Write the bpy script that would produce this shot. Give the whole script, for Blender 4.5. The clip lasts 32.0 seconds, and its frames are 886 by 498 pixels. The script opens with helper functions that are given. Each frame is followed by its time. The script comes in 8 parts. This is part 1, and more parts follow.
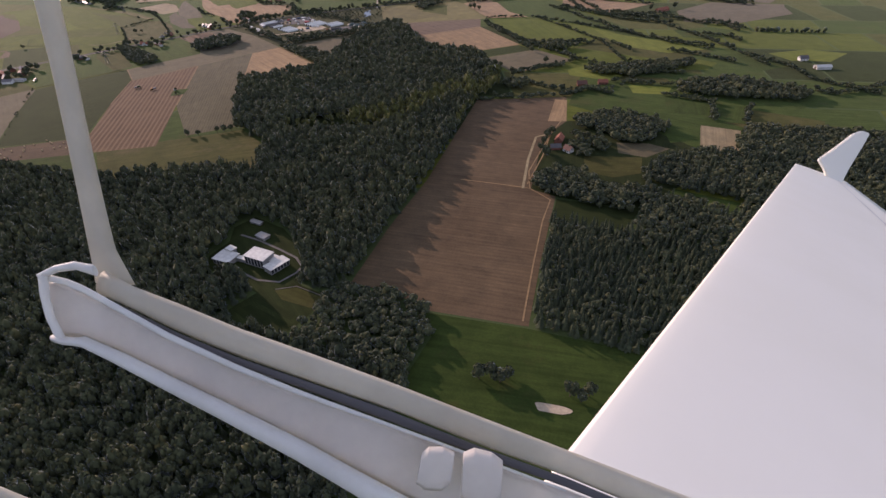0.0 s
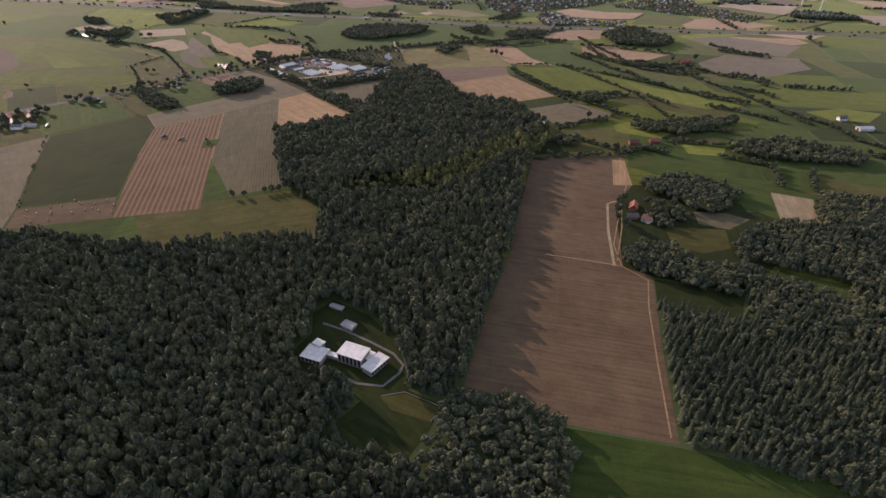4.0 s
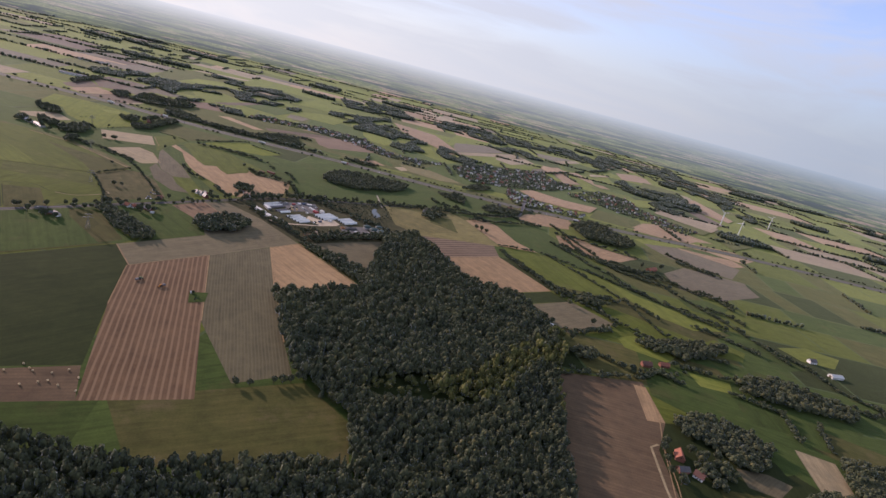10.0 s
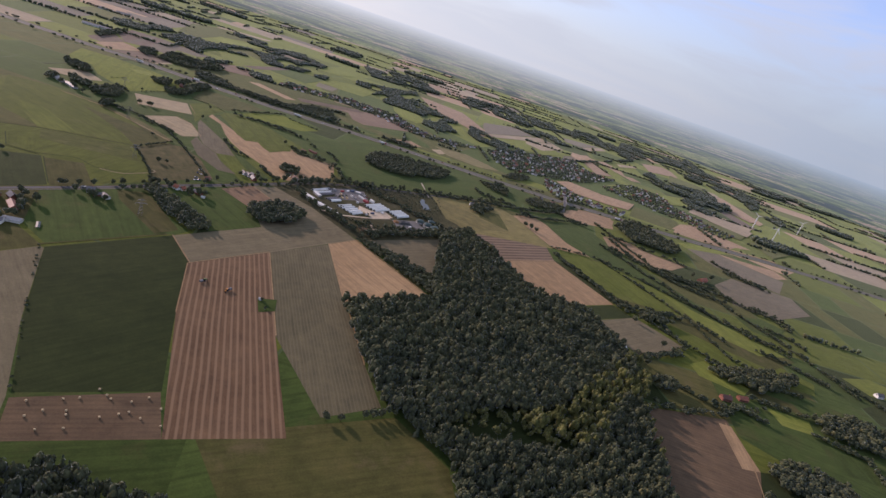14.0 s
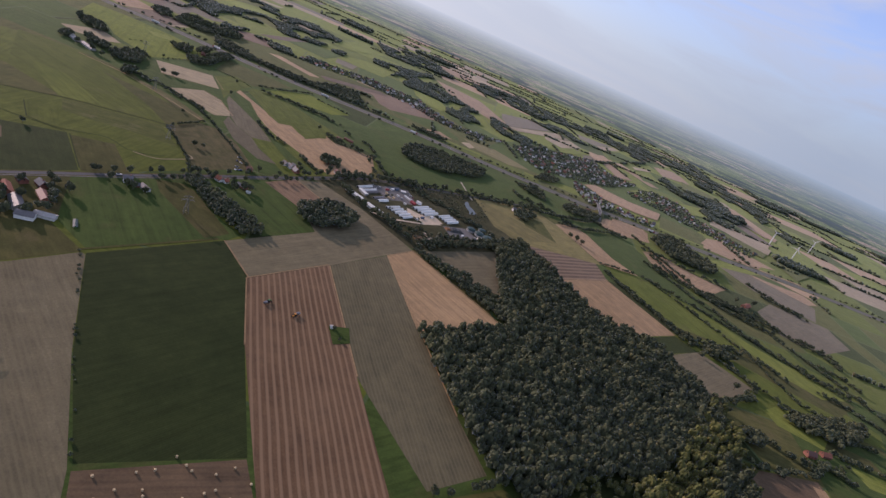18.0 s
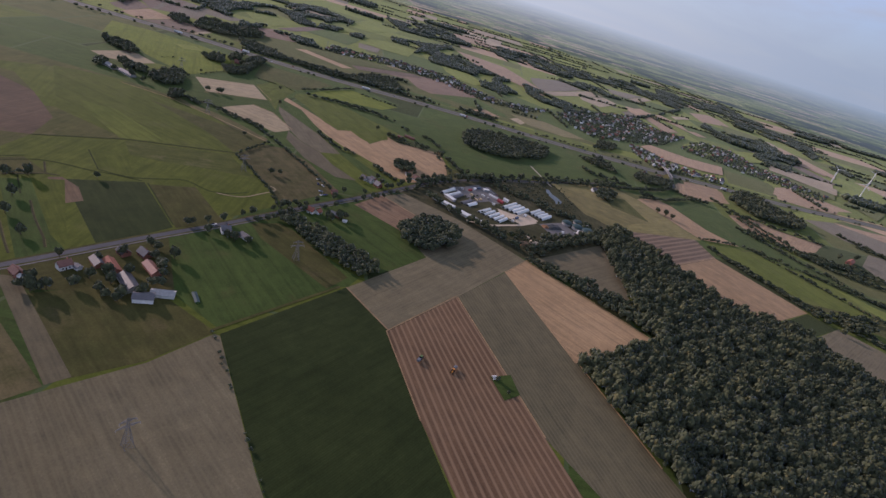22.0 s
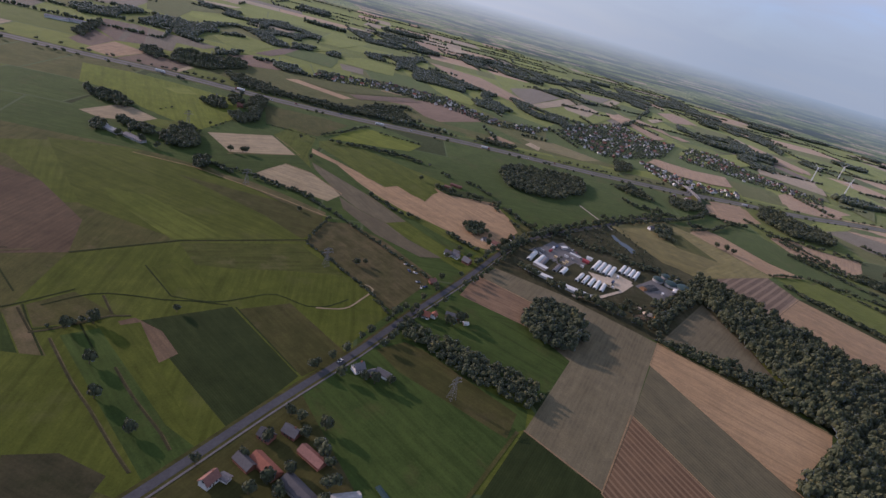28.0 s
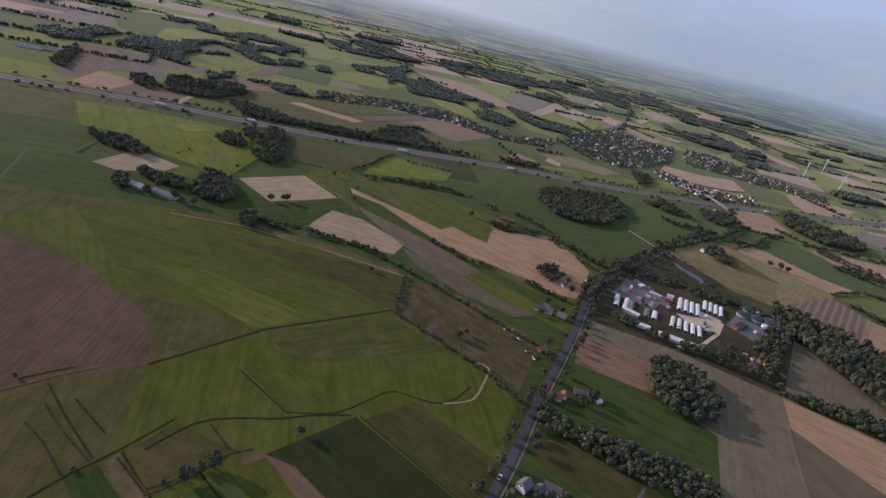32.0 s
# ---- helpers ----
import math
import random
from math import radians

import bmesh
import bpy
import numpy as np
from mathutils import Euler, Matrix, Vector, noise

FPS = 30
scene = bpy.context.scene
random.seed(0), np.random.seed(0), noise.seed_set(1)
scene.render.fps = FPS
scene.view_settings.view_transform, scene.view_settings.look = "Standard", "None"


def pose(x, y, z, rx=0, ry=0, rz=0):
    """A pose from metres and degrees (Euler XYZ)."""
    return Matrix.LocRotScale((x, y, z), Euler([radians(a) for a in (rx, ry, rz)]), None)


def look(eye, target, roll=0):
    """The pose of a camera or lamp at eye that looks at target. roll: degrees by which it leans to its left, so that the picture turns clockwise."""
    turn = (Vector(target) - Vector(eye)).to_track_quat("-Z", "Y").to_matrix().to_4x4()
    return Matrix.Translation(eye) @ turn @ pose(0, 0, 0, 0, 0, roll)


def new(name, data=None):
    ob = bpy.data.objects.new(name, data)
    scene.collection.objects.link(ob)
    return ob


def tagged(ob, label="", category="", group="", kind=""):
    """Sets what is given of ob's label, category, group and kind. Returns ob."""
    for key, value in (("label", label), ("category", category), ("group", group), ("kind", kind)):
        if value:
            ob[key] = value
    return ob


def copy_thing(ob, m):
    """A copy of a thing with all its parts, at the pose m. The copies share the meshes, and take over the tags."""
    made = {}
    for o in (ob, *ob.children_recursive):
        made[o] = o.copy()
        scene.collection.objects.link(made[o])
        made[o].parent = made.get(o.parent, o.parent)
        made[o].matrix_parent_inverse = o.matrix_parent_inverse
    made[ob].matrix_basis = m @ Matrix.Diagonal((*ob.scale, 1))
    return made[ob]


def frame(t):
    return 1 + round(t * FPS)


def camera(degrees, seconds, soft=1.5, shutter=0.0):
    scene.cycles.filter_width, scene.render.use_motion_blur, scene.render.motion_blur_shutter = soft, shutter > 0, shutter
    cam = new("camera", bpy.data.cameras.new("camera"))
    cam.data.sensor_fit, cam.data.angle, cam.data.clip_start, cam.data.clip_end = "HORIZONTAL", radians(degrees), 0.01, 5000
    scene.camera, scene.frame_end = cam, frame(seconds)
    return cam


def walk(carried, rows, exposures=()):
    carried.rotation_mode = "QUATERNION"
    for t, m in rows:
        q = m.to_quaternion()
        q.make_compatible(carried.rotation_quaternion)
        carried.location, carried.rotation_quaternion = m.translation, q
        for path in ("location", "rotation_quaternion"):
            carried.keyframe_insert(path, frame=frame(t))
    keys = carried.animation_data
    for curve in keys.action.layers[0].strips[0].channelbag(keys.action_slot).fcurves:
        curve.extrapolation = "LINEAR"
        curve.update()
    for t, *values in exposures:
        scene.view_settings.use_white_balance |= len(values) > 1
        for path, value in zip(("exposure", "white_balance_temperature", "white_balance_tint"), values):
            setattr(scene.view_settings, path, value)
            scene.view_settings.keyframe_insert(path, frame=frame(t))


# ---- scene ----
# the flight: seconds, place, heading, dip below the horizon, lean
FLIGHT = [
    (0.0, 336.90, -141.86, 237.34, 103.396, 35.032, -1.182),
    (0.5, 324.76, -133.82, 240.25, 98.823, 29.237, 3.241),
    (1.0, 311.98, -127.22, 243.07, 95.576, 20.669, 10.260),
    (1.5, 297.64, -121.47, 245.12, 94.265, 11.643, 17.647),
    (2.0, 283.25, -116.82, 246.04, 94.723, 3.190, 22.726),
    (2.5, 270.03, -113.21, 245.91, 96.134, 8.188, 18.615),
    (3.0, 257.55, -110.17, 246.49, 98.256, 17.729, 10.828),
    (3.5, 245.23, -108.19, 248.85, 100.394, 28.476, 3.569),
    (4.1, 228.03, -105.23, 255.08, 99.600, 32.500, 1.200),
    (4.8, 207.96, -101.78, 262.35, 93.500, 23.000, 8.500),
    (5.5, 187.90, -98.33, 269.62, 88.273, 13.897, 15.400),
    (6.0, 174.90, -92.48, 272.35, 89.348, 11.511, 16.761),
    (6.5, 163.01, -85.43, 275.03, 91.434, 15.238, 14.984),
    (7.0, 151.92, -79.38, 276.80, 91.241, 18.095, 15.557),
    (7.5, 140.66, -73.84, 277.85, 89.839, 18.596, 15.095),
    (8.0, 128.73, -68.02, 278.28, 88.708, 17.856, 14.946),
    (8.5, 116.14, -61.43, 277.84, 88.513, 17.841, 14.649),
    (9.0, 103.57, -54.07, 277.15, 88.856, 17.741, 14.585),
    (9.5, 91.05, -46.63, 277.04, 89.369, 17.911, 14.245),
    (10.0, 78.37, -39.54, 277.66, 90.014, 17.838, 14.565),
    (10.5, 65.52, -32.66, 278.47, 90.204, 17.195, 15.187),
    (11.0, 52.71, -25.85, 279.25, 89.715, 16.903, 15.685),
    (11.5, 39.38, -19.42, 280.07, 88.915, 17.075, 15.430),
    (12.0, 25.56, -12.99, 280.76, 88.763, 17.391, 14.789),
    (12.5, 12.39, -6.44, 280.70, 89.315, 17.835, 14.081),
    (13.0, -0.00, -0.00, 280.00, 90.000, 17.972, 14.361),
    (13.5, -11.50, 6.21, 279.84, 89.985, 18.771, 15.892),
    (14.0, -22.69, 12.10, 279.57, 88.678, 20.718, 18.879),
    (14.5, -34.35, 18.08, 278.63, 87.012, 22.564, 21.525),
    (15.3, -56.36, 31.91, 273.72, 86.400, 23.800, 23.400),
    (16.5, -89.38, 52.66, 266.37, 86.610, 22.749, 23.313),
    (17.0, -103.50, 61.49, 263.85, 86.276, 22.291, 24.416),
    (17.5, -117.49, 70.53, 261.16, 85.710, 22.210, 24.793),
    (18.0, -131.51, 79.46, 258.40, 85.784, 21.831, 24.069),
    (18.5, -145.69, 88.48, 255.73, 86.341, 21.817, 23.009),
    (19.0, -160.53, 97.32, 253.42, 86.599, 22.023, 22.547),
    (19.5, -175.32, 105.96, 251.49, 86.524, 22.467, 22.193),
    (20.0, -189.67, 114.00, 249.49, 86.371, 23.440, 21.442),
    (20.5, -204.13, 121.83, 247.81, 86.334, 24.376, 20.213),
    (21.0, -218.26, 129.66, 246.36, 86.242, 24.987, 19.224),
    (21.5, -232.50, 138.02, 245.27, 86.120, 25.373, 18.291),
    (22.0, -246.53, 146.09, 244.25, 85.866, 25.593, 17.237),
    (22.5, -261.41, 155.14, 243.42, 85.524, 25.625, 16.449),
    (23.0, -276.47, 164.66, 242.99, 85.001, 25.594, 15.900),
    (23.5, -290.84, 173.36, 242.90, 84.572, 25.643, 15.389),
    (24.0, -304.84, 181.63, 243.61, 84.013, 25.139, 15.411),
    (24.5, -319.47, 190.08, 243.96, 83.128, 24.423, 15.778),
    (26.5, -379.54, 229.54, 246.25, 81.095, 24.570, 15.652),
    (27.0, -394.24, 239.52, 246.81, 80.700, 24.415, 15.744),
    (27.5, -409.23, 249.92, 247.14, 79.996, 24.356, 15.882),
    (28.0, -424.45, 260.92, 246.97, 79.218, 24.365, 15.807),
    (28.5, -439.27, 272.03, 246.73, 78.464, 24.235, 15.547),
    (29.0, -454.03, 283.79, 246.88, 78.228, 24.181, 14.987),
    (29.5, -468.94, 295.35, 247.53, 78.092, 24.221, 14.581),
    (30.0, -483.56, 306.32, 248.22, 77.768, 24.146, 14.334),
    (30.5, -497.51, 317.41, 248.78, 77.164, 24.078, 14.067),
    (31.0, -511.74, 329.19, 249.13, 76.337, 24.254, 13.861),
    (31.5, -526.99, 341.04, 248.63, 75.649, 24.130, 13.752),
    (32.0, -542.22, 351.26, 245.97, 75.006, 23.617, 14.208),
]


def sight(x, y, z, heading, dip, lean):
    h, d = radians(heading), radians(dip)
    ahead = Vector((math.cos(h) * math.cos(d), math.sin(h) * math.cos(d), -math.sin(d)))
    eye = Vector((x, y, z))
    return look(eye, eye + ahead * 100, lean)


cam = camera(77.38, 32.0, soft=1.5)
walk(cam, [(t, sight(*row)) for t, *row in FLIGHT],
     exposures=[(t, stops, kelvin, 40) for t, stops, kelvin in ((0.0, 0.44, 6200), (1.0, 0.58, 6300), (2.0, 0.46, 6400), (3.0, 0.56, 6300), (6.0, 0.54, 6300), (9.0, 0.53, 6100), (13.0, 0.50, 6000), (17.0, 0.38, 5850), (21.0, 0.26, 5700), (28.0, 0.22, 5650), (32.0, 0.22, 5650))])

# ---------------------------------------------------------------- world, sun
SUN_TO = Vector((-0.84, 0.54, 0.0)).normalized()
SUN_UP = radians(17)
sun_way = Vector((SUN_TO.x * math.cos(SUN_UP), SUN_TO.y * math.cos(SUN_UP), math.sin(SUN_UP)))

world = bpy.data.worlds.new("sky")
scene.world = world
world.use_nodes = True
wn, wl = world.node_tree.nodes, world.node_tree.links
wn.clear()
w_out = wn.new("ShaderNodeOutputWorld")
w_bg = wn.new("ShaderNodeBackground")
w_sky = wn.new("ShaderNodeTexSky")
w_sky.sky_type = "NISHITA"
w_sky.sun_disc = False
w_sky.sun_elevation = SUN_UP
w_sky.sun_rotation = math.atan2(SUN_TO.x, SUN_TO.y)
w_sky.air_density, w_sky.dust_density, w_sky.ozone_density = 1.0, 0.3, 2.5
w_co = wn.new("ShaderNodeTexCoord")
w_map = wn.new("ShaderNodeMapping")
w_map.inputs["Rotation"].default_value = (0.0, 0.0, radians(-28))
w_map.inputs["Scale"].default_value = (0.9, 3.4, 9.0)
w_noise = wn.new("ShaderNodeTexNoise")
w_noise.inputs["Scale"].default_value = 2.3
w_noise.inputs["Detail"].default_value = 9
w_noise.inputs["Roughness"].default_value = 0.55
w_noise.inputs["Distortion"].default_value = 0.5
w_ramp = wn.new("ShaderNodeValToRGB")
w_ramp.color_ramp.elements[0].position, w_ramp.color_ramp.elements[1].position = 0.37, 0.58
w_ramp.color_ramp.elements[0].color = (0.22, 0.22, 0.22, 1)
w_mix = wn.new("ShaderNodeMix")
w_mix.data_type = "RGBA"
w_mix.inputs[7].default_value = (2.85, 3.3, 3.12, 1)
w_fac = wn.new("ShaderNodeMath")
w_fac.operation = "MULTIPLY"
w_fac.inputs[1].default_value = 0.86
wl.new(w_co.outputs["Generated"], w_map.inputs["Vector"])
wl.new(w_map.outputs[0], w_noise.inputs["Vector"])
wl.new(w_noise.outputs["Fac"], w_ramp.inputs[0])
wl.new(w_ramp.outputs[0], w_fac.inputs[0])
wl.new(w_fac.outputs[0], w_mix.inputs[0])
wl.new(w_sky.outputs[0], w_mix.inputs[6])
# thin haze that thickens towards the horizon
w_sep = wn.new("ShaderNodeSeparateXYZ")
wl.new(w_co.outputs["Generated"], w_sep.inputs[0])
w_veil = wn.new("ShaderNodeMapRange")
w_veil.interpolation_type = "SMOOTHERSTEP"
w_veil.inputs[1].default_value, w_veil.inputs[2].default_value = -0.02, 0.25
w_veil.inputs[3].default_value, w_veil.inputs[4].default_value = 0.9, 0.0
wl.new(w_sep.outputs["Z"], w_veil.inputs[0])
w_haze = wn.new("ShaderNodeMix")
w_haze.data_type = "RGBA"
w_dot = wn.new("ShaderNodeVectorMath")
w_dot.operation = "DOT_PRODUCT"
w_dot.inputs[1].default_value = (SUN_TO.x, SUN_TO.y, 0)
wl.new(w_co.outputs["Generated"], w_dot.inputs[0])
w_side = wn.new("ShaderNodeValToRGB")
w_side.color_ramp.elements[0].position, w_side.color_ramp.elements[0].color = 0.0, (0.38, 0.50, 0.495, 1)
w_side.color_ramp.elements[1].position, w_side.color_ramp.elements[1].color = 0.85, (0.78, 0.885, 0.765, 1)
wl.new(w_dot.outputs["Value"], w_side.inputs[0])
w_gain = wn.new("ShaderNodeVectorMath")
w_gain.operation = "SCALE"
w_gain.inputs["Scale"].default_value = 4.55
wl.new(w_side.outputs[0], w_gain.inputs[0])
wl.new(w_gain.outputs[0], w_haze.inputs[7])
wl.new(w_veil.outputs[0], w_haze.inputs[0])
wl.new(w_mix.outputs[2], w_haze.inputs[6])
wl.new(w_haze.outputs[2], w_bg.inputs[0])
w_bg.inputs[1].default_value = 0.15
wl.new(w_bg.outputs[0], w_out.inputs[0])

sun = new("sun", bpy.data.lights.new("sun", "SUN"))
sun.data.energy, sun.data.angle, sun.data.color = 3.15, radians(0.6), (1.0, 0.82, 0.58)
sun.matrix_world = look((0, 0, 900), Vector((0, 0, 900)) - sun_way)


# ---------------------------------------------------------------- materials
def material(name, rough=0.9):
    m = bpy.data.materials.new(name)
    m.use_nodes = True
    nodes, links = m.node_tree.nodes, m.node_tree.links
    bsdf = nodes["Principled BSDF"]
    bsdf.inputs["Roughness"].default_value = rough
    bsdf.inputs["Specular IOR Level"].default_value = 0.25
    return m, nodes, links, bsdf


def haze_sheen(bsdf, weight, tint, rough=0.24):
    """Sheen of blades, stalks and leaves at grazing view; its pale tint imitates haze."""
    bsdf.inputs["Sheen Weight"].default_value = weight
    bsdf.inputs["Sheen Roughness"].default_value = rough
    bsdf.inputs["Sheen Tint"].default_value = (*tint, 1)


def noise_tex(nodes, links, vector, scale, detail=4, rough=0.6):
    n = nodes.new("ShaderNodeTexNoise")
    n.inputs["Scale"].default_value = scale
    n.inputs["Detail"].default_value = detail
    n.inputs["Roughness"].default_value = rough
    links.new(vector, n.inputs["Vector"])
    return n.outputs["Fac"]


def ramp(nodes, links, value, stops):
    r = nodes.new("ShaderNodeValToRGB")
    e = r.color_ramp.elements
    while len(e) < len(stops):
        e.new(0.5)
    for el, (p, c) in zip(e, stops):
        el.position, el.color = p, (*c, 1)
    links.new(value, r.inputs[0])
    return r.outputs[0]


def blend(nodes, links, fac, a, b, mode="MIX"):
    m = nodes.new("ShaderNodeMix")
    m.data_type, m.blend_type = "RGBA", mode
    for value, slot in ((fac, 0), (a, 6), (b, 7)):
        if isinstance(value, (int, float)):
            m.inputs[slot].default_value = value
        elif isinstance(value, tuple):
            m.inputs[slot].default_value = (*value, 1)
        else:
            links.new(value, m.inputs[slot])
    return m.outputs[2]


def bump(nodes, links, bsdf, height, strength=0.5, distance=0.3):
    b = nodes.new("ShaderNodeBump")
    b.inputs["Strength"].default_value, b.inputs["Distance"].default_value = strength, distance
    links.new(height, b.inputs["Height"])
    links.new(b.outputs[0], bsdf.inputs["Normal"])


def shade(c, k):
    return tuple(min(1.0, v * k) for v in c)


def field_material(name, base, other, row=0.0, row_color=None, row_mix=0.5, patch=0.012, tram=0.0, worn=None):
    """Soil, stubble, crop or grass with stains at two scales and, where row is set, drilled rows that run along the field."""
    m, nodes, links, bsdf = material(name, 0.95)
    bsdf.inputs["Specular IOR Level"].default_value = 0.06
    haze_sheen(bsdf, 0.25, (0.84, 1.0, 0.62) if base[1] > 0.95 * base[0] else (0.93, 0.92, 0.95))
    co = nodes.new("ShaderNodeTexCoord")
    ob = co.outputs["Object"]
    info = nodes.new("ShaderNodeObjectInfo")
    shift = nodes.new("ShaderNodeVectorMath")
    shift.operation = "ADD"
    links.new(ob, shift.inputs[0])
    far = nodes.new("ShaderNodeVectorMath")
    far.operation = "SCALE"
    far.inputs[0].default_value = (700, 300, 0)
    links.new(info.outputs["Random"], far.inputs["Scale"])
    links.new(far.outputs[0], shift.inputs[1])
    big = noise_tex(nodes, links, shift.outputs[0], patch, 4, 0.65)
    col = ramp(nodes, links, big, [(0.32, base), (0.68, other)])
    stretch = nodes.new("ShaderNodeMapping")
    stretch.inputs["Scale"].default_value = (0.02, 0.28, 1)
    links.new(shift.outputs[0], stretch.inputs["Vector"])
    streak = noise_tex(nodes, links, stretch.outputs[0], 1.0, 3, 0.6)
    mottle = noise_tex(nodes, links, shift.outputs[0], 0.07, 5, 0.7)
    col = blend(nodes, links, 0.7, col, ramp(nodes, links, mottle, [(0.32, (0.72, 0.74, 0.76)), (0.68, (1.24, 1.2, 1.12))]), "MULTIPLY")
    col = blend(nodes, links, 0.5, col, ramp(nodes, links, streak, [(0.3, (0.62, 0.62, 0.62)), (0.7, (1.25, 1.25, 1.25))]), "MULTIPLY")
    if worn:
        bare = noise_tex(nodes, links, shift.outputs[0], 0.022, 7, 0.72)
        col = blend(nodes, links, ramp(nodes, links, bare, [(0.54, (0, 0, 0)), (0.70, (0.7,) * 3)]), col, worn)
    fine = noise_tex(nodes, links, ob, 0.7, 5, 0.75)
    col = blend(nodes, links, 0.6, col, ramp(nodes, links, fine, [(0.25, (0.6, 0.6, 0.6)), (0.75, (1.3, 1.3, 1.3))]), "MULTIPLY")
    if row:
        wave = nodes.new("ShaderNodeTexWave")
        wave.bands_direction = "Y"
        wave.inputs["Scale"].default_value = 0.314 / row
        wave.inputs["Distortion"].default_value = 2.6
        wave.inputs["Detail"].default_value = 2
        wave.inputs["Detail Scale"].default_value = 0.12
        links.new(ob, wave.inputs["Vector"])
        gate = ramp(nodes, links, wave.outputs["Fac"], [(0.5, (0, 0, 0)), (0.9, (row_mix,) * 3)])
        col = blend(nodes, links, gate, col, row_color or shade(base, 0.6))
    if tram:
        wave2 = nodes.new("ShaderNodeTexWave")
        wave2.bands_direction = "Y"
        wave2.inputs["Scale"].default_value = 0.314 / tram
        links.new(ob, wave2.inputs["Vector"])
        gate2 = ramp(nodes, links, wave2.outputs["Fac"], [(0.93, (0, 0, 0)), (0.99, (0.28, 0.28, 0.28))])
        col = blend(nodes, links, gate2, col, shade(base, 0.55))
    tone = nodes.new("ShaderNodeHueSaturation")
    links.new(col, tone.inputs["Color"])
    val = nodes.new("ShaderNodeMapRange")
    val.inputs[3].default_value, val.inputs[4].default_value = 0.86, 1.14
    links.new(info.outputs["Random"], val.inputs[0])
    links.new(val.outputs[0], tone.inputs["Value"])
    links.new(tone.outputs[0], bsdf.inputs["Base Color"])
    bump(nodes, links, bsdf, fine, 0.6, 0.25)
    return m


FIELD = {
    "meadow": field_material("meadow_grass", (0.072, 0.088, 0.013), (0.096, 0.110, 0.019), tram=26, worn=(0.096, 0.098, 0.028)),
    "lush": field_material("lush_grass", (0.037, 0.059, 0.014), (0.052, 0.077, 0.018), tram=18, worn=(0.068, 0.064, 0.022)),
    "bright": field_material("bright_grass", (0.124, 0.146, 0.024), (0.162, 0.174, 0.034)),
    "vivid": field_material("vivid_pasture", (0.104, 0.126, 0.013), (0.136, 0.154, 0.020), tram=30),
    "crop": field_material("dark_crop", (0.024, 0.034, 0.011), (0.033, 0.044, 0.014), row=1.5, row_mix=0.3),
    "olive": field_material("olive_pasture", (0.058, 0.060, 0.018), (0.083, 0.076, 0.025), patch=0.03, worn=(0.115, 0.088, 0.042)),
    "tan": field_material("tan_stubble", (0.285, 0.187, 0.098), (0.335, 0.222, 0.118), tram=14),
    "pale": field_material("pale_stubble", (0.275, 0.215, 0.122), (0.345, 0.272, 0.160), tram=12),
    "brown": field_material("brown_soil", (0.108, 0.073, 0.043), (0.144, 0.099, 0.058), row=4.0, row_color=(0.07, 0.05, 0.034), row_mix=0.26),
    "grey": field_material("grey_stubble", (0.118, 0.099, 0.058), (0.148, 0.125, 0.075), row=3.0, row_color=(0.135, 0.115, 0.064), row_mix=0.5),
    "red": field_material("reddish_soil", (0.155, 0.100, 0.060), (0.190, 0.124, 0.074), tram=9),
    "swath": field_material("raked_straw", (0.122, 0.073, 0.041), (0.155, 0.096, 0.054), row=5.0, row_color=(0.235, 0.155, 0.090), row_mix=0.7),
    "green_stubble": field_material("greenish_stubble", (0.114, 0.101, 0.056), (0.146, 0.126, 0.070), row=3.0, row_color=(0.175, 0.15, 0.095), row_mix=0.45),
    "rough": field_material("rough_pasture", (0.062, 0.060, 0.022), (0.120, 0.096, 0.046), patch=0.05, worn=(0.175, 0.122, 0.066)),
    "dry": field_material("dry_pasture", (0.140, 0.122, 0.040), (0.180, 0.152, 0.052), patch=0.03),
    "tufted": field_material("tufted_damp_grass", (0.056, 0.066, 0.014), (0.078, 0.082, 0.020), patch=0.08, worn=(0.13, 0.112, 0.050)),
    "scrub": field_material("dark_scrub_ground", (0.034, 0.035, 0.016), (0.058, 0.051, 0.026), patch=0.06, worn=(0.105, 0.088, 0.052)),
    "striped": field_material("striped_stubble", (0.120, 0.083, 0.054), (0.150, 0.105, 0.068), row=9.0, row_color=(0.235, 0.165, 0.105), row_mix=0.75),
}


def plain_material(name, color, rough=0.7, metal=0.0, vary=0.18, scale=0.6, island=0.0, rand=0.0):
    m, nodes, links, bsdf = material(name, rough)
    bsdf.inputs["Metallic"].default_value = metal
    co = nodes.new("ShaderNodeTexCoord")
    n = noise_tex(nodes, links, co.outputs["Object"], scale, 5, 0.7)
    col = ramp(nodes, links, n, [(0.3, shade(color, 1 - vary)), (0.7, shade(color, 1 + vary))])
    big = noise_tex(nodes, links, co.outputs["Object"], scale * 0.12, 3, 0.6)
    col = blend(nodes, links, 0.5, col, ramp(nodes, links, big, [(0.35, (0.75,) * 3), (0.65, (1.15,) * 3)]), "MULTIPLY")
    if rand:
        info = nodes.new("ShaderNodeObjectInfo")
        tone = nodes.new("ShaderNodeHueSaturation")
        mr = nodes.new("ShaderNodeMapRange")
        mr.inputs[3].default_value, mr.inputs[4].default_value = 1 - rand, 1 + rand
        links.new(info.outputs["Random"], mr.inputs[0])
        links.new(mr.outputs[0], tone.inputs["Value"])
        links.new(col, tone.inputs["Color"])
        col = tone.outputs[0]
    links.new(col, bsdf.inputs["Base Color"])
    bump(nodes, links, bsdf, n, 0.25, 0.1)
    return m


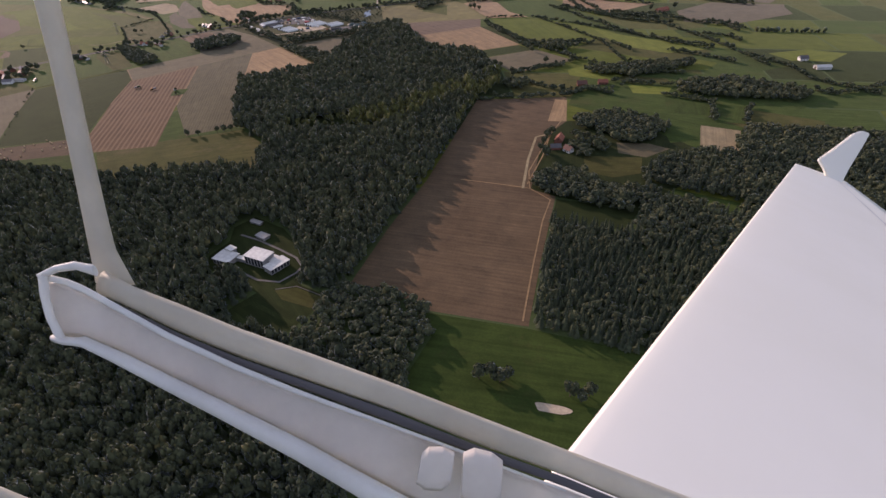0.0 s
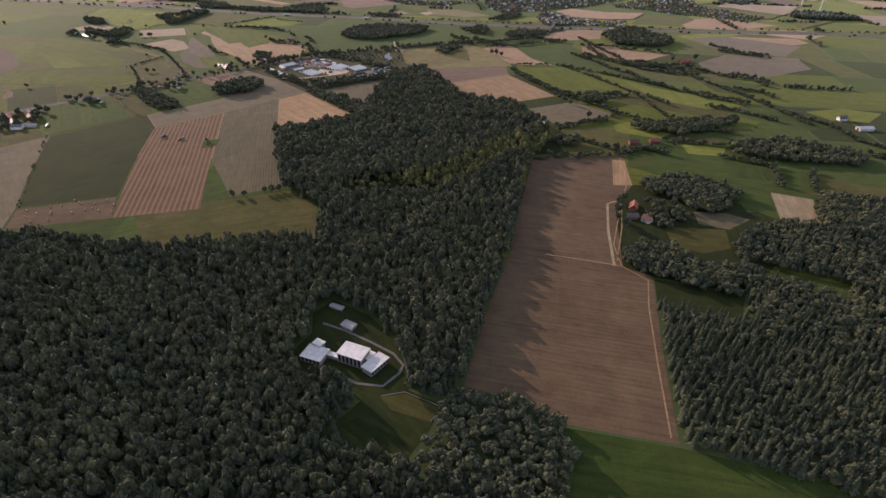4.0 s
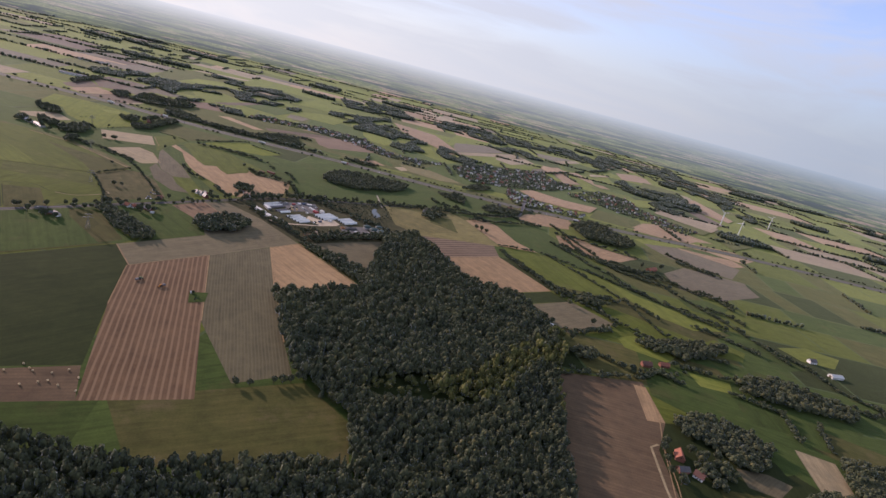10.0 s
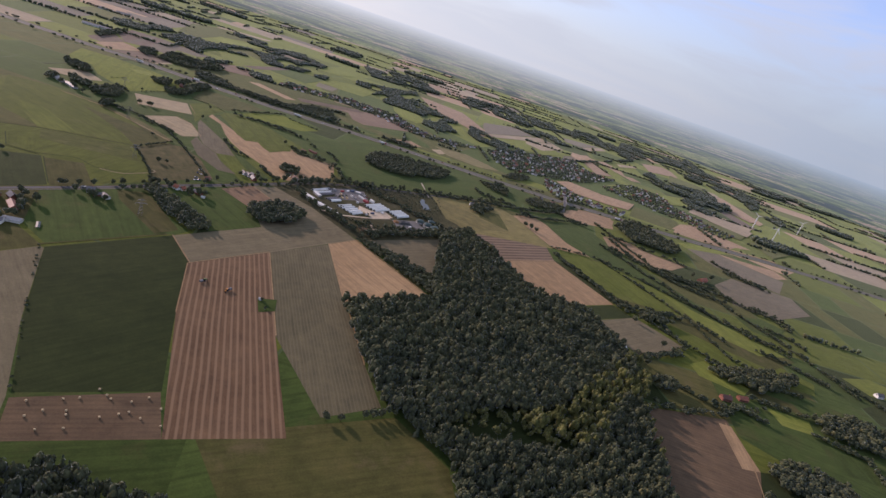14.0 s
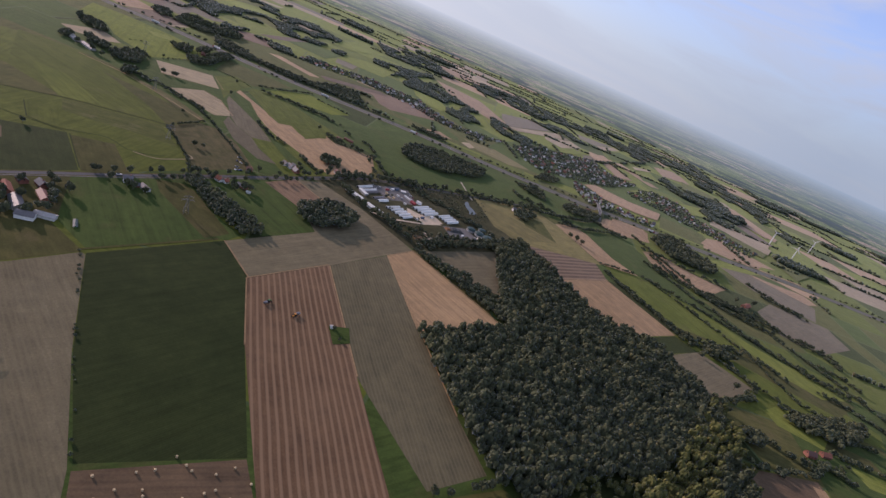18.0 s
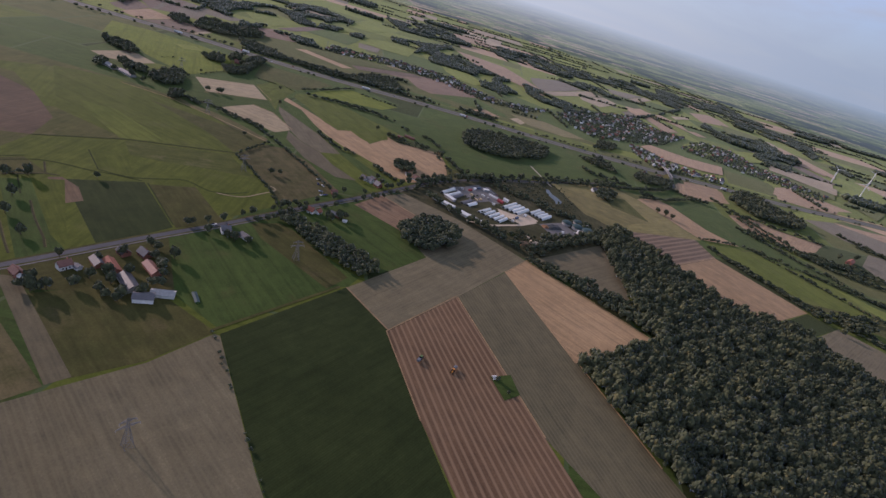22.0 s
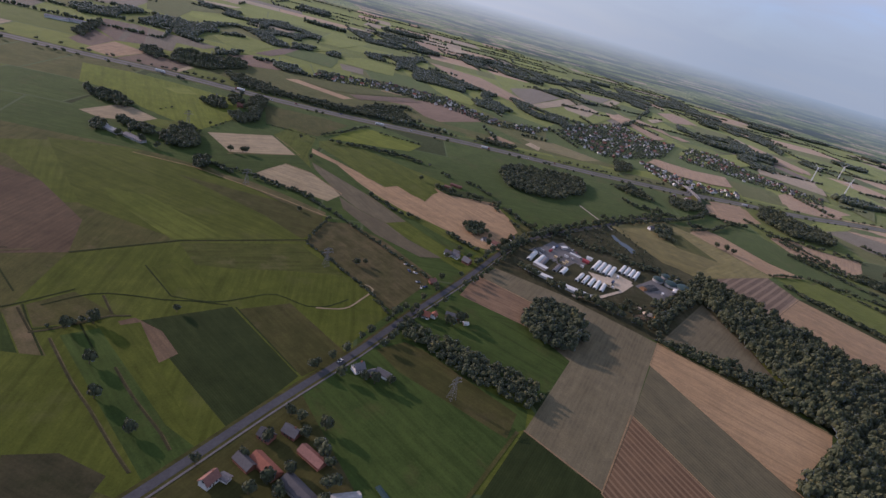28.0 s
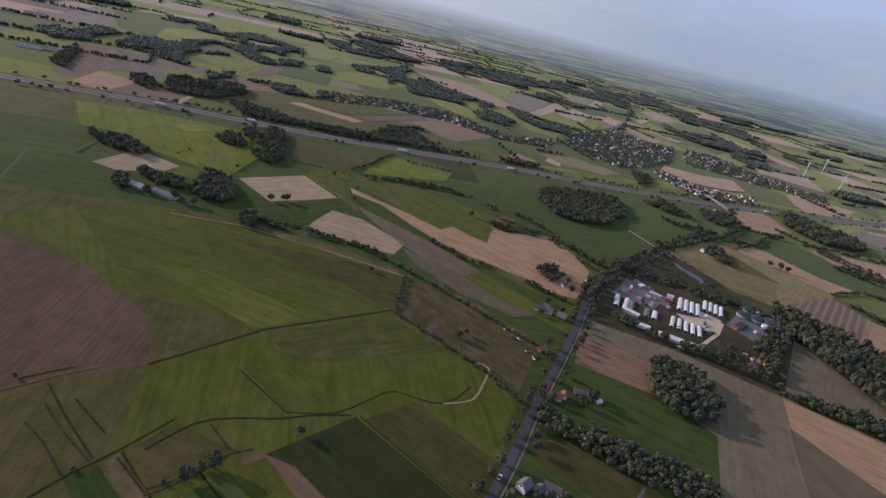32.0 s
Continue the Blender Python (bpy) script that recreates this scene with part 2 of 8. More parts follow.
def leaf_material(name, dark, light, yellow=None):
    """Foliage: each crown has its own tone, with lit and dull leaf clusters in it."""
    m, nodes, links, bsdf = material(name, 0.8)
    bsdf.inputs["Specular IOR Level"].default_value = 0.08
    # bluish sheen lifts the crowns the way haze would
    haze_sheen(bsdf, 0.36, (0.70, 0.84, 1.0), 0.3)
    co = nodes.new("ShaderNodeTexCoord")
    geo = nodes.new("ShaderNodeNewGeometry")
    info = nodes.new("ShaderNodeObjectInfo")
    add = nodes.new("ShaderNodeMath")
    add.operation = "ADD"
    links.new(geo.outputs["Random Per Island"], add.inputs[0])
    links.new(info.outputs["Random"], add.inputs[1])
    frac = nodes.new("ShaderNodeMath")
    frac.operation = "FRACT"
    links.new(add.outputs[0], frac.inputs[0])
    mid = tuple((a + b) / 2 for a, b in zip(dark, light))
    col = ramp(nodes, links, frac.outputs[0], [(0.0, dark), (0.55, mid), (0.9, light), (1.0, yellow or light)])
    n = noise_tex(nodes, links, co.outputs["Object"], 0.9, 4, 0.8)
    col = blend(nodes, links, 0.85, col, ramp(nodes, links, n, [(0.3, (0.88,) * 3), (0.7, (1.16,) * 3)]), "MULTIPLY")
    stand = noise_tex(nodes, links, co.outputs["Object"], 0.02, 3, 0.6)
    col = blend(nodes, links, 0.7, col, ramp(nodes, links, stand, [(0.35, (0.7, 0.75, 0.75)), (0.65, (1.25, 1.2, 1.0))]), "MULTIPLY")
    links.new(col, bsdf.inputs["Base Color"])
    bump(nodes, links, bsdf, n, 0.3, 0.5)
    return m


LEAF = leaf_material("broad_leaves", (0.056, 0.066, 0.040), (0.084, 0.092, 0.049), (0.125, 0.114, 0.052))
# brighter copy of the broad leaves, with low sunlight painted into the colour
LEAF_SUNLIT = leaf_material("sunlit_yellowish_leaves", (0.082, 0.090, 0.030), (0.130, 0.128, 0.044), (0.19, 0.165, 0.06))
NEEDLE = leaf_material("conifer_needles", (0.042, 0.054, 0.036), (0.070, 0.082, 0.048))
HEDGE = leaf_material("hedge_leaves", (0.046, 0.058, 0.037), (0.078, 0.090, 0.048), (0.115, 0.104, 0.052))
BARK = plain_material("bark", (0.10, 0.075, 0.05), 0.95)
ASPHALT = plain_material("asphalt", (0.062, 0.062, 0.066), 0.85, scale=0.4)
ASPHALT_PALE = plain_material("worn_asphalt", (0.135, 0.125, 0.115), 0.85, scale=0.3)
GRAVEL = plain_material("gravel", (0.34, 0.29, 0.22), 0.95)
SAND = plain_material("pale_sand", (0.46, 0.37, 0.26), 0.95)
WALL = plain_material("white_render", (0.78, 0.76, 0.72), 0.85, rand=0.12)
BRICK = plain_material("red_brick_wall", (0.26, 0.11, 0.075), 0.9, rand=0.25)
TILE = plain_material("red_roof_tiles", (0.19, 0.092, 0.068), 0.6, scale=1.2, rand=0.3)
TILE_ORANGE = plain_material("orange_roof_tiles", (0.28, 0.105, 0.065), 0.8, scale=1.2, rand=0.1)
SLATE = plain_material("dark_roof_tiles", (0.12, 0.112, 0.112), 0.5, scale=1.2, rand=0.4)
SHEET = plain_material("light_metal_sheet", (0.56, 0.55, 0.51), 0.5, scale=0.5)
FLATROOF = plain_material("pale_flat_roof", (0.66, 0.65, 0.60), 0.7, scale=0.3)
FILM = plain_material("white_tunnel_film", (0.60, 0.61, 0.57), 0.45, scale=0.3, rand=0.1)
RED = plain_material("red_sheet", (0.30, 0.055, 0.055), 0.6)
DOME = plain_material("green_membrane", (0.030, 0.058, 0.054), 0.55)
CONCRETE = plain_material("concrete", (0.33, 0.32, 0.30), 0.9)
GLASS_DARK = plain_material("dark_window", (0.03, 0.035, 0.045), 0.15)
STEEL = plain_material("galvanised_steel", (0.17, 0.175, 0.18), 0.6, 0.3)
WATER = plain_material("pond_water", (0.045, 0.055, 0.05), 0.08)
STRAW = plain_material("straw_bale", (0.55, 0.42, 0.24), 0.95)
MACHINE_GREEN = plain_material("machine_paint", (0.09, 0.16, 0.05), 0.5)
MACHINE_ORANGE = plain_material("machine_orange", (0.52, 0.22, 0.04), 0.5)
RUBBER = plain_material("rubber", (0.02, 0.02, 0.02), 0.8)


# ---------------------------------------------------------------- helpers of this place
def link_mesh(name, verts, faces, mat, parent=None, label=""):
    me = bpy.data.meshes.new(name)
    me.from_pydata([tuple(v) for v in verts], [], [tuple(f) for f in faces])
    me.materials.append(mat)
    me.update()
    ob = new(name, me)
    if parent:
        ob.parent = parent
    if label:
        ob["label"] = label
    return ob


def mesh_from_arrays(name, v, f, mat, smooth=False):
    """v: n x 3, f: m x 3 or m x 4 as numpy arrays."""
    me = bpy.data.meshes.new(name)
    k = f.shape[1]
    me.vertices.add(len(v))
    me.vertices.foreach_set("co", np.ascontiguousarray(v, np.float32).ravel())
    me.loops.add(f.size)
    me.loops.foreach_set("vertex_index", np.ascontiguousarray(f, np.int32).ravel())
    me.polygons.add(len(f))
    me.polygons.foreach_set("loop_start", np.arange(0, f.size, k, dtype=np.int32))
    me.polygons.foreach_set("loop_total", np.full(len(f), k, np.int32))
    if smooth:
        me.polygons.foreach_set("use_smooth", np.ones(len(f), bool))
    me.materials.append(mat)
    me.update(calc_edges=True)
    me.validate()
    return me


def part(name, bm, mat, parent, label=""):
    me = bpy.data.meshes.new(name)
    bm.to_mesh(me)
    bm.free()
    me.materials.append(mat)
    ob = new(name, me)
    ob.parent = parent
    if label:
        ob["label"] = label
    return ob


def box(bm, x0, x1, y0, y1, z0, z1):
    vs = [bm.verts.new((x, y, z)) for z in (z0, z1) for x, y in ((x0, y0), (x1, y0), (x1, y1), (x0, y1))]
    for a in ((3, 2, 1, 0), (4, 5, 6, 7), (0, 1, 5, 4), (1, 2, 6, 5), (2, 3, 7, 6), (3, 0, 4, 7)):
        bm.faces.new([vs[i] for i in a])
    return vs


def thing(name, x, y, z=0.0, turn=0.0, label="", category="", group=""):
    ob = new(name)
    ob.matrix_basis = pose(x, y, z, 0, 0, turn)
    ob.empty_display_size = 0.5
    return tagged(ob, label, category, group)


def inside(px, py, poly):
    """Which of the points lie in the polygon."""
    hit = np.zeros(len(px), bool)
    n = len(poly)
    for i in range(n):
        (x0, y0), (x1, y1) = poly[i], poly[(i + 1) % n]
        if y0 == y1:
            continue
        cross = ((y0 > py) != (y1 > py)) & (px < (x1 - x0) * (py - y0) / (y1 - y0) + x0)
        hit ^= cross
    return hit


FIELDS_BUILT = []
LEVELS = []


def field(kind, label, corners, z=0.15, turn=None):
    """A piece of farmland with its corners on the plan; its rows run along its longest side."""
    cx = sum(p[0] for p in corners) / len(corners)
    cy = sum(p[1] for p in corners) / len(corners)
    if turn is None:
        best = 0
        for (x0, y0), (x1, y1) in zip(corners, corners[1:] + corners[:1]):
            d = math.hypot(x1 - x0, y1 - y0)
            if d > best:
                best, turn = d, math.atan2(y1 - y0, x1 - x0)
    else:
        turn = radians(turn)
    c, s = math.cos(-turn), math.sin(-turn)
    verts = [((x - cx) * c - (y - cy) * s, (x - cx) * s + (y - cy) * c, 0) for x, y in corners]
    area = sum(a[0] * b[1] - a[1] * b[0] for a, b in zip(verts, verts[1:] + verts[:1]))
    if area < 0:
        verts.reverse()
    ob = link_mesh("field", verts, [range(len(verts))], FIELD[kind])
    z += 0.004 * len(FIELDS_BUILT)
    while any(abs(z - taken) < 0.0035 for taken in LEVELS):
        z += 0.004
    LEVELS.append(z)
    z = 0.065 + 0.16 * z
    ob.matrix_basis = Matrix.Translation((cx, cy, z)) @ Matrix.Rotation(turn, 4, "Z")
    tagged(ob, label, "field", kind="structure")
    FIELDS_BUILT.append(corners)
    return ob


# ---------------------------------------------------------------- ground and distance
CENTRE = Vector((0, 250))
RIM = 3800.0


def ring_points(radius, z, steps=180):
    return [(CENTRE.x + radius * math.cos(2 * math.pi * i / steps), CENTRE.y + radius * math.sin(2 * math.pi * i / steps), z) for i in range(steps)]


gm, gn, gl, gb = material("ground_grass", 0.95)
haze_sheen(gb, 0.25, (0.84, 1.0, 0.62))
gco = gn.new("ShaderNodeTexCoord")
g1 = noise_tex(gn, gl, gco.outputs["Object"], 0.004, 6, 0.65)
g2 = noise_tex(gn, gl, gco.outputs["Object"], 0.5, 5, 0.75)
gcol = ramp(gn, gl, g1, [(0.3, (0.034, 0.058, 0.018)), (0.5, (0.052, 0.078, 0.022)), (0.7, (0.085, 0.09, 0.034))])
gcol = blend(gn, gl, 0.6, gcol, ramp(gn, gl, g2, [(0.25, (0.6,) * 3), (0.75, (1.3,) * 3)]), "MULTIPLY")
gl.new(gcol, gb.inputs["Base Color"])
bump(gn, gl, gb, g2, 0.6, 0.3)
ring = ring_points(RIM, 0.0)
ground = link_mesh("ground", ring + [(CENTRE.x, CENTRE.y, 0.0)], [(i, (i + 1) % 180, 180) for i in range(180)], gm)
tagged(ground, "flat grassy farmland reaching to the horizon", "ground", kind="structure")

bmats = bpy.data.materials.new("hazy_distance")
bmats.use_nodes = True
bn, bl = bmats.node_tree.nodes, bmats.node_tree.links
bn.clear()
b_out, b_em, b_co = bn.new("ShaderNodeOutputMaterial"), bn.new("ShaderNodeEmission"), bn.new("ShaderNodeTexCoord")
b_sep = bn.new("ShaderNodeSeparateXYZ")
bl.new(b_co.outputs["Object"], b_sep.inputs[0])
# the sloping backdrop stands for flat land that runs on to the horizon: its pattern shrinks with height as that land would
b_left = bn.new("ShaderNodeMath")
b_left.operation = "SUBTRACT"
b_left.inputs[0].default_value = 252.0
bl.new(b_sep.outputs["Z"], b_left.inputs[1])
b_grow = bn.new("ShaderNodeMath")
b_grow.operation = "DIVIDE"
b_grow.inputs[0].default_value = 252.0
bl.new(b_left.outputs[0], b_grow.inputs[1])
b_flat = bn.new("ShaderNodeVectorMath")
b_flat.operation = "SCALE"
bl.new(b_co.outputs["Object"], b_flat.inputs[0])
bl.new(b_grow.outputs[0], b_flat.inputs["Scale"])
b_map = bn.new("ShaderNodeMapping")
b_map.inputs["Scale"].default_value = (0.0038, 0.0062, 0.0)
b_map.inputs["Rotation"].default_value = (0, 0, radians(-6))
bl.new(b_flat.outputs[0], b_map.inputs["Vector"])
b_v = bn.new("ShaderNodeTexVoronoi")
b_v.inputs["Scale"].default_value = 1.0
b_v.distance = "CHEBYCHEV"
bl.new(b_map.outputs[0], b_v.inputs["Vector"])
b_pick = bn.new("ShaderNodeSeparateColor")
bl.new(b_v.outputs["Color"], b_pick.inputs[0])
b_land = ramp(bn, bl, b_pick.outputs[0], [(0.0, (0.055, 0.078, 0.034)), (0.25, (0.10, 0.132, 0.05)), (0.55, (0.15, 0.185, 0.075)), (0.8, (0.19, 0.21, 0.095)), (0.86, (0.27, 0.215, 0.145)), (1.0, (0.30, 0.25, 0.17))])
b_n = noise_tex(bn, bl, b_map.outputs[0], 0.32, 6, 0.7)
b_trees = ramp(bn, bl, b_n, [(0.515, (0, 0, 0)), (0.545, (1, 1, 1))])
b_edge = bn.new("ShaderNodeTexVoronoi")
b_edge.feature = "DISTANCE_TO_EDGE"
bl.new(b_map.outputs[0], b_edge.inputs["Vector"])
b_land = blend(bn, bl, ramp(bn, bl, b_edge.outputs["Distance"], [(0.05, (0.8,) * 3), (0.09, (0, 0, 0))]), b_land, (0.036, 0.05, 0.038))
b_land = blend(bn, bl, b_trees, b_land, (0.034, 0.047, 0.042))
# haze painted into the glow: thicker with height, brighter towards the sun
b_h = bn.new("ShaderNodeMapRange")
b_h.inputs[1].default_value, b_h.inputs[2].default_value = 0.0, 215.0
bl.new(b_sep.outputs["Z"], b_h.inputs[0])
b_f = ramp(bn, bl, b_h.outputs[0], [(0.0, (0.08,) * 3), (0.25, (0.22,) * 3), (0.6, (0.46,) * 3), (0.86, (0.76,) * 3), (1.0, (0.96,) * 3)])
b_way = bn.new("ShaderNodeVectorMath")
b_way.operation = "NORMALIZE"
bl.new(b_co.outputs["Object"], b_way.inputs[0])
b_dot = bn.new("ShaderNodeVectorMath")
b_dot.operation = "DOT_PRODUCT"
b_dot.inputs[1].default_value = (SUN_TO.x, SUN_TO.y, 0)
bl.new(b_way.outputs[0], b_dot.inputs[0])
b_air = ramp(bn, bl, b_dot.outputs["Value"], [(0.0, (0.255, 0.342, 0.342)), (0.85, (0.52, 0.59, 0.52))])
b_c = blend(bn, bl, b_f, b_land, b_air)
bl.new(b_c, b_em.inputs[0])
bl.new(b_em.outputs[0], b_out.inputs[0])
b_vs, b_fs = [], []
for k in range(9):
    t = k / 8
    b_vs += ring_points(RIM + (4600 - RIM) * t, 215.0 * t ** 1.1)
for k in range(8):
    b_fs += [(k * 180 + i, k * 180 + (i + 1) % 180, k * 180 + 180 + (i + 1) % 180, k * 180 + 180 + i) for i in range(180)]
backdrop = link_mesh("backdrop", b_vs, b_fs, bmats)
tagged(backdrop, "glowing backdrop of far farmland and woods under painted haze", "distance", kind="structure")


# ---------------------------------------------------------------- farmland, by its corners on the plan
field("olive", "broad damp meadow land beside the road", [(-900, 350), (-900, 900), (-620, 900), (-440, 800), (-380, 650), (-500, 450), (-600, 330)], z=0.066)
field("scrub", "weedy land round the works", [(-300, 765), (-170, 915), (-20, 1010), (20, 860), (-10, 640), (-130, 690), (-266, 775)], z=0.064)
field("lush", "green land round the bales and the lower wood", [(-300, 100), (-260, 276), (-160, 320), (-60, 420), (-15, 385), (60, 332), (60, 200), (-100, 60)], z=0.062)
# the dark crop colour paints the shade of the trees on the glade's grass
field("crop", "mown grass of the glade, tree shade painted dark", [(88, 184), (97, 202), (128, 190), (155, 166), (164, 148), (172, 126), (195, 119), (191, 100), (182, 76), (150, 78), (136, 92), (146, 112), (124, 124), (96, 130), (90, 145), (95, 164)], z=0.066)
field("olive", "reedy square pool in the glade", [(157, 117), (170, 123), (193, 116), (189, 105), (166, 109)], z=0.07)
field("crop", "dark garden bed in the glade", [(147, 105), (151, 109), (182, 97), (181, 91)], z=0.07)
field("crop", "second dark garden bed in the glade", [(140, 92), (148, 100), (184, 87), (176, 75)], z=0.07)
field("grey", "bare strip between the farm woods", [(390, 406), (422, 409), (441, 400), (417, 376), (391, 381)], z=0.6)
field("olive", "rough grass clearing behind the farm", [(358, 368), (413, 375), (410, 341), (385, 328), (360, 335)], z=0.6)
field("lush", "green clearing beside the straw field", [(440, 490), (480, 470), (471, 429), (443, 415), (439, 448)], z=0.6)
field("lush", "wide green grazing land before the motorway", [(-800, 1010), (-800, 1262), (-420, 1270), (-330, 1215), (-480, 1110), (-497, 1020), (-441, 892), (-606, 890), (-700, 912)], z=0.08)
field("olive", "dull green land between motorway and hamlet", [(-790, 1325), (-770, 1500), (-640, 1570), (-300, 1615), (20, 1660), (70, 1500), (110, 1375), (-300, 1340)], z=0.08)
field("lush", "green land under the village gardens", [(-40, 1460), (20, 1660), (150, 1900), (340, 1915), (690, 1800), (650, 1640), (575, 1520), (378, 1470), (120, 1400)], z=0.08)
field("scrub", "dark scrubby waste ground behind the works", [(-162, 892), (-120, 935), (-75, 985), (-30, 990), (-20, 900), (-15, 850), (-60, 838), (-86, 858), (-140, 858)], z=0.1)
field("brown", "large brown harvested maize field between woods", [(230, 503), (335, 531), (338, 454), (316, 403), (314, 292), (336, 283), (331, 188), (329, 116), (265, 118), (239, 130), (205, 136), (210, 211), (220, 290)], turn=-3)
field("lush", "mown green meadow beside the maize field", [(262, 116), (329, 114), (460, 100), (455, -60), (260, -60), (265, 60), (272, 95)])
field("olive", "dull green meadow with two tree groups beside a wood", [(-129, 288), (-7, 366), (40, 330), (52, 285), (-78, 232)])
field("pale", "small pale straw field between hedges", [(479, 468), (518, 460), (505, 402), (470, 404)])
field("crop", "small dark green clearing in the wood", [(337, 279), (404, 272), (393, 240), (335, 245)])
field("lush", "narrow green clearing between woods", [(416, 322), (487, 301), (479, 281), (424, 303)])
field("olive", "dull green field behind the farm wood", [(445, 566), (503, 545), (540, 524), (628, 483), (590, 462), (520, 470), (450, 520)])
field("brown", "brown field strip beside the farm wood", [(345, 535), (400, 575), (420, 560), (405, 522), (345, 508)])
field("tan", "tan stubble field with a sharp corner at the wood", [(-144, 640), (-118, 680), (-1, 583), (-13, 569), (-89, 515)])
field("green_stubble", "greenish grey stubble field with drilled rows", [(-191, 568), (-144, 640), (-89, 515), (-45, 420), (-20, 372), (-60, 340), (-126, 420)])
field("swath", "brown field with raked rows of straw", [(-244, 490), (-191, 568), (-126, 420), (-75, 310), (-144, 277), (-209, 408)])
field("brown", "brown field strewn with round bales", [(-238, 272), (-167, 315), (-144, 277), (-220, 240)])
field("crop", "dark green crop field", [(-349, 440), (-284, 537), (-243, 489), (-209, 408), (-167, 316), (-240, 276), (-290, 345)])
field("grey", "grey stubble field with long tree shadows", [(-285, 535), (-243, 492), (-191, 568), (-119, 681), (-198, 742), (-266, 775), (-290, 748), (-236, 712), (-252, 667), (-225, 626)])
field("red", "reddish bare soil field beside the road", [(-313, 703), (-252, 667), (-236, 712), (-290, 750)])
field("lush", "green meadow behind the farmhouse", [(-322, 690), (-255, 660), (-225, 626), (-263, 572), (-345, 635)])
field("lush", "green meadow with mowing lines beside the road", [(-437, 545), (-374, 632), (-290, 534), (-352, 445), (-397, 470)])
field("lush", "wide dark green field beside the motorway", [(-277, 1160), (-210, 1265), (65, 1300), (222, 1240), (60, 1090), (-56, 1004), (-187, 900), (-215, 930), (-225, 966), (-318, 985), (-360, 1050)])
field("pale", "pale stubble field between hedges", [(-546, 906), (-520, 957), (-486, 944), (-441, 892), (-455, 863), (-527, 888)])
field("lush", "long green pasture strip with hedges", [(167, 1078), (260, 1146), (347, 999), (500, 769), (453, 701), (354, 786), (264, 930), (209, 981)], z=0.22)
field("olive", "olive pasture beside the tan field", [(195, 884), (260, 938), (363, 804), (343, 798), (264, 762)], z=0.26)
field("meadow", "green meadow above the ploughed field", [(-800, 815), (-763, 815), (-706, 769), (-678, 733), (-655, 745), (-700, 850), (-671, 900), (-736, 888), (-800, 840)])
field("meadow", "wide green meadow with mowing lines", [(-760, 880), (-676, 890), (-608, 883), (-447, 819), (-463, 755), (-564, 707), (-660, 740)])
field("rough", "rough brownish pasture with tufts", [(-448, 808), (-425, 813), (-389, 790), (-336, 726), (-378, 656), (-399, 679), (-463, 750)])
field("meadow", "green field between hedges and stubble", [(-443, 892), (-400, 930), (-347, 885), (-290, 855), (-262, 810), (-303, 748), (-363, 806)])
field("brown", "dark brown ploughed field", [(-783, 808), (-760, 790), (-707, 770), (-644, 711), (-628, 657), (-695, 626), (-800, 650)])
field("meadow", "damp green meadow cut by ditches", [(-564, 705), (-463, 752), (-399, 680), (-378, 652), (-437, 550), (-500, 450), (-620, 480), (-628, 655)])
field("striped", "brown field with pale stubble rows", [(26, 855), (100, 910), (158, 962), (174, 858), (79, 779)])
field("tan", "tan stubble field beyond the wood", [(79, 779), (174, 858), (254, 755), (160, 684), (116, 705)])
field("crop", "narrow dark green strip at the wood edge", [(171, 688), (252, 752), (278, 729), (212, 681)])
field("grey", "grey stubble field beside white sheds", [(210, 676), (281, 732), (338, 685), (262, 612)])
field("meadow", "green pasture strips with hedges", [(182, 925), (256, 944), (342, 895), (507, 794), (411, 659), (345, 690), (285, 740), (215, 830)])
field("tan", "small tan stubble field along a hedge", [(108, 1044), (159, 1098), (256, 946), (176, 925)])
field("tan", "tan field strip beyond the hedge", [(304, 1113), (357, 1116), (475, 1084), (388, 997), (305, 1056)], z=0.28)
field("tan", "tan stubble field beside the motorway", [(255, 1228), (359, 1300), (345, 1199), (234, 1145)], z=0.28)
field("dry", "dry yellowish field north of the works", [(-55, 1000), (60, 1085), (110, 1040), (176, 920), (110, 895), (25, 860), (-15, 900)])
# grey stubble colour stands in for the shade lying on this plot
field("grey", "plot behind the tree belt, its shade painted grey-brown", [(-108, 690), (-12, 786), (-5, 700), (-7, 640), (-60, 668)])
field("grey", "grey bare field below the dark crop", [(-407, 363), (-375, 399), (-352, 439), (-348, 438), (-290, 344), (-240, 272), (-222, 238), (-260, 180), (-340, 250), (-432, 335)])
field("olive", "rough green meadow behind the farm", [(-410, 470), (-354, 442), (-353, 439), (-376, 400), (-404, 373), (-470, 430), (-440, 455)])
field("grey", "narrow bare strip between meadows", [(-496, 442), (-484, 445), (-403, 375), (-411, 365)])
field("rough", "dull brownish meadow beyond the bare strip", [(-503, 432), (-411, 364), (-432, 335), (-470, 300), (-560, 365)])
field("olive", "farmyard grass beside the road", [(-500, 450), (-437, 546), (-395, 472), (-412, 455), (-440, 450), (-480, 430)], z=0.12)
field("lush", "green meadow below the bales", [(-220, 240), (-144, 277), (-131, 283), (-110, 200), (-200, 150), (-260, 180)], z=0.1)

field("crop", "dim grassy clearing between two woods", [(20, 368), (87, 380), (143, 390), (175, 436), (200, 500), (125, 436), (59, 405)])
field("tan", "sunlit tan margin of the maize field", [(318, 450), (338, 454), (336, 520), (322, 520)], z=0.3)

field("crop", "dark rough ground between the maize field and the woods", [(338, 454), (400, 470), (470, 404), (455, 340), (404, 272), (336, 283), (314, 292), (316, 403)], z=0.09)
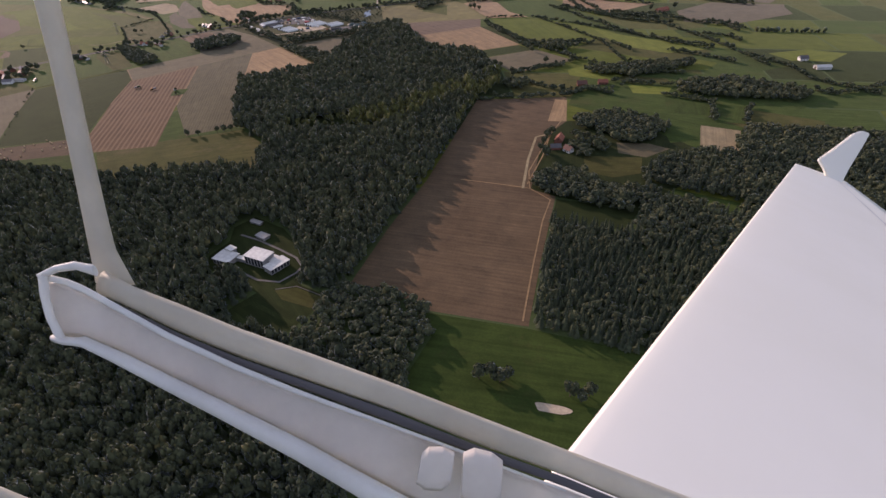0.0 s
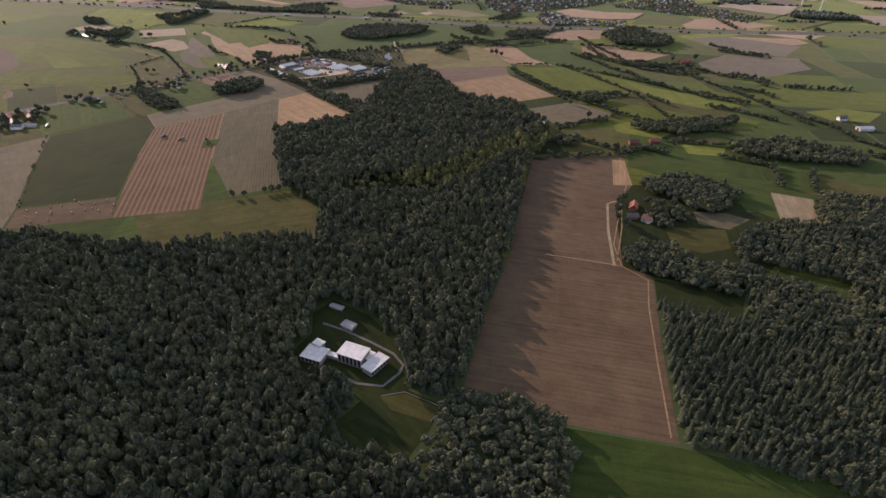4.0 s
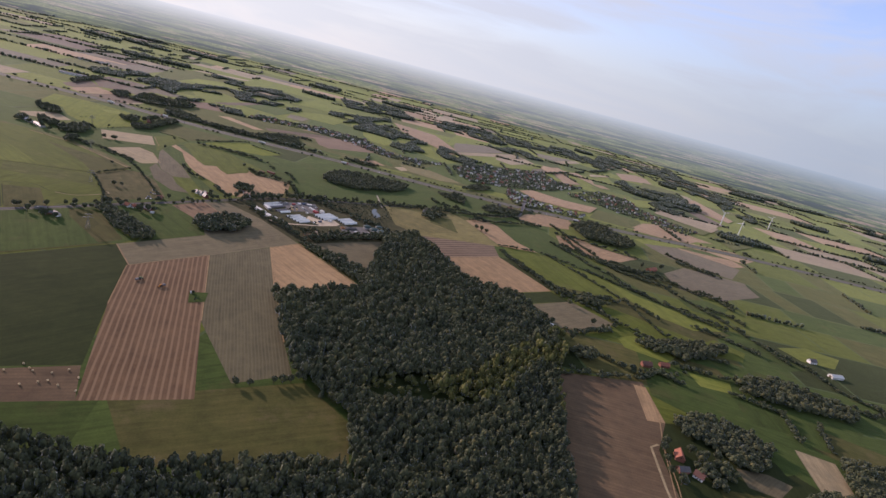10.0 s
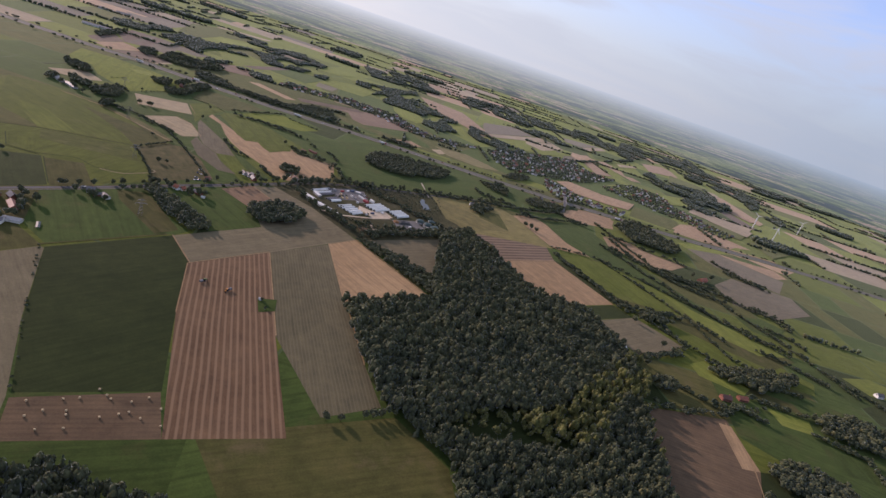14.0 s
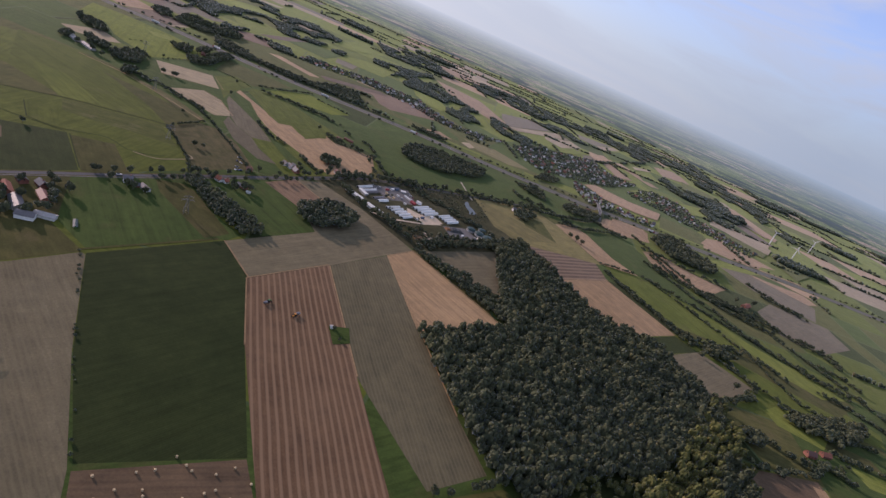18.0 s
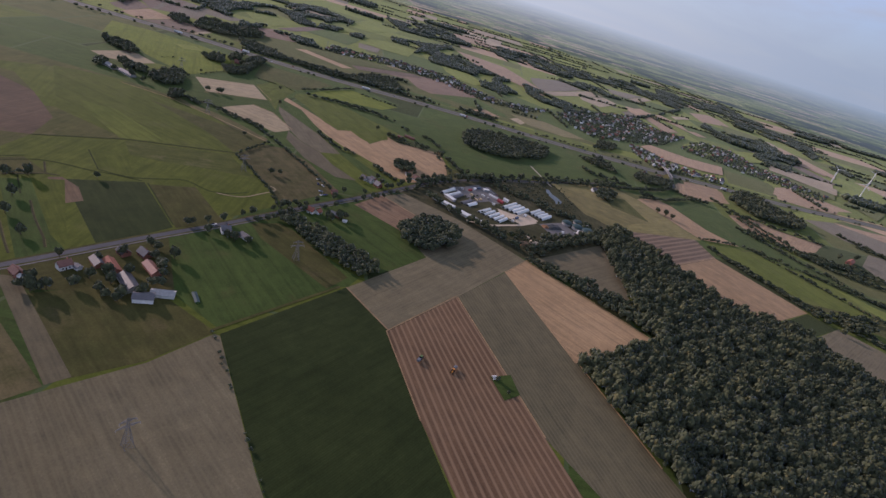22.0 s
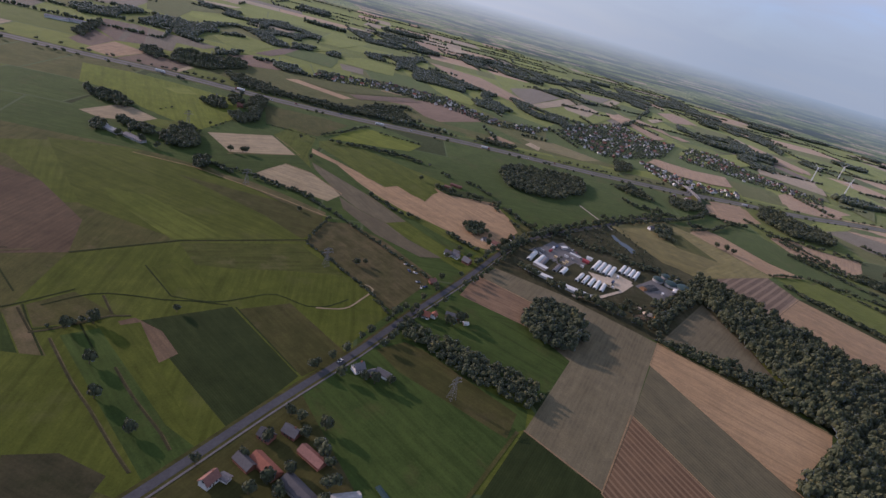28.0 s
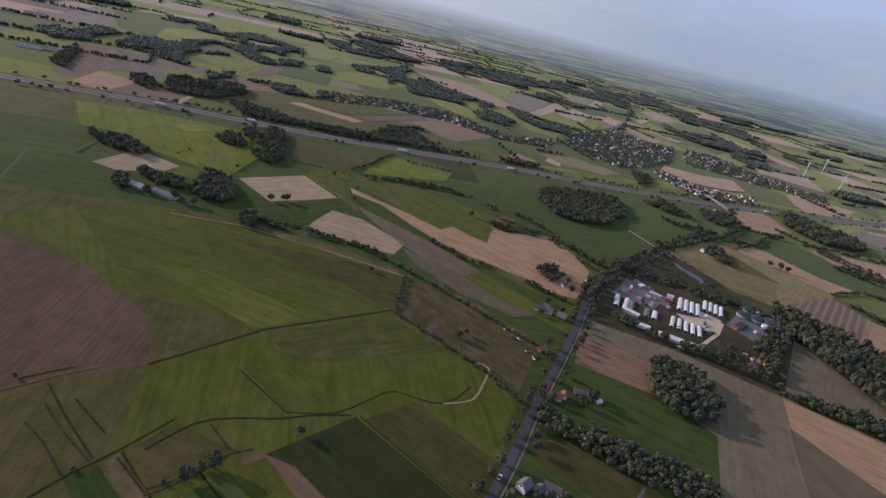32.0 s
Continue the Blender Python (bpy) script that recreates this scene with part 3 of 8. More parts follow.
field("lush", "green pasture round the hedged houses", [(338, 505), (345, 560), (352, 640), (450, 660), (560, 640), (620, 560), (560, 500), (470, 470), (400, 470)], z=0.07)

field("tan", "tan stubble field with stepped edge", [(-498, 1046), (-427, 986), (-390, 949), (-374, 965), (-355, 943), (-336, 930), (-324, 962), (-316, 974), (-321, 989), (-301, 972), (-236, 980), (-223, 933), (-219, 888), (-238, 860), (-253, 838), (-253, 825), (-266, 817), (-302, 826), (-310, 846), (-338, 866), (-368, 885), (-398, 913), (-429, 952), (-496, 1025)], z=0.12)
field("crop", "dark green patch beside the stepped field", [(-312, 989), (-270, 1005), (-232, 992), (-240, 980), (-301, 974)], z=0.12)
field("crop", "dark green crop parcel beside the road", [(-550, 587), (-498, 622), (-438, 556), (-468, 502)], z=0.12)
field("olive", "dull yellow-olive meadow beside the road", [(-493, 620), (-458, 640), (-409, 588), (-436, 556)], z=0.12)
field("lush", "narrow green meadow below the tree belt", [(-374, 632), (-345, 601), (-312, 575), (-278, 556), (-284, 537), (-290, 534)], z=0.12)
field("rough", "brownish parcel between drains", [(-627, 576), (-621, 584), (-602, 562), (-582, 540), (-596, 539)], z=0.1)
field("olive", "yellowish parcel beside a field path", [(-618, 585), (-600, 608), (-563, 589), (-582, 575), (-602, 564)], z=0.1)
field("brown", "bare brownish parcel beside the drain", [(-561, 583), (-545, 566), (-525, 545), (-515, 560), (-532, 580), (-553, 590)], z=0.1)
field("scrub", "dark brownish thicket ground beside the drain", [(-564, 468), (-541, 473), (-515, 463), (-517, 450), (-536, 440), (-555, 445)], z=0.1)
field("lush", "dark parcel between drains", [(-641, 568), (-629, 577), (-597, 539), (-618, 538)], z=0.1)
field("olive", "dull meadow with a pylon below the tree belt", [(-388, 599), (-366, 614), (-351, 607), (-287, 551), (-299, 526), (-371, 577)], z=0.1)
field("lush", "dull grazing parcel beside the road", [(-585, 560), (-568, 573), (-501, 500), (-478, 485), (-498, 462)], z=0.2)
field("meadow", "grazing strip with single trees", [(-568, 573), (-548, 586), (-505, 523), (-482, 491), (-501, 500)], z=0.2)

field("lush", "green paddock between hedges", [(450, 555), (500, 545), (490, 498), (448, 499)], z=0.1)
field("lush", "striped green plot between hedges", [(501, 536), (541, 533), (527, 480), (496, 483)], z=0.1)
field("olive", "olive pasture beside the thicket", [(542, 525), (611, 503), (598, 470), (529, 477)], z=0.1)
field("bright", "sunlit pasture beyond the hedges", [(409, 590), (463, 589), (454, 560), (414, 559)], z=0.1)
field("olive", "dull pasture between tree belts", [(351, 652), (403, 628), (460, 622), (464, 600), (395, 606), (344, 614)], z=0.1)
field("bright", "sunlit grass strip beside the bare field", [(614, 765), (675, 795), (723, 782), (687, 735), (636, 732)], z=0.1)
field("lush", "green pasture below the long hedge", [(542, 744), (591, 764), (629, 704), (588, 679), (550, 707)], z=0.1)
field("meadow", "yellow-green pasture below the tree belt", [(423, 733), (471, 741), (535, 704), (515, 667), (464, 666), (428, 686)], z=0.1)

# pastures and stubble fields further out, nearest first
field("bright", "bright pasture beside the thicket", [(332, 641), (371, 674), (411, 632), (387, 602), (335, 616)], z=0.1)
field("meadow", "green parcel beside a winding drain", [(-569, 656), (-553, 671), (-534, 659), (-512, 628), (-541, 622)], z=0.1)
field("tufted", "tufted brownish patch in the damp meadow", [(-563, 703), (-518, 722), (-467, 744), (-454, 730), (-421, 700), (-471, 689), (-509, 677), (-540, 672)], z=0.1)
field("olive", "dull strip along the top of the wide meadow", [(-617, 852), (-456, 827), (-452, 795), (-467, 755), (-510, 791), (-573, 829)], z=0.1)
field("meadow", "mown band in the wide meadow", [(-658, 783), (-621, 785), (-530, 730), (-570, 706), (-645, 763)], z=0.1)
field("olive", "olive pasture between the hedges", [(340, 752), (416, 722), (474, 705), (539, 764), (455, 805), (382, 833)], z=0.1)
field("meadow", "yellow-green pasture beside the tan field", [(191, 894), (269, 938), (362, 890), (401, 853), (375, 799), (299, 790), (253, 783)], z=0.1)

field("tan", "tan stubble field by the motorway bridge", [(254, 1252), (335, 1278), (304, 1191), (247, 1154), (210, 1184)], z=0.1)
field("lush", "green strip by the motorway bridge", [(191, 1139), (284, 1160), (191, 1045), (146, 1087)], z=0.1)
field("tan", "tan strip before the motorway", [(632, 1307), (691, 1309), (784, 1323), (797, 1279), (719, 1220), (673, 1249)], z=0.1)

# land beyond the motorway, nearest strips first
field("brown", "long striped brown field beyond the motorway", [(-1048, 1653), (-966, 1670), (-794, 1641), (-811, 1579), (-866, 1575), (-839, 1473), (-897, 1475), (-936, 1448), (-1011, 1533)], z=1.00)
field("grey", "pale drilled strip in the long brown field", [(-998, 1670), (-981, 1673), (-925, 1459), (-936, 1457)], z=1.12)
field("grey", "grey end of the long stubble field", [(-957, 1666), (-794, 1641), (-811, 1579), (-866, 1575), (-840, 1478), (-895, 1477)], z=1.24)
field("brown", "dull bare field beside the motorway hedge", [(-986, 1379), (-1000, 1506), (-936, 1448), (-936, 1355), (-961, 1357)], z=0.30)
field("tan", "tan stubble field beside the motorway", [(-936, 1355), (-933, 1439), (-858, 1409), (-868, 1369), (-882, 1309), (-934, 1331)], z=0.30)
field("brown", "dark ploughed field beside the motorway", [(-877, 1310), (-858, 1409), (-775, 1388), (-785, 1304), (-835, 1301)], z=0.30)
field("meadow", "green triangular field beside the motorway", [(-772, 1303), (-770, 1382), (-677, 1351), (-672, 1307), (-718, 1298)], z=0.30)
field("pale", "pale headland beside the green triangle", [(-783, 1305), (-776, 1375), (-765, 1377), (-772, 1313)], z=0.30)
field("grey", "wide grey stubble field behind the long wood", [(-1277, 1972), (-1214, 1982), (-1228, 2252), (-1176, 2264), (-1108, 2031), (-1096, 1940), (-1157, 1849)], z=1.96)
field("olive", "wide dull pasture behind the long wood", [(-1176, 2228), (-1130, 2378), (-970, 2310), (-927, 2276), (-1012, 2128), (-985, 1918), (-1070, 1944)], z=2.08)
field("bright", "sunlit pasture behind the long wood", [(-1012, 2128), (-863, 2220), (-905, 1989), (-984, 2008)], z=2.20)
field("pale", "pale stubble strip among far trees", [(-1149, 2358), (-1144, 2423), (-969, 2538), (-972, 2467)], z=2.32)
field("bright", "sunlit pasture before the long wood", [(-851, 1788), (-807, 1913), (-703, 1861), (-739, 1682), (-791, 1692)], z=2.44)
field("red", "reddish field between tree belts", [(-760, 1582), (-720, 1649), (-656, 1640), (-613, 1597), (-642, 1546), (-694, 1515)], z=2.56)
field("brown", "dark bare field between the hedges", [(-725, 1676), (-689, 1863), (-654, 1910), (-669, 1771), (-690, 1693)], z=2.68)
field("lush", "dark green field before the hamlet trees", [(-671, 1759), (-652, 1914), (-547, 1947), (-543, 1832), (-548, 1735), (-604, 1746)], z=2.80)
field("bright", "sunlit field behind the hamlet trees", [(-544, 1952), (-486, 2041), (-383, 2033), (-389, 1852), (-466, 1844), (-536, 1861)], z=2.92)
field("grey", "dry strip behind the hamlet trees", [(-537, 1839), (-473, 1843), (-467, 1755), (-521, 1754)], z=3.04)
field("tan", "narrow tan strip before the hamlet", [(-615, 1475), (-595, 1498), (-471, 1439), (-487, 1413)], z=0.30)
field("olive", "olive field before the hamlet", [(-590, 1503), (-500, 1585), (-396, 1597), (-343, 1607), (-398, 1553), (-477, 1487), (-518, 1468)], z=3.28)
field("brown", "dull brown field before the hamlet", [(-481, 1472), (-344, 1594), (-319, 1570), (-400, 1494), (-459, 1444)], z=3.40)
field("red", "reddish tan field before the hamlet", [(-400, 1494), (-316, 1602), (-200, 1619), (-169, 1535), (-285, 1418), (-318, 1438), (-349, 1508)], z=0.30)
field("olive", "yellowish pasture beside the motorway trees", [(-661, 1453), (-620, 1470), (-494, 1406), (-550, 1335), (-594, 1360), (-640, 1391)], z=0.30)
field("lush", "green strip along the motorway", [(-403, 1381), (-313, 1374), (-233, 1365), (-238, 1338), (-316, 1346), (-404, 1363)], z=0.30)
field("bright", "sunlit pasture behind the hamlet houses", [(-292, 1881), (-223, 1908), (-159, 1774), (-181, 1698), (-232, 1716), (-270, 1785)], z=3.88)
field("tan", "long tan strip behind the hamlet wood", [(-261, 2355), (-171, 2328), (-73, 2287), (-31, 2184), (62, 1925), (25, 1868), (-57, 1969), (-116, 2038), (-194, 2145)], z=4.00)
field("tan", "tan stubble field behind the hamlet wood", [(-316, 2968), (-211, 3135), (-6, 2950), (-63, 2786), (-213, 2788)], z=4.12)
field("pale", "narrow pale strip behind the hamlet wood", [(-371, 3446), (-223, 3372), (-67, 3157), (59, 2888), (-14, 2938), (-244, 3069)], z=4.24)
field("bright", "small sunlit pasture among far trees", [(-651, 2276), (-572, 2352), (-520, 2288), (-559, 2147), (-628, 2135)], z=4.36)
field("bright", "sunlit strip among far trees", [(-703, 1957), (-638, 2074), (-571, 2062), (-610, 1949)], z=4.48)
field("grey", "brown-grey stubble field behind the village", [(20, 2211), (167, 2403), (226, 2282), (38, 1957), (18, 2091)], z=4.60)
field("pale", "pale stubble field behind the village", [(41, 1960), (260, 2318), (308, 2276), (75, 1945)], z=4.72)
field("pale", "small pale stubble field behind the village", [(186, 2091), (310, 2268), (347, 2191), (241, 1995), (184, 2039)], z=4.84)
field("bright", "green field behind the village church", [(117, 1969), (174, 2038), (235, 1990), (382, 2170), (381, 2126), (233, 1900), (146, 1862)], z=4.96)
field("tan", "small tan field beside a crossing of hedges", [(359, 2141), (454, 2263), (470, 2196), (384, 2056)], z=5.08)
field("pale", "small pale field among hedges", [(462, 2474), (591, 2690), (613, 2651), (485, 2431)], z=5.20)
field("lush", "green field among far hedges", [(483, 2398), (600, 2602), (690, 2565), (559, 2340), (491, 2269)], z=5.32)
field("tan", "little tan field among far hedges", [(689, 2656), (779, 2797), (788, 2743), (714, 2612)], z=5.44)
field("green_stubble", "greenish stubble field among far hedges", [(383, 2600), (503, 2658), (586, 2697), (454, 2465), (389, 2476)], z=5.56)
field("olive", "narrow olive pasture among far hedges", [(165, 2322), (265, 2334), (365, 2333), (319, 2307)], z=5.68)
field("lush", "green field before the village", [(-285, 1413), (-178, 1518), (-109, 1428), (-105, 1397), (-165, 1406), (-214, 1405)], z=0.30)
field("tan", "tan field beside the motorway hedge", [(-191, 1371), (-157, 1416), (-136, 1396), (-122, 1382), (-178, 1348)], z=0.30)
field("pale", "small pale field at the village edge", [(-99, 1397), (-74, 1439), (-49, 1435), (-76, 1368)], z=0.30)
field("dry", "yellow-green field before the village", [(-96, 1455), (-14, 1480), (52, 1437), (82, 1411), (27, 1374), (-57, 1388)], z=0.30)
field("lush", "green pasture behind the hamlet road", [(-175, 1685), (-65, 1713), (13, 1658), (-39, 1585), (-120, 1607)], z=6.28)
field("bright", "far sunlit pasture strip", [(135, 3478), (290, 3436), (461, 3337), (587, 3318), (406, 3144), (224, 3141)], z=6.40)
field("meadow", "far green strip before the dark woods", [(507, 3622), (727, 3744), (997, 3660), (1106, 3331), (1224, 3220), (978, 3070), (840, 3279), (555, 3218)], z=6.52)
field("tan", "long tan strip behind the village", [(478, 2195), (527, 2246), (622, 2020), (578, 1988)], z=6.64)
field("bright", "sunlit field behind the village", [(340, 1974), (402, 2063), (417, 1869), (353, 1835)], z=6.76)
field("tan", "tan half of the field behind the village", [(411, 2078), (447, 2125), (495, 1940), (423, 1874)], z=6.88)
field("lush", "green field beyond the tan strip", [(577, 2185), (641, 2155), (707, 2113), (566, 2051)], z=7.00)
field("tan", "wide tan stubble field beyond the hedge crossing", [(781, 2629), (919, 2761), (946, 2693), (934, 2541), (762, 2423)], z=7.12)
field("pale", "small pale patch beside the hedge crossing", [(591, 2312), (696, 2424), (696, 2386), (590, 2256)], z=7.24)
field("olive", "olive pasture beyond the far hedge", [(888, 2532), (1059, 2477), (935, 2326), (804, 2275)], z=7.36)
field("tan", "tan stubble field by the motorway bridge", [(275, 1278), (338, 1307), (363, 1280), (341, 1201), (252, 1193)], z=0.30)
field("tan", "long tan field beside the motorway", [(588, 1489), (634, 1515), (736, 1444), (700, 1396), (617, 1380), (544, 1381)], z=0.30)
field("olive", "olive field between village and motorway", [(476, 1545), (601, 1536), (597, 1497), (548, 1395), (430, 1399)], z=0.30)
field("pale", "pale field strip beyond the village houses", [(750, 1836), (797, 1868), (958, 1826), (877, 1689), (775, 1711), (708, 1743)], z=7.84)
field("tan", "tan field strip beyond the hedge", [(957, 2220), (1026, 2296), (1093, 2072), (1009, 1945), (948, 2045)], z=7.96)
field("olive", "olive field beside the pale strip", [(717, 1689), (868, 1669), (802, 1566), (715, 1598)], z=8.08)
field("bright", "sunlit field beside the eastern houses", [(651, 1893), (854, 2052), (759, 1860), (659, 1773)], z=8.20)
field("tan", "tan field between the village streets", [(246, 1523), (289, 1580), (383, 1549), (483, 1565), (442, 1461), (378, 1441), (287, 1445)], z=8.32)
field("bright", "small paddock between the village streets", [(432, 1730), (478, 1800), (528, 1734), (482, 1654)], z=8.44)
field("tan", "pointed tan field beyond the motorway", [(553, 1422), (605, 1512), (669, 1561), (795, 1479), (702, 1422), (630, 1397)], z=0.30)
field("tan", "tan field along the motorway", [(616, 1341), (713, 1405), (837, 1429), (867, 1379), (811, 1317), (728, 1348)], z=0.30)
field("grey", "dull ploughed strip before the motorway", [(536, 1255), (629, 1300), (767, 1240), (698, 1124), (575, 1171)], z=0.30)
field("grey", "wide grey field behind the brick barn", [(517, 1031), (589, 1119), (723, 1118), (703, 1030), (588, 937), (521, 946)], z=0.30)
field("pale", "pale strip beside the wind turbines", [(725, 1818), (794, 1900), (923, 1745), (859, 1645), (762, 1703)], z=9.04)
field("tan", "tan strip behind the wind turbines", [(967, 2229), (1064, 2350), (1090, 2019), (1038, 1941), (997, 2056)], z=9.16)
field("olive", "olive strip beside the wind turbines", [(838, 1581), (978, 1677), (969, 1591), (846, 1456)], z=9.28)
field("bright", "sunlit strip before the motorway", [(519, 1279), (602, 1349), (679, 1341), (631, 1302), (536, 1255)], z=0.30)

field("vivid", "wide sunlit meadow before the motorway", [(-889, 1226), (-813, 1238), (-726, 1230), (-646, 1216), (-620, 1106), (-644, 1018), (-687, 1035), (-737, 1062), (-787, 1115), (-842, 1117)], z=0.45)
field("bright", "dry patch in the sunlit meadow", [(-756, 1189), (-727, 1217), (-701, 1193), (-726, 1171)], z=0.45)
field("olive", "dull green field before the motorway", [(-604, 1229), (-503, 1227), (-460, 1216), (-500, 1110), (-578, 1118)], z=0.45)
field("pale", "pale stubble field near the farmstead", [(-783, 994), (-760, 1050), (-743, 1051), (-701, 1025), (-710, 1001), (-752, 979)], z=0.45)
field("meadow", "green paddock behind the farmstead", [(-701, 1025), (-676, 1032), (-641, 1017), (-651, 980), (-709, 999)], z=0.45)
field("pale", "pale rectangular stubble field with two trees", [(-633, 1015), (-558, 1064), (-514, 1000), (-589, 956)], z=0.45)
field("lush", "green meadow below the rectangular field", [(-643, 1013), (-633, 1013), (-589, 954), (-512, 999), (-486, 956), (-521, 962), (-544, 905), (-584, 907), (-628, 951)], z=0.45)
field("meadow", "bright green meadow beside the rectangular field", [(-557, 1069), (-543, 1125), (-500, 1101), (-500, 1013), (-487, 960), (-511, 1000)], z=0.45)
field("meadow", "sunlit pasture above the stepped field", [(-494, 1088), (-477, 1105), (-420, 1096), (-363, 1057), (-324, 1035), (-294, 1014), (-312, 998), (-322, 981), (-337, 928), (-370, 967), (-387, 953), (-415, 971), (-460, 1028), (-490, 1060)], z=0.45)
field("vivid", "yellow-green paddock before the motorway", [(-481, 1114), (-464, 1161), (-427, 1227), (-332, 1194), (-354, 1144), (-411, 1129), (-454, 1119)], z=0.45)
field("lush", "dark green strip below the stepped field", [(-497, 1026), (-460, 1001), (-407, 919), (-379, 881), (-354, 860), (-314, 823), (-282, 802), (-294, 789), (-324, 807), (-348, 834), (-362, 850), (-404, 903), (-451, 950), (-490, 989)], z=0.45)
field("grey", "brownish fallow strip", [(-490, 985), (-451, 948), (-404, 902), (-363, 850), (-386, 835), (-419, 858), (-444, 890), (-483, 962)], z=0.45)
field("grey", "narrow grey stubble strip", [(-444, 885), (-419, 857), (-386, 834), (-362, 803), (-325, 773), (-349, 766), (-397, 799), (-436, 851)], z=0.45)
field("meadow", "small yellow-green paddock", [(-385, 834), (-362, 849), (-348, 833), (-357, 805)], z=0.45)
field("rough", "dry tufted grass along the hedge", [(-609, 900), (-572, 878), (-542, 874), (-504, 857), (-452, 828), (-455, 819), (-502, 834), (-540, 857), (-577, 871)], z=0.45)
field("tan", "pointed tan field before the dark wood", [(308, 1117), (351, 1137), (407, 1095), (478, 1092), (430, 1032), (384, 1002), (339, 1049)], z=0.45)
field("grey", "wide grey field behind the brick barn", [(516, 1026), (587, 1108), (717, 1101), (717, 1035), (593, 935), (521, 946)], z=0.45)
field("lush", "green field with a cross hedge", [(495, 884), (558, 914), (592, 896), (545, 831), (506, 838)], z=0.45)
field("bright", "sunlit strip in the long pasture", [(364, 874), (412, 838), (487, 802), (528, 771), (473, 743), (403, 775)], z=0.45)
field("dry", "dry yellowish field behind the works", [(-41, 989), (-2, 981), (39, 961), (97, 937), (56, 898), (19, 872), (-14, 890), (-30, 933)], z=0.45)
field("olive", "olive corner of the dry field", [(38, 1009), (79, 1019), (97, 937), (43, 959)], z=0.45)

# the patchwork of smaller fields further out
far_rng = random.Random(11)
MAPPED = [(-830, 600), (-800, 1060), (-640, 1120), (-560, 1260), (250, 1290), (560, 1130), (740, 1150), (560, 780), (640, 480), (480, 60), (420, -300), (-500, -300), (-700, 400)]
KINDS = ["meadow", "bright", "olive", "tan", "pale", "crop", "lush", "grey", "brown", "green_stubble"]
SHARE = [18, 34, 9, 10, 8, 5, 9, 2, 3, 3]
# beyond 2200 m paler kinds prevail, standing in for haze over the fields
HAZY_SHARE = [10, 55, 6, 9, 9, 1, 4, 1, 2, 3]
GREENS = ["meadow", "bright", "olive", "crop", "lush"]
far_cells = {k: ([], []) for k in KINDS}
hedge_lines = []
TILT = radians(4)


def slant(u, v):
    """From the coordinates along and across the strips to the plan."""
    return (u * math.cos(TILT) - v * math.sin(TILT) * 0.4, v + u * math.sin(TILT))


VILLAGE = [(141, 1797), (360, 2021), (397, 1887), (498, 1877), (327, 1612), (223, 1532), (103, 1461), (62, 1538), (39, 1645)]
EAST_STREET = [(546, 1889), (645, 1886), (659, 1744), (701, 1681), (791, 1579), (722, 1493), (631, 1552), (554, 1571), (491, 1621), (417, 1635), (408, 1678)]
SOUTH_STREET = [(216, 1518), (253, 1489), (298, 1420), (371, 1404), (427, 1418), (391, 1356), (329, 1335), (265, 1290), (214, 1332), (200, 1415)]
HAMLET = [(-595, 1549), (-529, 1656), (-393, 1726), (-247, 1715), (-175, 1618), (-127, 1574), (19, 1629), (-57, 1520), (-167, 1516), (-264, 1586), (-396, 1617), (-524, 1571)]
v = 260.0
while v < 3900:
    deep = far_rng.uniform(70, 150) * (1 + v / 9000)
    u = -3000 + far_rng.uniform(0, 100)
    lean = far_rng.uniform(-0.25, 0.25)
    while u < 3300:
        wide = far_rng.choice((60, 90, 130, 180, 260)) * far_rng.uniform(0.8, 1.3)
        a, b, c, d = slant(u, v), slant(u + wide - 3, v), slant(u + wide - 3 + lean * deep, v + deep - 3), slant(u + lean * deep, v + deep - 3)
        mid = ((a[0] + c[0]) / 2, (a[1] + c[1]) / 2)
        reach = math.hypot(mid[0] - CENTRE.x, mid[1] - CENTRE.y)
        if reach < RIM - 30 and -0.8 * mid[1] - 750 < mid[0] < 1.15 * mid[1] + 500:
            kind = far_rng.choices(KINDS, SHARE if mid[1] < 2200 else HAZY_SHARE)[0]
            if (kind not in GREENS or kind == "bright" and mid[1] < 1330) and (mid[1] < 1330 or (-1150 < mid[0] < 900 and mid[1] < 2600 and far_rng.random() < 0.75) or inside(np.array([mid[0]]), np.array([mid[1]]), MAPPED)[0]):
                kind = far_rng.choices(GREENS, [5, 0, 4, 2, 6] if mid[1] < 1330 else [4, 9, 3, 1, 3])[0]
            vs, fs = far_cells[kind]
            k = len(vs)
            vs.extend([(*p, 0.06) for p in (a, b, c, d)])
            fs.append((k, k + 1, k + 2, k + 3))
            if far_rng.random() < 0.55:
                hedge_lines.append((a, b))
            if far_rng.random() < 0.38:
                hedge_lines.append((b, c))
        u += wide
    v += deep
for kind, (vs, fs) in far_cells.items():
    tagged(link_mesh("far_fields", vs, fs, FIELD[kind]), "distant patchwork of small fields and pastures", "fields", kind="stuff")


# ---------------------------------------------------------------- roads
def ribbon(name, line, width, z, mat, label, category="road", kind="structure"):
    vs, fs = [], []
    n = len(line)
    for i, (x, y) in enumerate(line):
        x0, y0 = line[max(0, i - 1)]
        x1, y1 = line[min(n - 1, i + 1)]
        d = math.hypot(x1 - x0, y1 - y0)
        nx, ny = -(y1 - y0) / d * width / 2, (x1 - x0) / d * width / 2
        vs += [(x + nx, y + ny, z), (x - nx, y - ny, z)]
    for i in range(n - 1):
        fs.append((2 * i + 1, 2 * i + 3, 2 * i + 2, 2 * i))
    return tagged(link_mesh(name, vs, fs, mat), label, category, kind=kind)


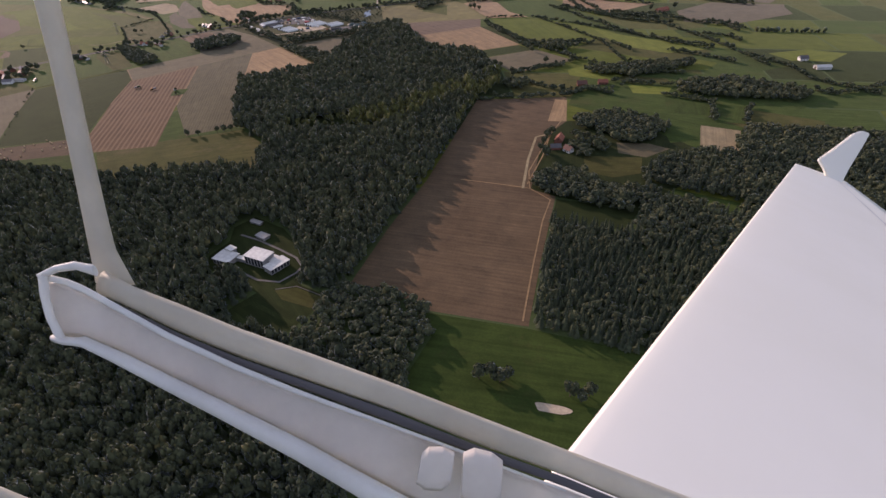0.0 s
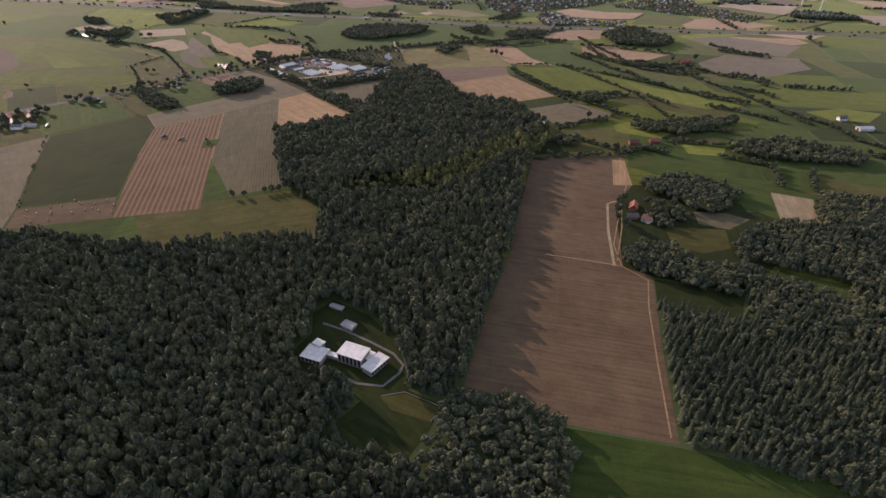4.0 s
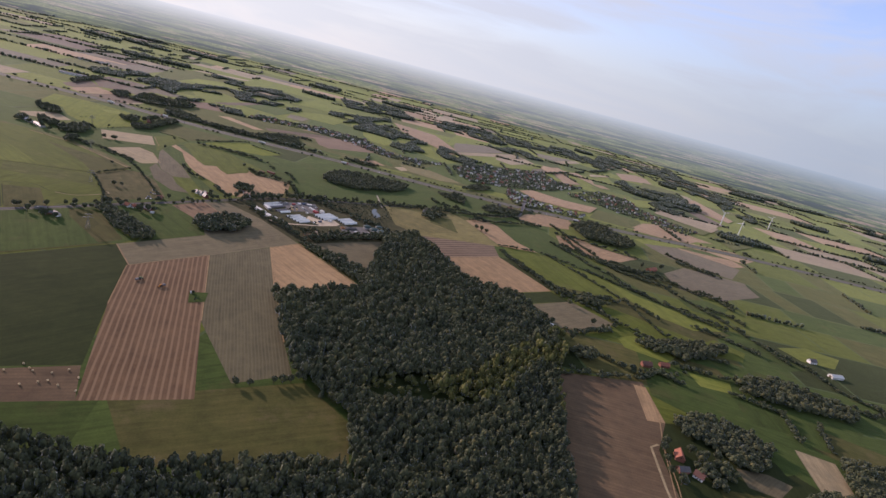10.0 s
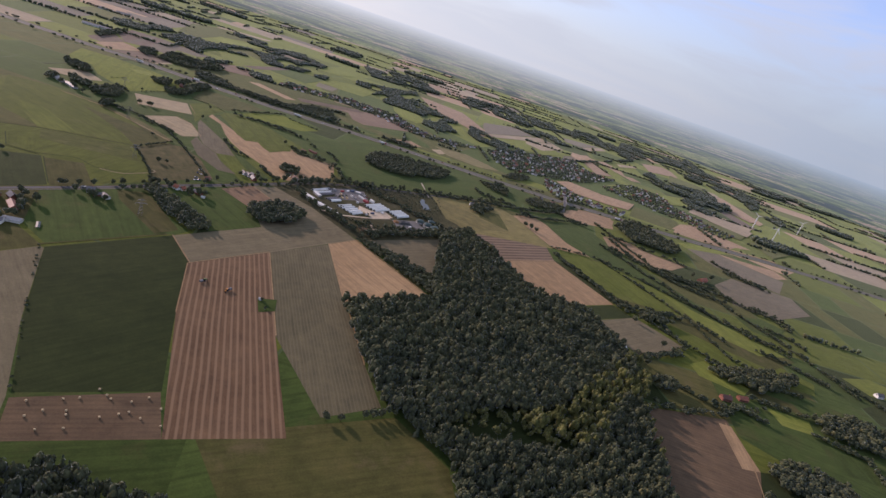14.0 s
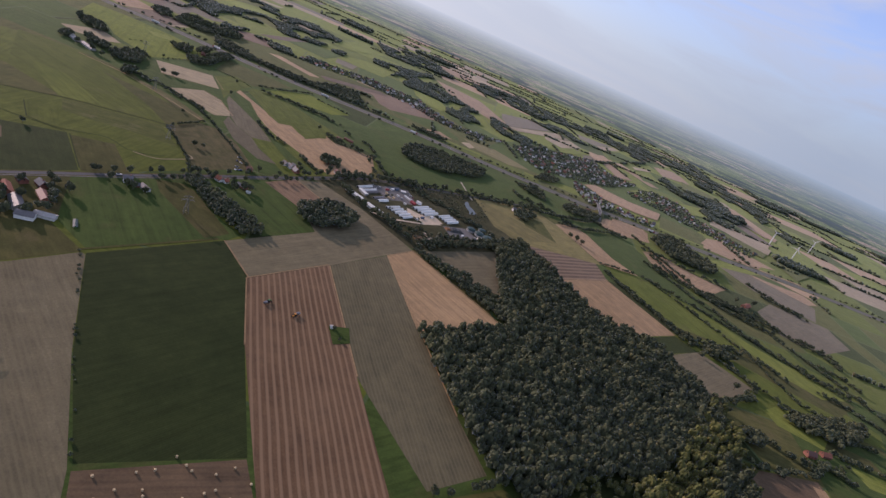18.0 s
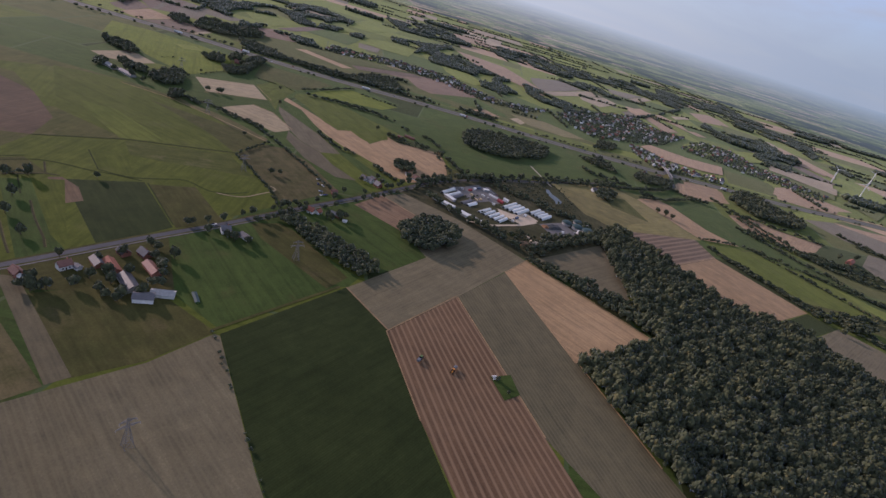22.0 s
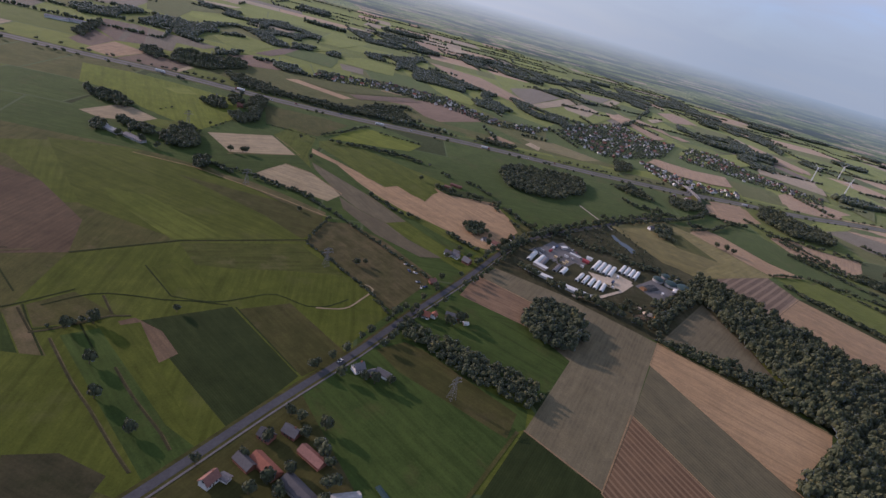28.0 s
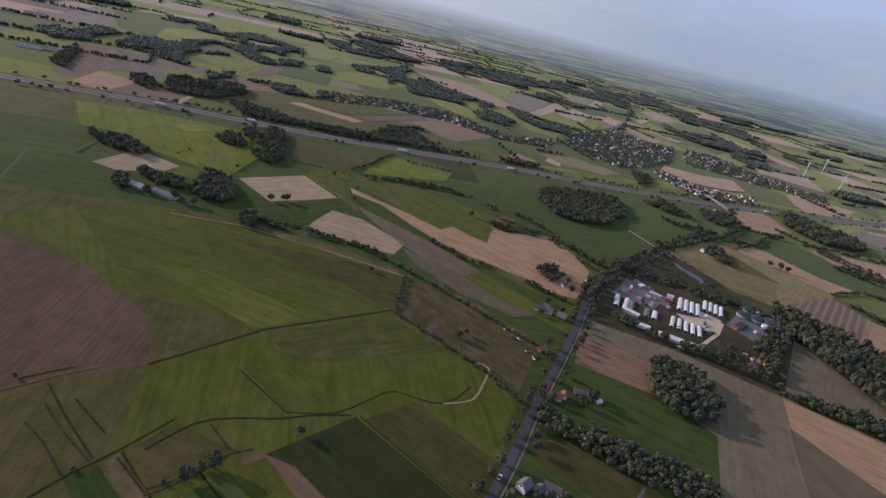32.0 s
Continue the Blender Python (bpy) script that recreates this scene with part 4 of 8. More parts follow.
def curve_through(line, step=12):
    """Points of a smooth line through the given ones."""
    p = [line[0]] + list(line) + [line[-1]]
    out = []
    for i in range(1, len(p) - 2):
        a, b, c, d = p[i - 1], p[i], p[i + 1], p[i + 2]
        m = max(1, int(math.hypot(c[0] - b[0], c[1] - b[1]) / step))
        for k in range(m):
            t = k / m
            out.append(tuple(0.5 * (2 * b[j] + (c[j] - a[j]) * t + (2 * a[j] - 5 * b[j] + 4 * c[j] - d[j]) * t * t + (3 * b[j] - a[j] - 3 * c[j] + d[j]) * t ** 3) for j in (0, 1)))
    out.append(line[-1])
    return out


def offset(line, d):
    out = []
    n = len(line)
    for i, (x, y) in enumerate(line):
        x0, y0 = line[max(0, i - 1)]
        x1, y1 = line[min(n - 1, i + 1)]
        s = math.hypot(x1 - x0, y1 - y0)
        out.append((x - (y1 - y0) / s * d, y + (x1 - x0) / s * d))
    return out


ROAD = curve_through([(-560, 370), (-500, 452), (-451, 524), (-402, 592), (-367, 646), (-302, 740), (-260, 806), (-222, 858), (-169, 908), (-110, 955), (-51, 998), (30, 1062), (100, 1097), (165, 1138), (212, 1185), (230, 1208)])
MOTORWAY = curve_through([(-1400, 1286), (-930, 1286), (-789, 1291), (-621, 1278), (-457, 1276), (-301, 1287), (-191, 1290), (9, 1285), (160, 1293), (240, 1299), (355, 1317), (485, 1328), (600, 1348), (693, 1372), (900, 1405), (1400, 1440), (2200, 1490)], 30)
ribbon("verge", ROAD, 10, 0.26, FIELD["olive"], "rough grass verge along the country road", "verge")
ribbon("road", ROAD, 5.4, 0.30, ASPHALT, "straight two-lane asphalt country road")
ribbon("cycle_path", offset(ROAD, -5.0), 1.3, 0.29, ASPHALT_PALE, "narrow paved path beside the road", "path")
ribbon("verge", MOTORWAY, 40, 0.265, FIELD["olive"], "grass strips beside the motorway", "verge")
for side in (-7.5, 7.5):
    ribbon("motorway", offset(MOTORWAY, side), 11.0, 0.32, ASPHALT_PALE, "grey asphalt motorway carriageway", "motorway")
ribbon("track", [(-54, 976), (-80, 1058)], 3.0, 0.275, GRAVEL, "pale gravel farm track", "track")
ribbon("track", [(-144, 642), (-88, 516), (-45, 420)], 1.3, 0.275, FIELD["tan"], "narrow farm track between two fields", "track")
ribbon("track", [(-290, 534), (-355, 442)], 2.6, 0.272, FIELD["olive"], "grassy strip between meadow and crop", "track")
ribbon("track", [(318, 412), (309, 405), (306, 350), (307, 292)], 2.4, 0.3, FIELD["pale"], "pale sandy track along the maize field", "track")
ribbon("ditch", curve_through([(-438, 640), (-416, 646), (-403, 665), (-394, 684), (-402, 690)], 4), 1.6, 0.285, FIELD["pale"], "winding pale ditch in the meadow", "ditch")
ribbon("ditch", [(-463, 755), (-564, 707), (-628, 657)], 1.6, 0.283, FIELD["crop"], "overgrown ditch between meadows", "ditch")
for line, words in (([(-118, 681), (-144, 641), (-90, 515)], "pale straw margin of the tan field"), ([(-192, 569), (-244, 491), (-209, 408)], "pale straw margin of the raked field"),
                    ([(-118, 682), (-60, 634), (-3, 586)], "pale headland of the tan field"), ([(-191, 568), (-126, 421)], "pale margin between two fields"),
                    ([(250, 298), (282, 296), (314, 293)], "pale wheel track across the maize field"), ([(331, 524), (337, 475), (323, 413), (309, 326), (313, 293), (332, 276), (328, 241), (326, 180), (325, 120)], "sunlit headland of the maize field"), ([(323, 413), (319, 360), (310, 300)], "second headland line of the maize field"),
                    ([(-285, 536), (-243, 493)], "pale headland of the grey field"), ([(-290, 750), (-236, 712), (-252, 667)], "pale line beside the bare soil"), ([(80, 782), (174, 860)], "dark line between brown and tan fields"),
                    ([(-390, 949), (-374, 965), (-355, 943), (-336, 930), (-324, 962), (-316, 974), (-321, 989), (-301, 972), (-236, 980), (-223, 933), (-219, 888), (-238, 860)], "pale headland of the stepped field"), ([(-520, 958), (-486, 945), (-441, 893)], "pale margin of the stubble field"),
                    ([(-552, 1062), (-509, 1005), (-590, 950)], "pale margin of the rectangular field"), ([(-676, 888), (-608, 882), (-520, 850), (-447, 818)], "worn grass line along the meadow")):
    ribbon("field_margin", line, 1.1, 0.27, FIELD["tan"], words, "field margin")
for line, words in (([(-541, 622), (-511, 624), (-486, 641), (-471, 649), (-445, 640), (-428, 646), (-414, 661)], "overgrown winding ditch in the damp meadow"), ([(-573, 658), (-541, 622)], "dark drain in the damp meadow"),
                    ([(-674, 633), (-656, 609), (-632, 580)], "fence line through the damp meadow"), ([(-656, 622), (-632, 597)], "short drain in the damp meadow"), ([(-650, 555), (-639, 569), (-622, 586), (-601, 611)], "straight ditch across the damp meadow"), ([(-620, 585), (-604, 564), (-584, 540)], "drain beside the brownish parcel"), ([(-602, 562), (-580, 574), (-566, 588)], "field path with bushes"), ([(-580, 574), (-556, 545)], "drain beside the field path"), ([(-690, 635), (-677, 643), (-666, 649)], "ditch at the edge of the ploughed field"), ([(-495, 622), (-440, 560)], "fence line between parcels"), ([(-610, 587), (-590, 608), (-571, 614), (-544, 616), (-528, 620), (-501, 623)], "long shallow ditch in the damp meadow")):
    ribbon("ditch", curve_through(line, 8), 1.2, 0.28, FIELD["crop"], words, "ditch")
for line, words in (([(-672, 602), (-658, 589), (-641, 568)], "dark drain between damp parcels"), ([(-669, 617), (-652, 597), (-633, 578)], "dark drain between damp parcels"), ([(-621, 581), (-602, 560)], "dark drain between damp parcels"),
                    ([(-602, 558), (-591, 565), (-582, 574), (-568, 587), (-556, 591)], "winding drain with bushes"), ([(-582, 609), (-568, 590)], "short drain between damp parcels"), ([(-589, 556), (-559, 521), (-543, 505), (-519, 479), (-506, 466)], "long dark drain beside single trees"),
                    ([(-544, 539), (-525, 517), (-501, 493), (-493, 483)], "thin drain towards the road")):
    path = curve_through(line, 8)
    ribbon("ditch", path, 1.3, 0.281, FIELD["scrub"], words, "ditch")
    ribbon("bank", offset(path, 1.0), 0.6, 0.282, FIELD["rough"], "pale grassy bank of a drain", "bank")
ribbon("track", [(-694, 625), (-676, 638), (-651, 653)], 2.2, 0.281, FIELD["rough"], "dull track along the ploughed field", "track")


# ---------------------------------------------------------------- trees
def ico(level):
    bm = bmesh.new()
    bmesh.ops.create_icosphere(bm, subdivisions=level, radius=1.0)
    v = np.array([p.co[:] for p in bm.verts])
    f = np.array([[q.index for q in p.verts] for p in bm.faces])
    bm.free()
    return v, f


ICO1 = ico(1)


def crown_broad(rng, clumps=70, wide=1.0, tall=1.0, size=0.24):
    """A round crown of unit width: a dark lumpy core in a shell of tilted leaf clumps."""
    lobes = [(np.array([0, 0, 0.55 * tall]), np.array([0.36, 0.36, 0.36 * tall]))]
    for k in range(4):
        a = 2 * math.pi * (k + rng.rand() * 0.7) / 4
        r = 0.24 * wide * (0.7 + 0.5 * rng.rand())
        lobes.append((np.array([r * math.cos(a), r * math.sin(a), (0.42 + 0.3 * rng.rand()) * tall]), np.array([0.26, 0.26, 0.24 * tall]) * (0.8 + 0.45 * rng.rand())))
    vs, fs, n = [], [], 0
    for c, s in lobes:
        v = ICO1[0] * s * 0.84 * (1 + 0.18 * rng.randn(len(ICO1[0]), 1)) + c
        vs.append(v)
        fs.append(ICO1[1] + n)
        n += len(v)
    for k in range(clumps):
        c, s = lobes[rng.randint(len(lobes))]
        d = rng.randn(3)
        d[2] = abs(d[2]) * 1.1 - 0.25
        d /= np.linalg.norm(d)
        p = c + d * s * (0.92 + 0.25 * rng.rand())
        out = d + 0.34 * rng.randn(3)
        out /= np.linalg.norm(out)
        a = np.cross(out, rng.randn(3))
        a /= np.linalg.norm(a)
        b = np.cross(out, a)
        h = size * (0.5 + 0.6 * rng.rand())
        q = np.array([p - a * h * 0.5 - b * h * 0.3, p + a * h * 0.5 - b * h * 0.45, p + a * h * 0.35 + b * h * 0.5, p - a * h * 0.45 + b * h * 0.4])
        q[::2] -= out * h * 0.18
        vs.append(q)
        fs.append(np.array([[0, 1, 2], [0, 2, 3]]) + n)
        n += 4
    return np.concatenate(vs), np.concatenate(fs)


def crown_conifer(rng, whorls=7, arms=9):
    """A slender needle crown of unit height: whorls of drooping boughs round a thin cone."""
    vs, fs, n = [], [], 0
    core = [(0.13 * math.cos(a), 0.13 * math.sin(a), 0.1) for a in np.linspace(0, 2 * math.pi, 6)[:-1]] + [(0, 0, 1.0)]
    vs.append(np.array(core))
    fs.append(np.array([[i, (i + 1) % 5, 5] for i in range(5)]))
    n = 6
    for w in range(whorls):
        z = 0.12 + 0.8 * w / (whorls - 1)
        r = 0.27 * (1 - 0.9 * w / whorls) * (0.85 + 0.3 * rng.rand())
        turn = rng.rand() * 6.28
        for k in range(arms):
            a = turn + 2 * math.pi * (k + 0.4 * rng.rand()) / arms
            rr = r * (0.75 + 0.5 * rng.rand())
            d, e = np.array([math.cos(a), math.sin(a), 0]), np.array([-math.sin(a), math.cos(a), 0])
            top = np.array([0, 0, z + 0.11])
            tip = d * rr + np.array([0, 0, z - 0.06 - 0.05 * rng.rand()])
            half = e * rr * 0.38
            vs.append(np.array([top, d * rr * 0.6 + half + np.array([0, 0, z]), tip, d * rr * 0.6 - half + np.array([0, 0, z])]))
            fs.append(np.array([[0, 1, 2], [0, 2, 3]]) + n)
            n += 4
    return np.concatenate(vs), np.concatenate(fs)


crown_rng = np.random.RandomState(5)
BROAD = [crown_broad(crown_rng, 84, size=0.20) for _ in range(7)]
WOODED = [crown_broad(crown_rng, 46, tall=1.0, size=0.23) for _ in range(8)]
BROAD_FINE = [crown_broad(crown_rng, 150, size=0.2) for _ in range(5)]
BUSH = [crown_broad(crown_rng, 22, tall=0.8, size=0.36) for _ in range(4)]
CONIFER = [crown_conifer(crown_rng, 5, 7) for _ in range(4)]


def low_crown(rng):
    v = ICO1[0] * (1 + 0.22 * rng.randn(len(ICO1[0]), 1)) * np.array([0.5, 0.5, 0.5]) + np.array([0, 0, 0.5])
    return v, ICO1[1]


FAR_TREE = [low_crown(crown_rng) for _ in range(6)]


def plant_many(name, spots, variants, mat, label, category, rng, width=(5, 8), ratio=(1.1, 1.5), z0=0.0):
    """One mesh of many crowns, each turned and sized by chance, on their spots."""
    if not len(spots):
        return None
    vs, fs, n = [], [], 0
    pick = rng.randint(len(variants), size=len(spots))
    for k, (v, f) in enumerate(variants):
        s = spots[pick == k]
        if not len(s):
            continue
        m = len(s)
        a = rng.rand(m) * 6.283
        w = width[0] + (width[1] - width[0]) * rng.rand(m)
        h = w * (ratio[0] + (ratio[1] - ratio[0]) * rng.rand(m))
        ca, sa = np.cos(a)[:, None], np.sin(a)[:, None]
        x = (v[None, :, 0] * ca - v[None, :, 1] * sa) * w[:, None] + s[:, :1]
        y = (v[None, :, 0] * sa + v[None, :, 1] * ca) * w[:, None] + s[:, 1:2]
        z = v[None, :, 2] * h[:, None] + z0
        z = np.broadcast_to(z, x.shape)
        vs.append(np.stack([x, y, z], -1).reshape(-1, 3))
        fs.append((f[None] + (np.arange(m) * len(v))[:, None, None] + n).reshape(-1, 3))
        n += m * len(v)
    me = mesh_from_arrays(name, np.concatenate(vs), np.concatenate(fs), mat)
    return tagged(new(name, me), label, category, kind="stuff")


def scatter(poly, gap, rng):
    xs, ys = [p[0] for p in poly], [p[1] for p in poly]
    gx, gy = np.meshgrid(np.arange(min(xs), max(xs), gap), np.arange(min(ys), max(ys), gap * 0.87))
    gx = gx + (np.arange(gx.shape[0]) % 2)[:, None] * gap / 2
    px = (gx + rng.uniform(-0.32, 0.32, gx.shape) * gap).ravel()
    py = (gy + rng.uniform(-0.32, 0.32, gy.shape) * gap).ravel()
    keep = inside(px, py, poly)
    return np.stack([px[keep], py[keep]], 1)


wood_rng = np.random.RandomState(21)


def wood(poly, label, gap=5.6, width=(5.2, 8.6), needles=0.0, ratio=(1.0, 1.4), without=(), leaf=LEAF):
    spots = scatter(poly, gap, wood_rng)
    for hole in without:
        spots = spots[~inside(spots[:, 0], spots[:, 1], hole)]
    conifers = wood_rng.rand(len(spots)) < needles
    if (~conifers).any():
        plant_many("woodland", spots[~conifers], WOODED, leaf, label, "woodland", wood_rng, width, ratio)
    if conifers.any():
        plant_many("conifers", spots[conifers], CONIFER, NEEDLE, "dark conifers in " + label, "woodland", wood_rng, (8, 12), (1.0, 1.25))


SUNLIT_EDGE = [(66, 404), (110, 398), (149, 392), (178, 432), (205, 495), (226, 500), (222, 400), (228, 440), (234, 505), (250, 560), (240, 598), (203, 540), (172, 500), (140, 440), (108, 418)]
SCHOOL_GLADE = [(88, 184), (97, 202), (128, 190), (155, 166), (164, 148), (172, 126), (195, 119), (191, 100), (182, 76), (150, 78), (136, 92), (146, 112), (124, 124), (96, 130), (90, 145), (95, 164)]
wood([(-91, 512), (-13, 567), (-1, 583), (-10, 650), (-14, 790), (26, 850), (75, 775), (116, 702), (165, 686), (210, 678), (225, 632), (243, 560), (183, 500), (125, 436), (59, 405), (-15, 366), (-50, 428)], "dense dark deciduous wood", width=(4.5, 10.5), gap=5.3, ratio=(1.45, 2.0))
wood([(-15, 366), (59, 405), (28, 364), (87, 372), (143, 390), (175, 436), (205, 500), (228, 505), (219, 290), (209, 211), (203, 136), (196, 126), (186, 112), (186, 70), (270, 60), (262, 0), (250, -80), (60, -140), (-60, -60), (-140, 120), (-230, 150), (-190, 235), (-80, 230), (52, 284), (40, 330), (-7, 366)], "mixed wood around the white buildings", needles=0.22, gap=5.3, width=(5, 8.5), ratio=(1.7, 2.4), without=[SCHOOL_GLADE])
wood([(20, 372), (87, 384), (143, 394), (175, 440), (198, 498), (125, 436), (59, 405)], "scattered trees in the clearing", gap=12, width=(5, 9), leaf=LEAF_SUNLIT)
wood(SUNLIT_EDGE, "yellowish sunlit trees at the edge of the wood", gap=8, width=(5, 9.5), ratio=(1.8, 2.5), leaf=LEAF_SUNLIT)
wood([(190, 78), (196, 128), (238, 131), (264, 116), (272, 96), (262, 56), (205, 50)], "small wood beside the meadow", gap=6.2)
wood([(334, 243), (393, 238), (455, 227), (600, 250), (600, 90), (460, 98), (394, 104), (331, 118)], "dense conifer plantation", needles=0.8, gap=5.2)
wood([(346, 463), (385, 486), (438, 469), (444, 449), (415, 403), (389, 406), (375, 428), (350, 436)], "dark wood behind the farmstead", gap=5.4, width=(5.5, 9))
wood([(314, 307), (335, 333), (357, 330), (380, 305), (404, 308), (411, 298), (396, 267), (354, 274), (318, 289)], "dark wood below the farmstead", gap=5.4, width=(5.5, 9))
wood([(339, 389), (369, 400), (386, 394), (386, 389), (361, 365), (350, 367)], "leafy trees round the farmyard", gap=7, width=(5, 9))
wood([(404, 272), (412, 344), (436, 378), (465, 400), (521, 449), (588, 461), (640, 380), (600, 250), (455, 228), (394, 240)], "mixed wood and thickets", needles=0.4, width=(5.5, 9), without=[[(414, 324), (489, 303), (481, 279), (422, 301)], [(465, 400), (508, 400), (520, 462), (478, 470)]], gap=5.6)
wood([(-262, 664), (-250, 690), (-230, 717), (-205, 712), (-193, 690), (-200, 660), (-222, 633), (-245, 640)], "dense round copse in the stubble field", gap=6.2, width=(7, 10.5))
wood([(-370, 637), (-329, 621), (-269, 586), (-262, 570), (-278, 556), (-312, 575), (-345, 601), (-372, 622)], "belt of deciduous trees beside the meadow", gap=5.4, width=(4.5, 7.5))
wood([(-200, 1072), (-203, 1130), (-190, 1165), (-160, 1195), (-118, 1204), (-98, 1140), (-100, 1075), (-125, 1056), (-165, 1054)], "dark wood in the green field", gap=6.0, width=(6, 9.5), ratio=(1.0, 1.3))
wood([(-112, 1085), (-108, 1205), (-75, 1215), (-36, 1205), (-38, 1150), (-64, 1106)], "second dark wood in the green field", gap=6.0, width=(6, 9.5), ratio=(1.0, 1.3))
wood([(351, 1222), (425, 1324), (502, 1195), (461, 1137), (369, 1149)], "dark wood beside the motorway", gap=8, width=(8, 13))
wood([(-832, 1477), (-703, 1517), (-700, 1461), (-810, 1412)], "dark belt of trees beyond the motorway", gap=8, width=(8, 13))
wood([(-291, 850), (-290, 868), (-281, 880), (-266, 884), (-262, 864), (-276, 850)], "dark clump of trees in the stepped stubble field", gap=5, width=(5, 8))
wood([(49, 1185), (98, 1168), (100, 1223), (78, 1254)], "clump of trees in the green field", gap=7, width=(5, 9))
wood([(-250, 200), (-170, 240), (-120, 190), (-140, 120), (-230, 110), (-290, 150)], "dark wood below the meadow", gap=6)
for poly in ([(-118, 684), (-60, 668), (-12, 645), (2, 606), (-1, 585), (-60, 634), (-118, 680)], [(-14, 790), (-35, 800), (0, 840), (30, 870), (30, 848)]):
    wood(poly, "belt of trees along the field edge", gap=6, width=(5, 8))


def along(line, gap, rng, jitter=1.0, miss=0.0):
    out = []
    for (x0, y0), (x1, y1) in zip(line, line[1:]):
        d = math.hypot(x1 - x0, y1 - y0)
        m = max(1, int(d / gap))
        for k in range(m):
            if rng.rand() >= miss:
                t = (k + rng.rand() * 0.6) / m
                out.append((x0 + (x1 - x0) * t + rng.uniform(-jitter, jitter), y0 + (y1 - y0) * t + rng.uniform(-jitter, jitter)))
    return np.array(out).reshape(-1, 2)


def hedge(line, label="leafy field hedge with bushes", gap=3.0, width=(2.5, 5.5), miss=0.1, jitter=1.2):
    plant_many("hedge", along(line, gap, wood_rng, jitter, miss), BUSH, HEDGE, label, "hedge", wood_rng, width, (0.7, 1.3))


hedge([(-611, 903), (-536, 894), (-489, 868), (-445, 831), (-379, 762), (-340, 720)], "hedge of bushes and small trees along the pasture")
hedge([(-447, 819), (-463, 750), (-430, 715), (-402, 684), (-377, 644)], "thick hedge around the rough pasture", width=(2.5, 4.5))
hedge([(-318, 985), (-225, 966), (-205, 925), (-187, 895)], "line of bushes at the green field", miss=0.3)
hedge([(-119, 684), (-60, 660), (-5, 600)], "hedge along the tan field", width=(3, 6))
hedge([(-187, 900), (-130, 945), (-60, 998), (20, 1060), (110, 1115)], "trees and bushes along the road", width=(4, 8), jitter=6)
hedge([(176, 925), (256, 946), (345, 897), (505, 800)], "hedge between tan field and pasture", miss=0.2, width=(3, 7))
hedge([(190, 875), (273, 757), (342, 695), (405, 655)], "hedge with trees across the pasture", width=(3, 7))
hedge([(264, 942), (327, 864), (379, 790), (407, 695), (446, 677)], "hedge between the pasture strips", width=(3, 7), miss=0.2)
hedge([(268, 753), (320, 775), (368, 782)], "dense bushes in the pasture", width=(5, 9), jitter=4)
hedge([(374, 984), (440, 975), (510, 965), (560, 930)], "tree hedge beside the brick barn", width=(5, 9), jitter=3)
hedge([(300, 1118), (360, 1120), (480, 1088)], "trees beside the tan strip", width=(5, 9), jitter=3, miss=0.3)
hedge([(115, 1052), (167, 1080), (255, 1150)], "trees behind the small tan field", width=(4, 8), miss=0.3)
hedge([(300, 1190), (382, 1000), (425, 1008), (545, 825), (600, 700)], "hedge with trees beyond the pasture", width=(4, 8))
hedge([(228, 505), (335, 533), (345, 560), (400, 578)], "trees behind the maize field", width=(4, 8), jitter=5)
hedge([(262, 612), (300, 640), (345, 690)], "bushes below the grey field", width=(4, 7), jitter=4)
hedge([(-355, 442), (-290, 345), (-240, 276)], "low hedge beside the crop field", miss=0.8, width=(1.5, 3))


def tree_row(line, label, gap=6.0, width=(7, 11), miss=0.1, jitter=1.5):
    plant_many("tree_row", along(line, gap, wood_rng, jitter, miss), BROAD, LEAF, label, "trees", wood_rng, width, (1.0, 1.3))


tree_row([(-236, 776), (-214, 764), (-204, 752)], "dense dark trees along the works fence", gap=4.2, width=(2.0, 3.6), miss=0.65, jitter=2.5)
tree_row([(-196, 742), (-182, 734), (-166, 726)], "dense dark trees along the works fence", gap=4.2, width=(2.0, 3.6), miss=0.65, jitter=2.5)
tree_row([(-151, 720), (-135, 712), (-114, 700)], "dense dark trees along the works fence", gap=4.2, width=(3.2, 5.6), miss=0.4, jitter=2.5)
tree_row([(-111, 709), (-71, 744), (-27, 784), (0, 811)], "dense dark trees along the works fence", gap=4.2, width=(5, 8.5), miss=0.05, jitter=2.5)
hedge([(-191, 821), (-180, 821), (-174, 837)], "bushes between the sheds of the works", width=(2, 4), jitter=3)
hedge([(-170, 789), (-165, 781), (-163, 774)], "bushes between the sheds of the works", width=(2, 4), jitter=3)
hedge([(-129, 785), (-123, 782), (-124, 774)], "bushes between the sheds of the works", width=(2, 4), jitter=3)
hedge([(-155, 743), (-138, 743), (-125, 742)], "bushes between the sheds of the works", width=(2, 4), jitter=3)
tree_row([(-240, 788), (-205, 755), (-170, 736), (-140, 714), (-112, 690)], "row of tall trees beside the long shed")
tree_row([(-258, 806), (-222, 850), (-190, 890), (-150, 922)], "tall roadside trees beside the works", jitter=4, gap=7)
tree_row([(-318, 985), (-280, 985), (-232, 972), (-212, 930), (-196, 905)], "trees at the corner of the green field", miss=0.3, width=(6, 9))
tree_row([(-425, 515), (-405, 480), (-415, 450), (-450, 445), (-480, 425)], "farmyard trees behind the sheds", jitter=6, gap=9, width=(6, 9))
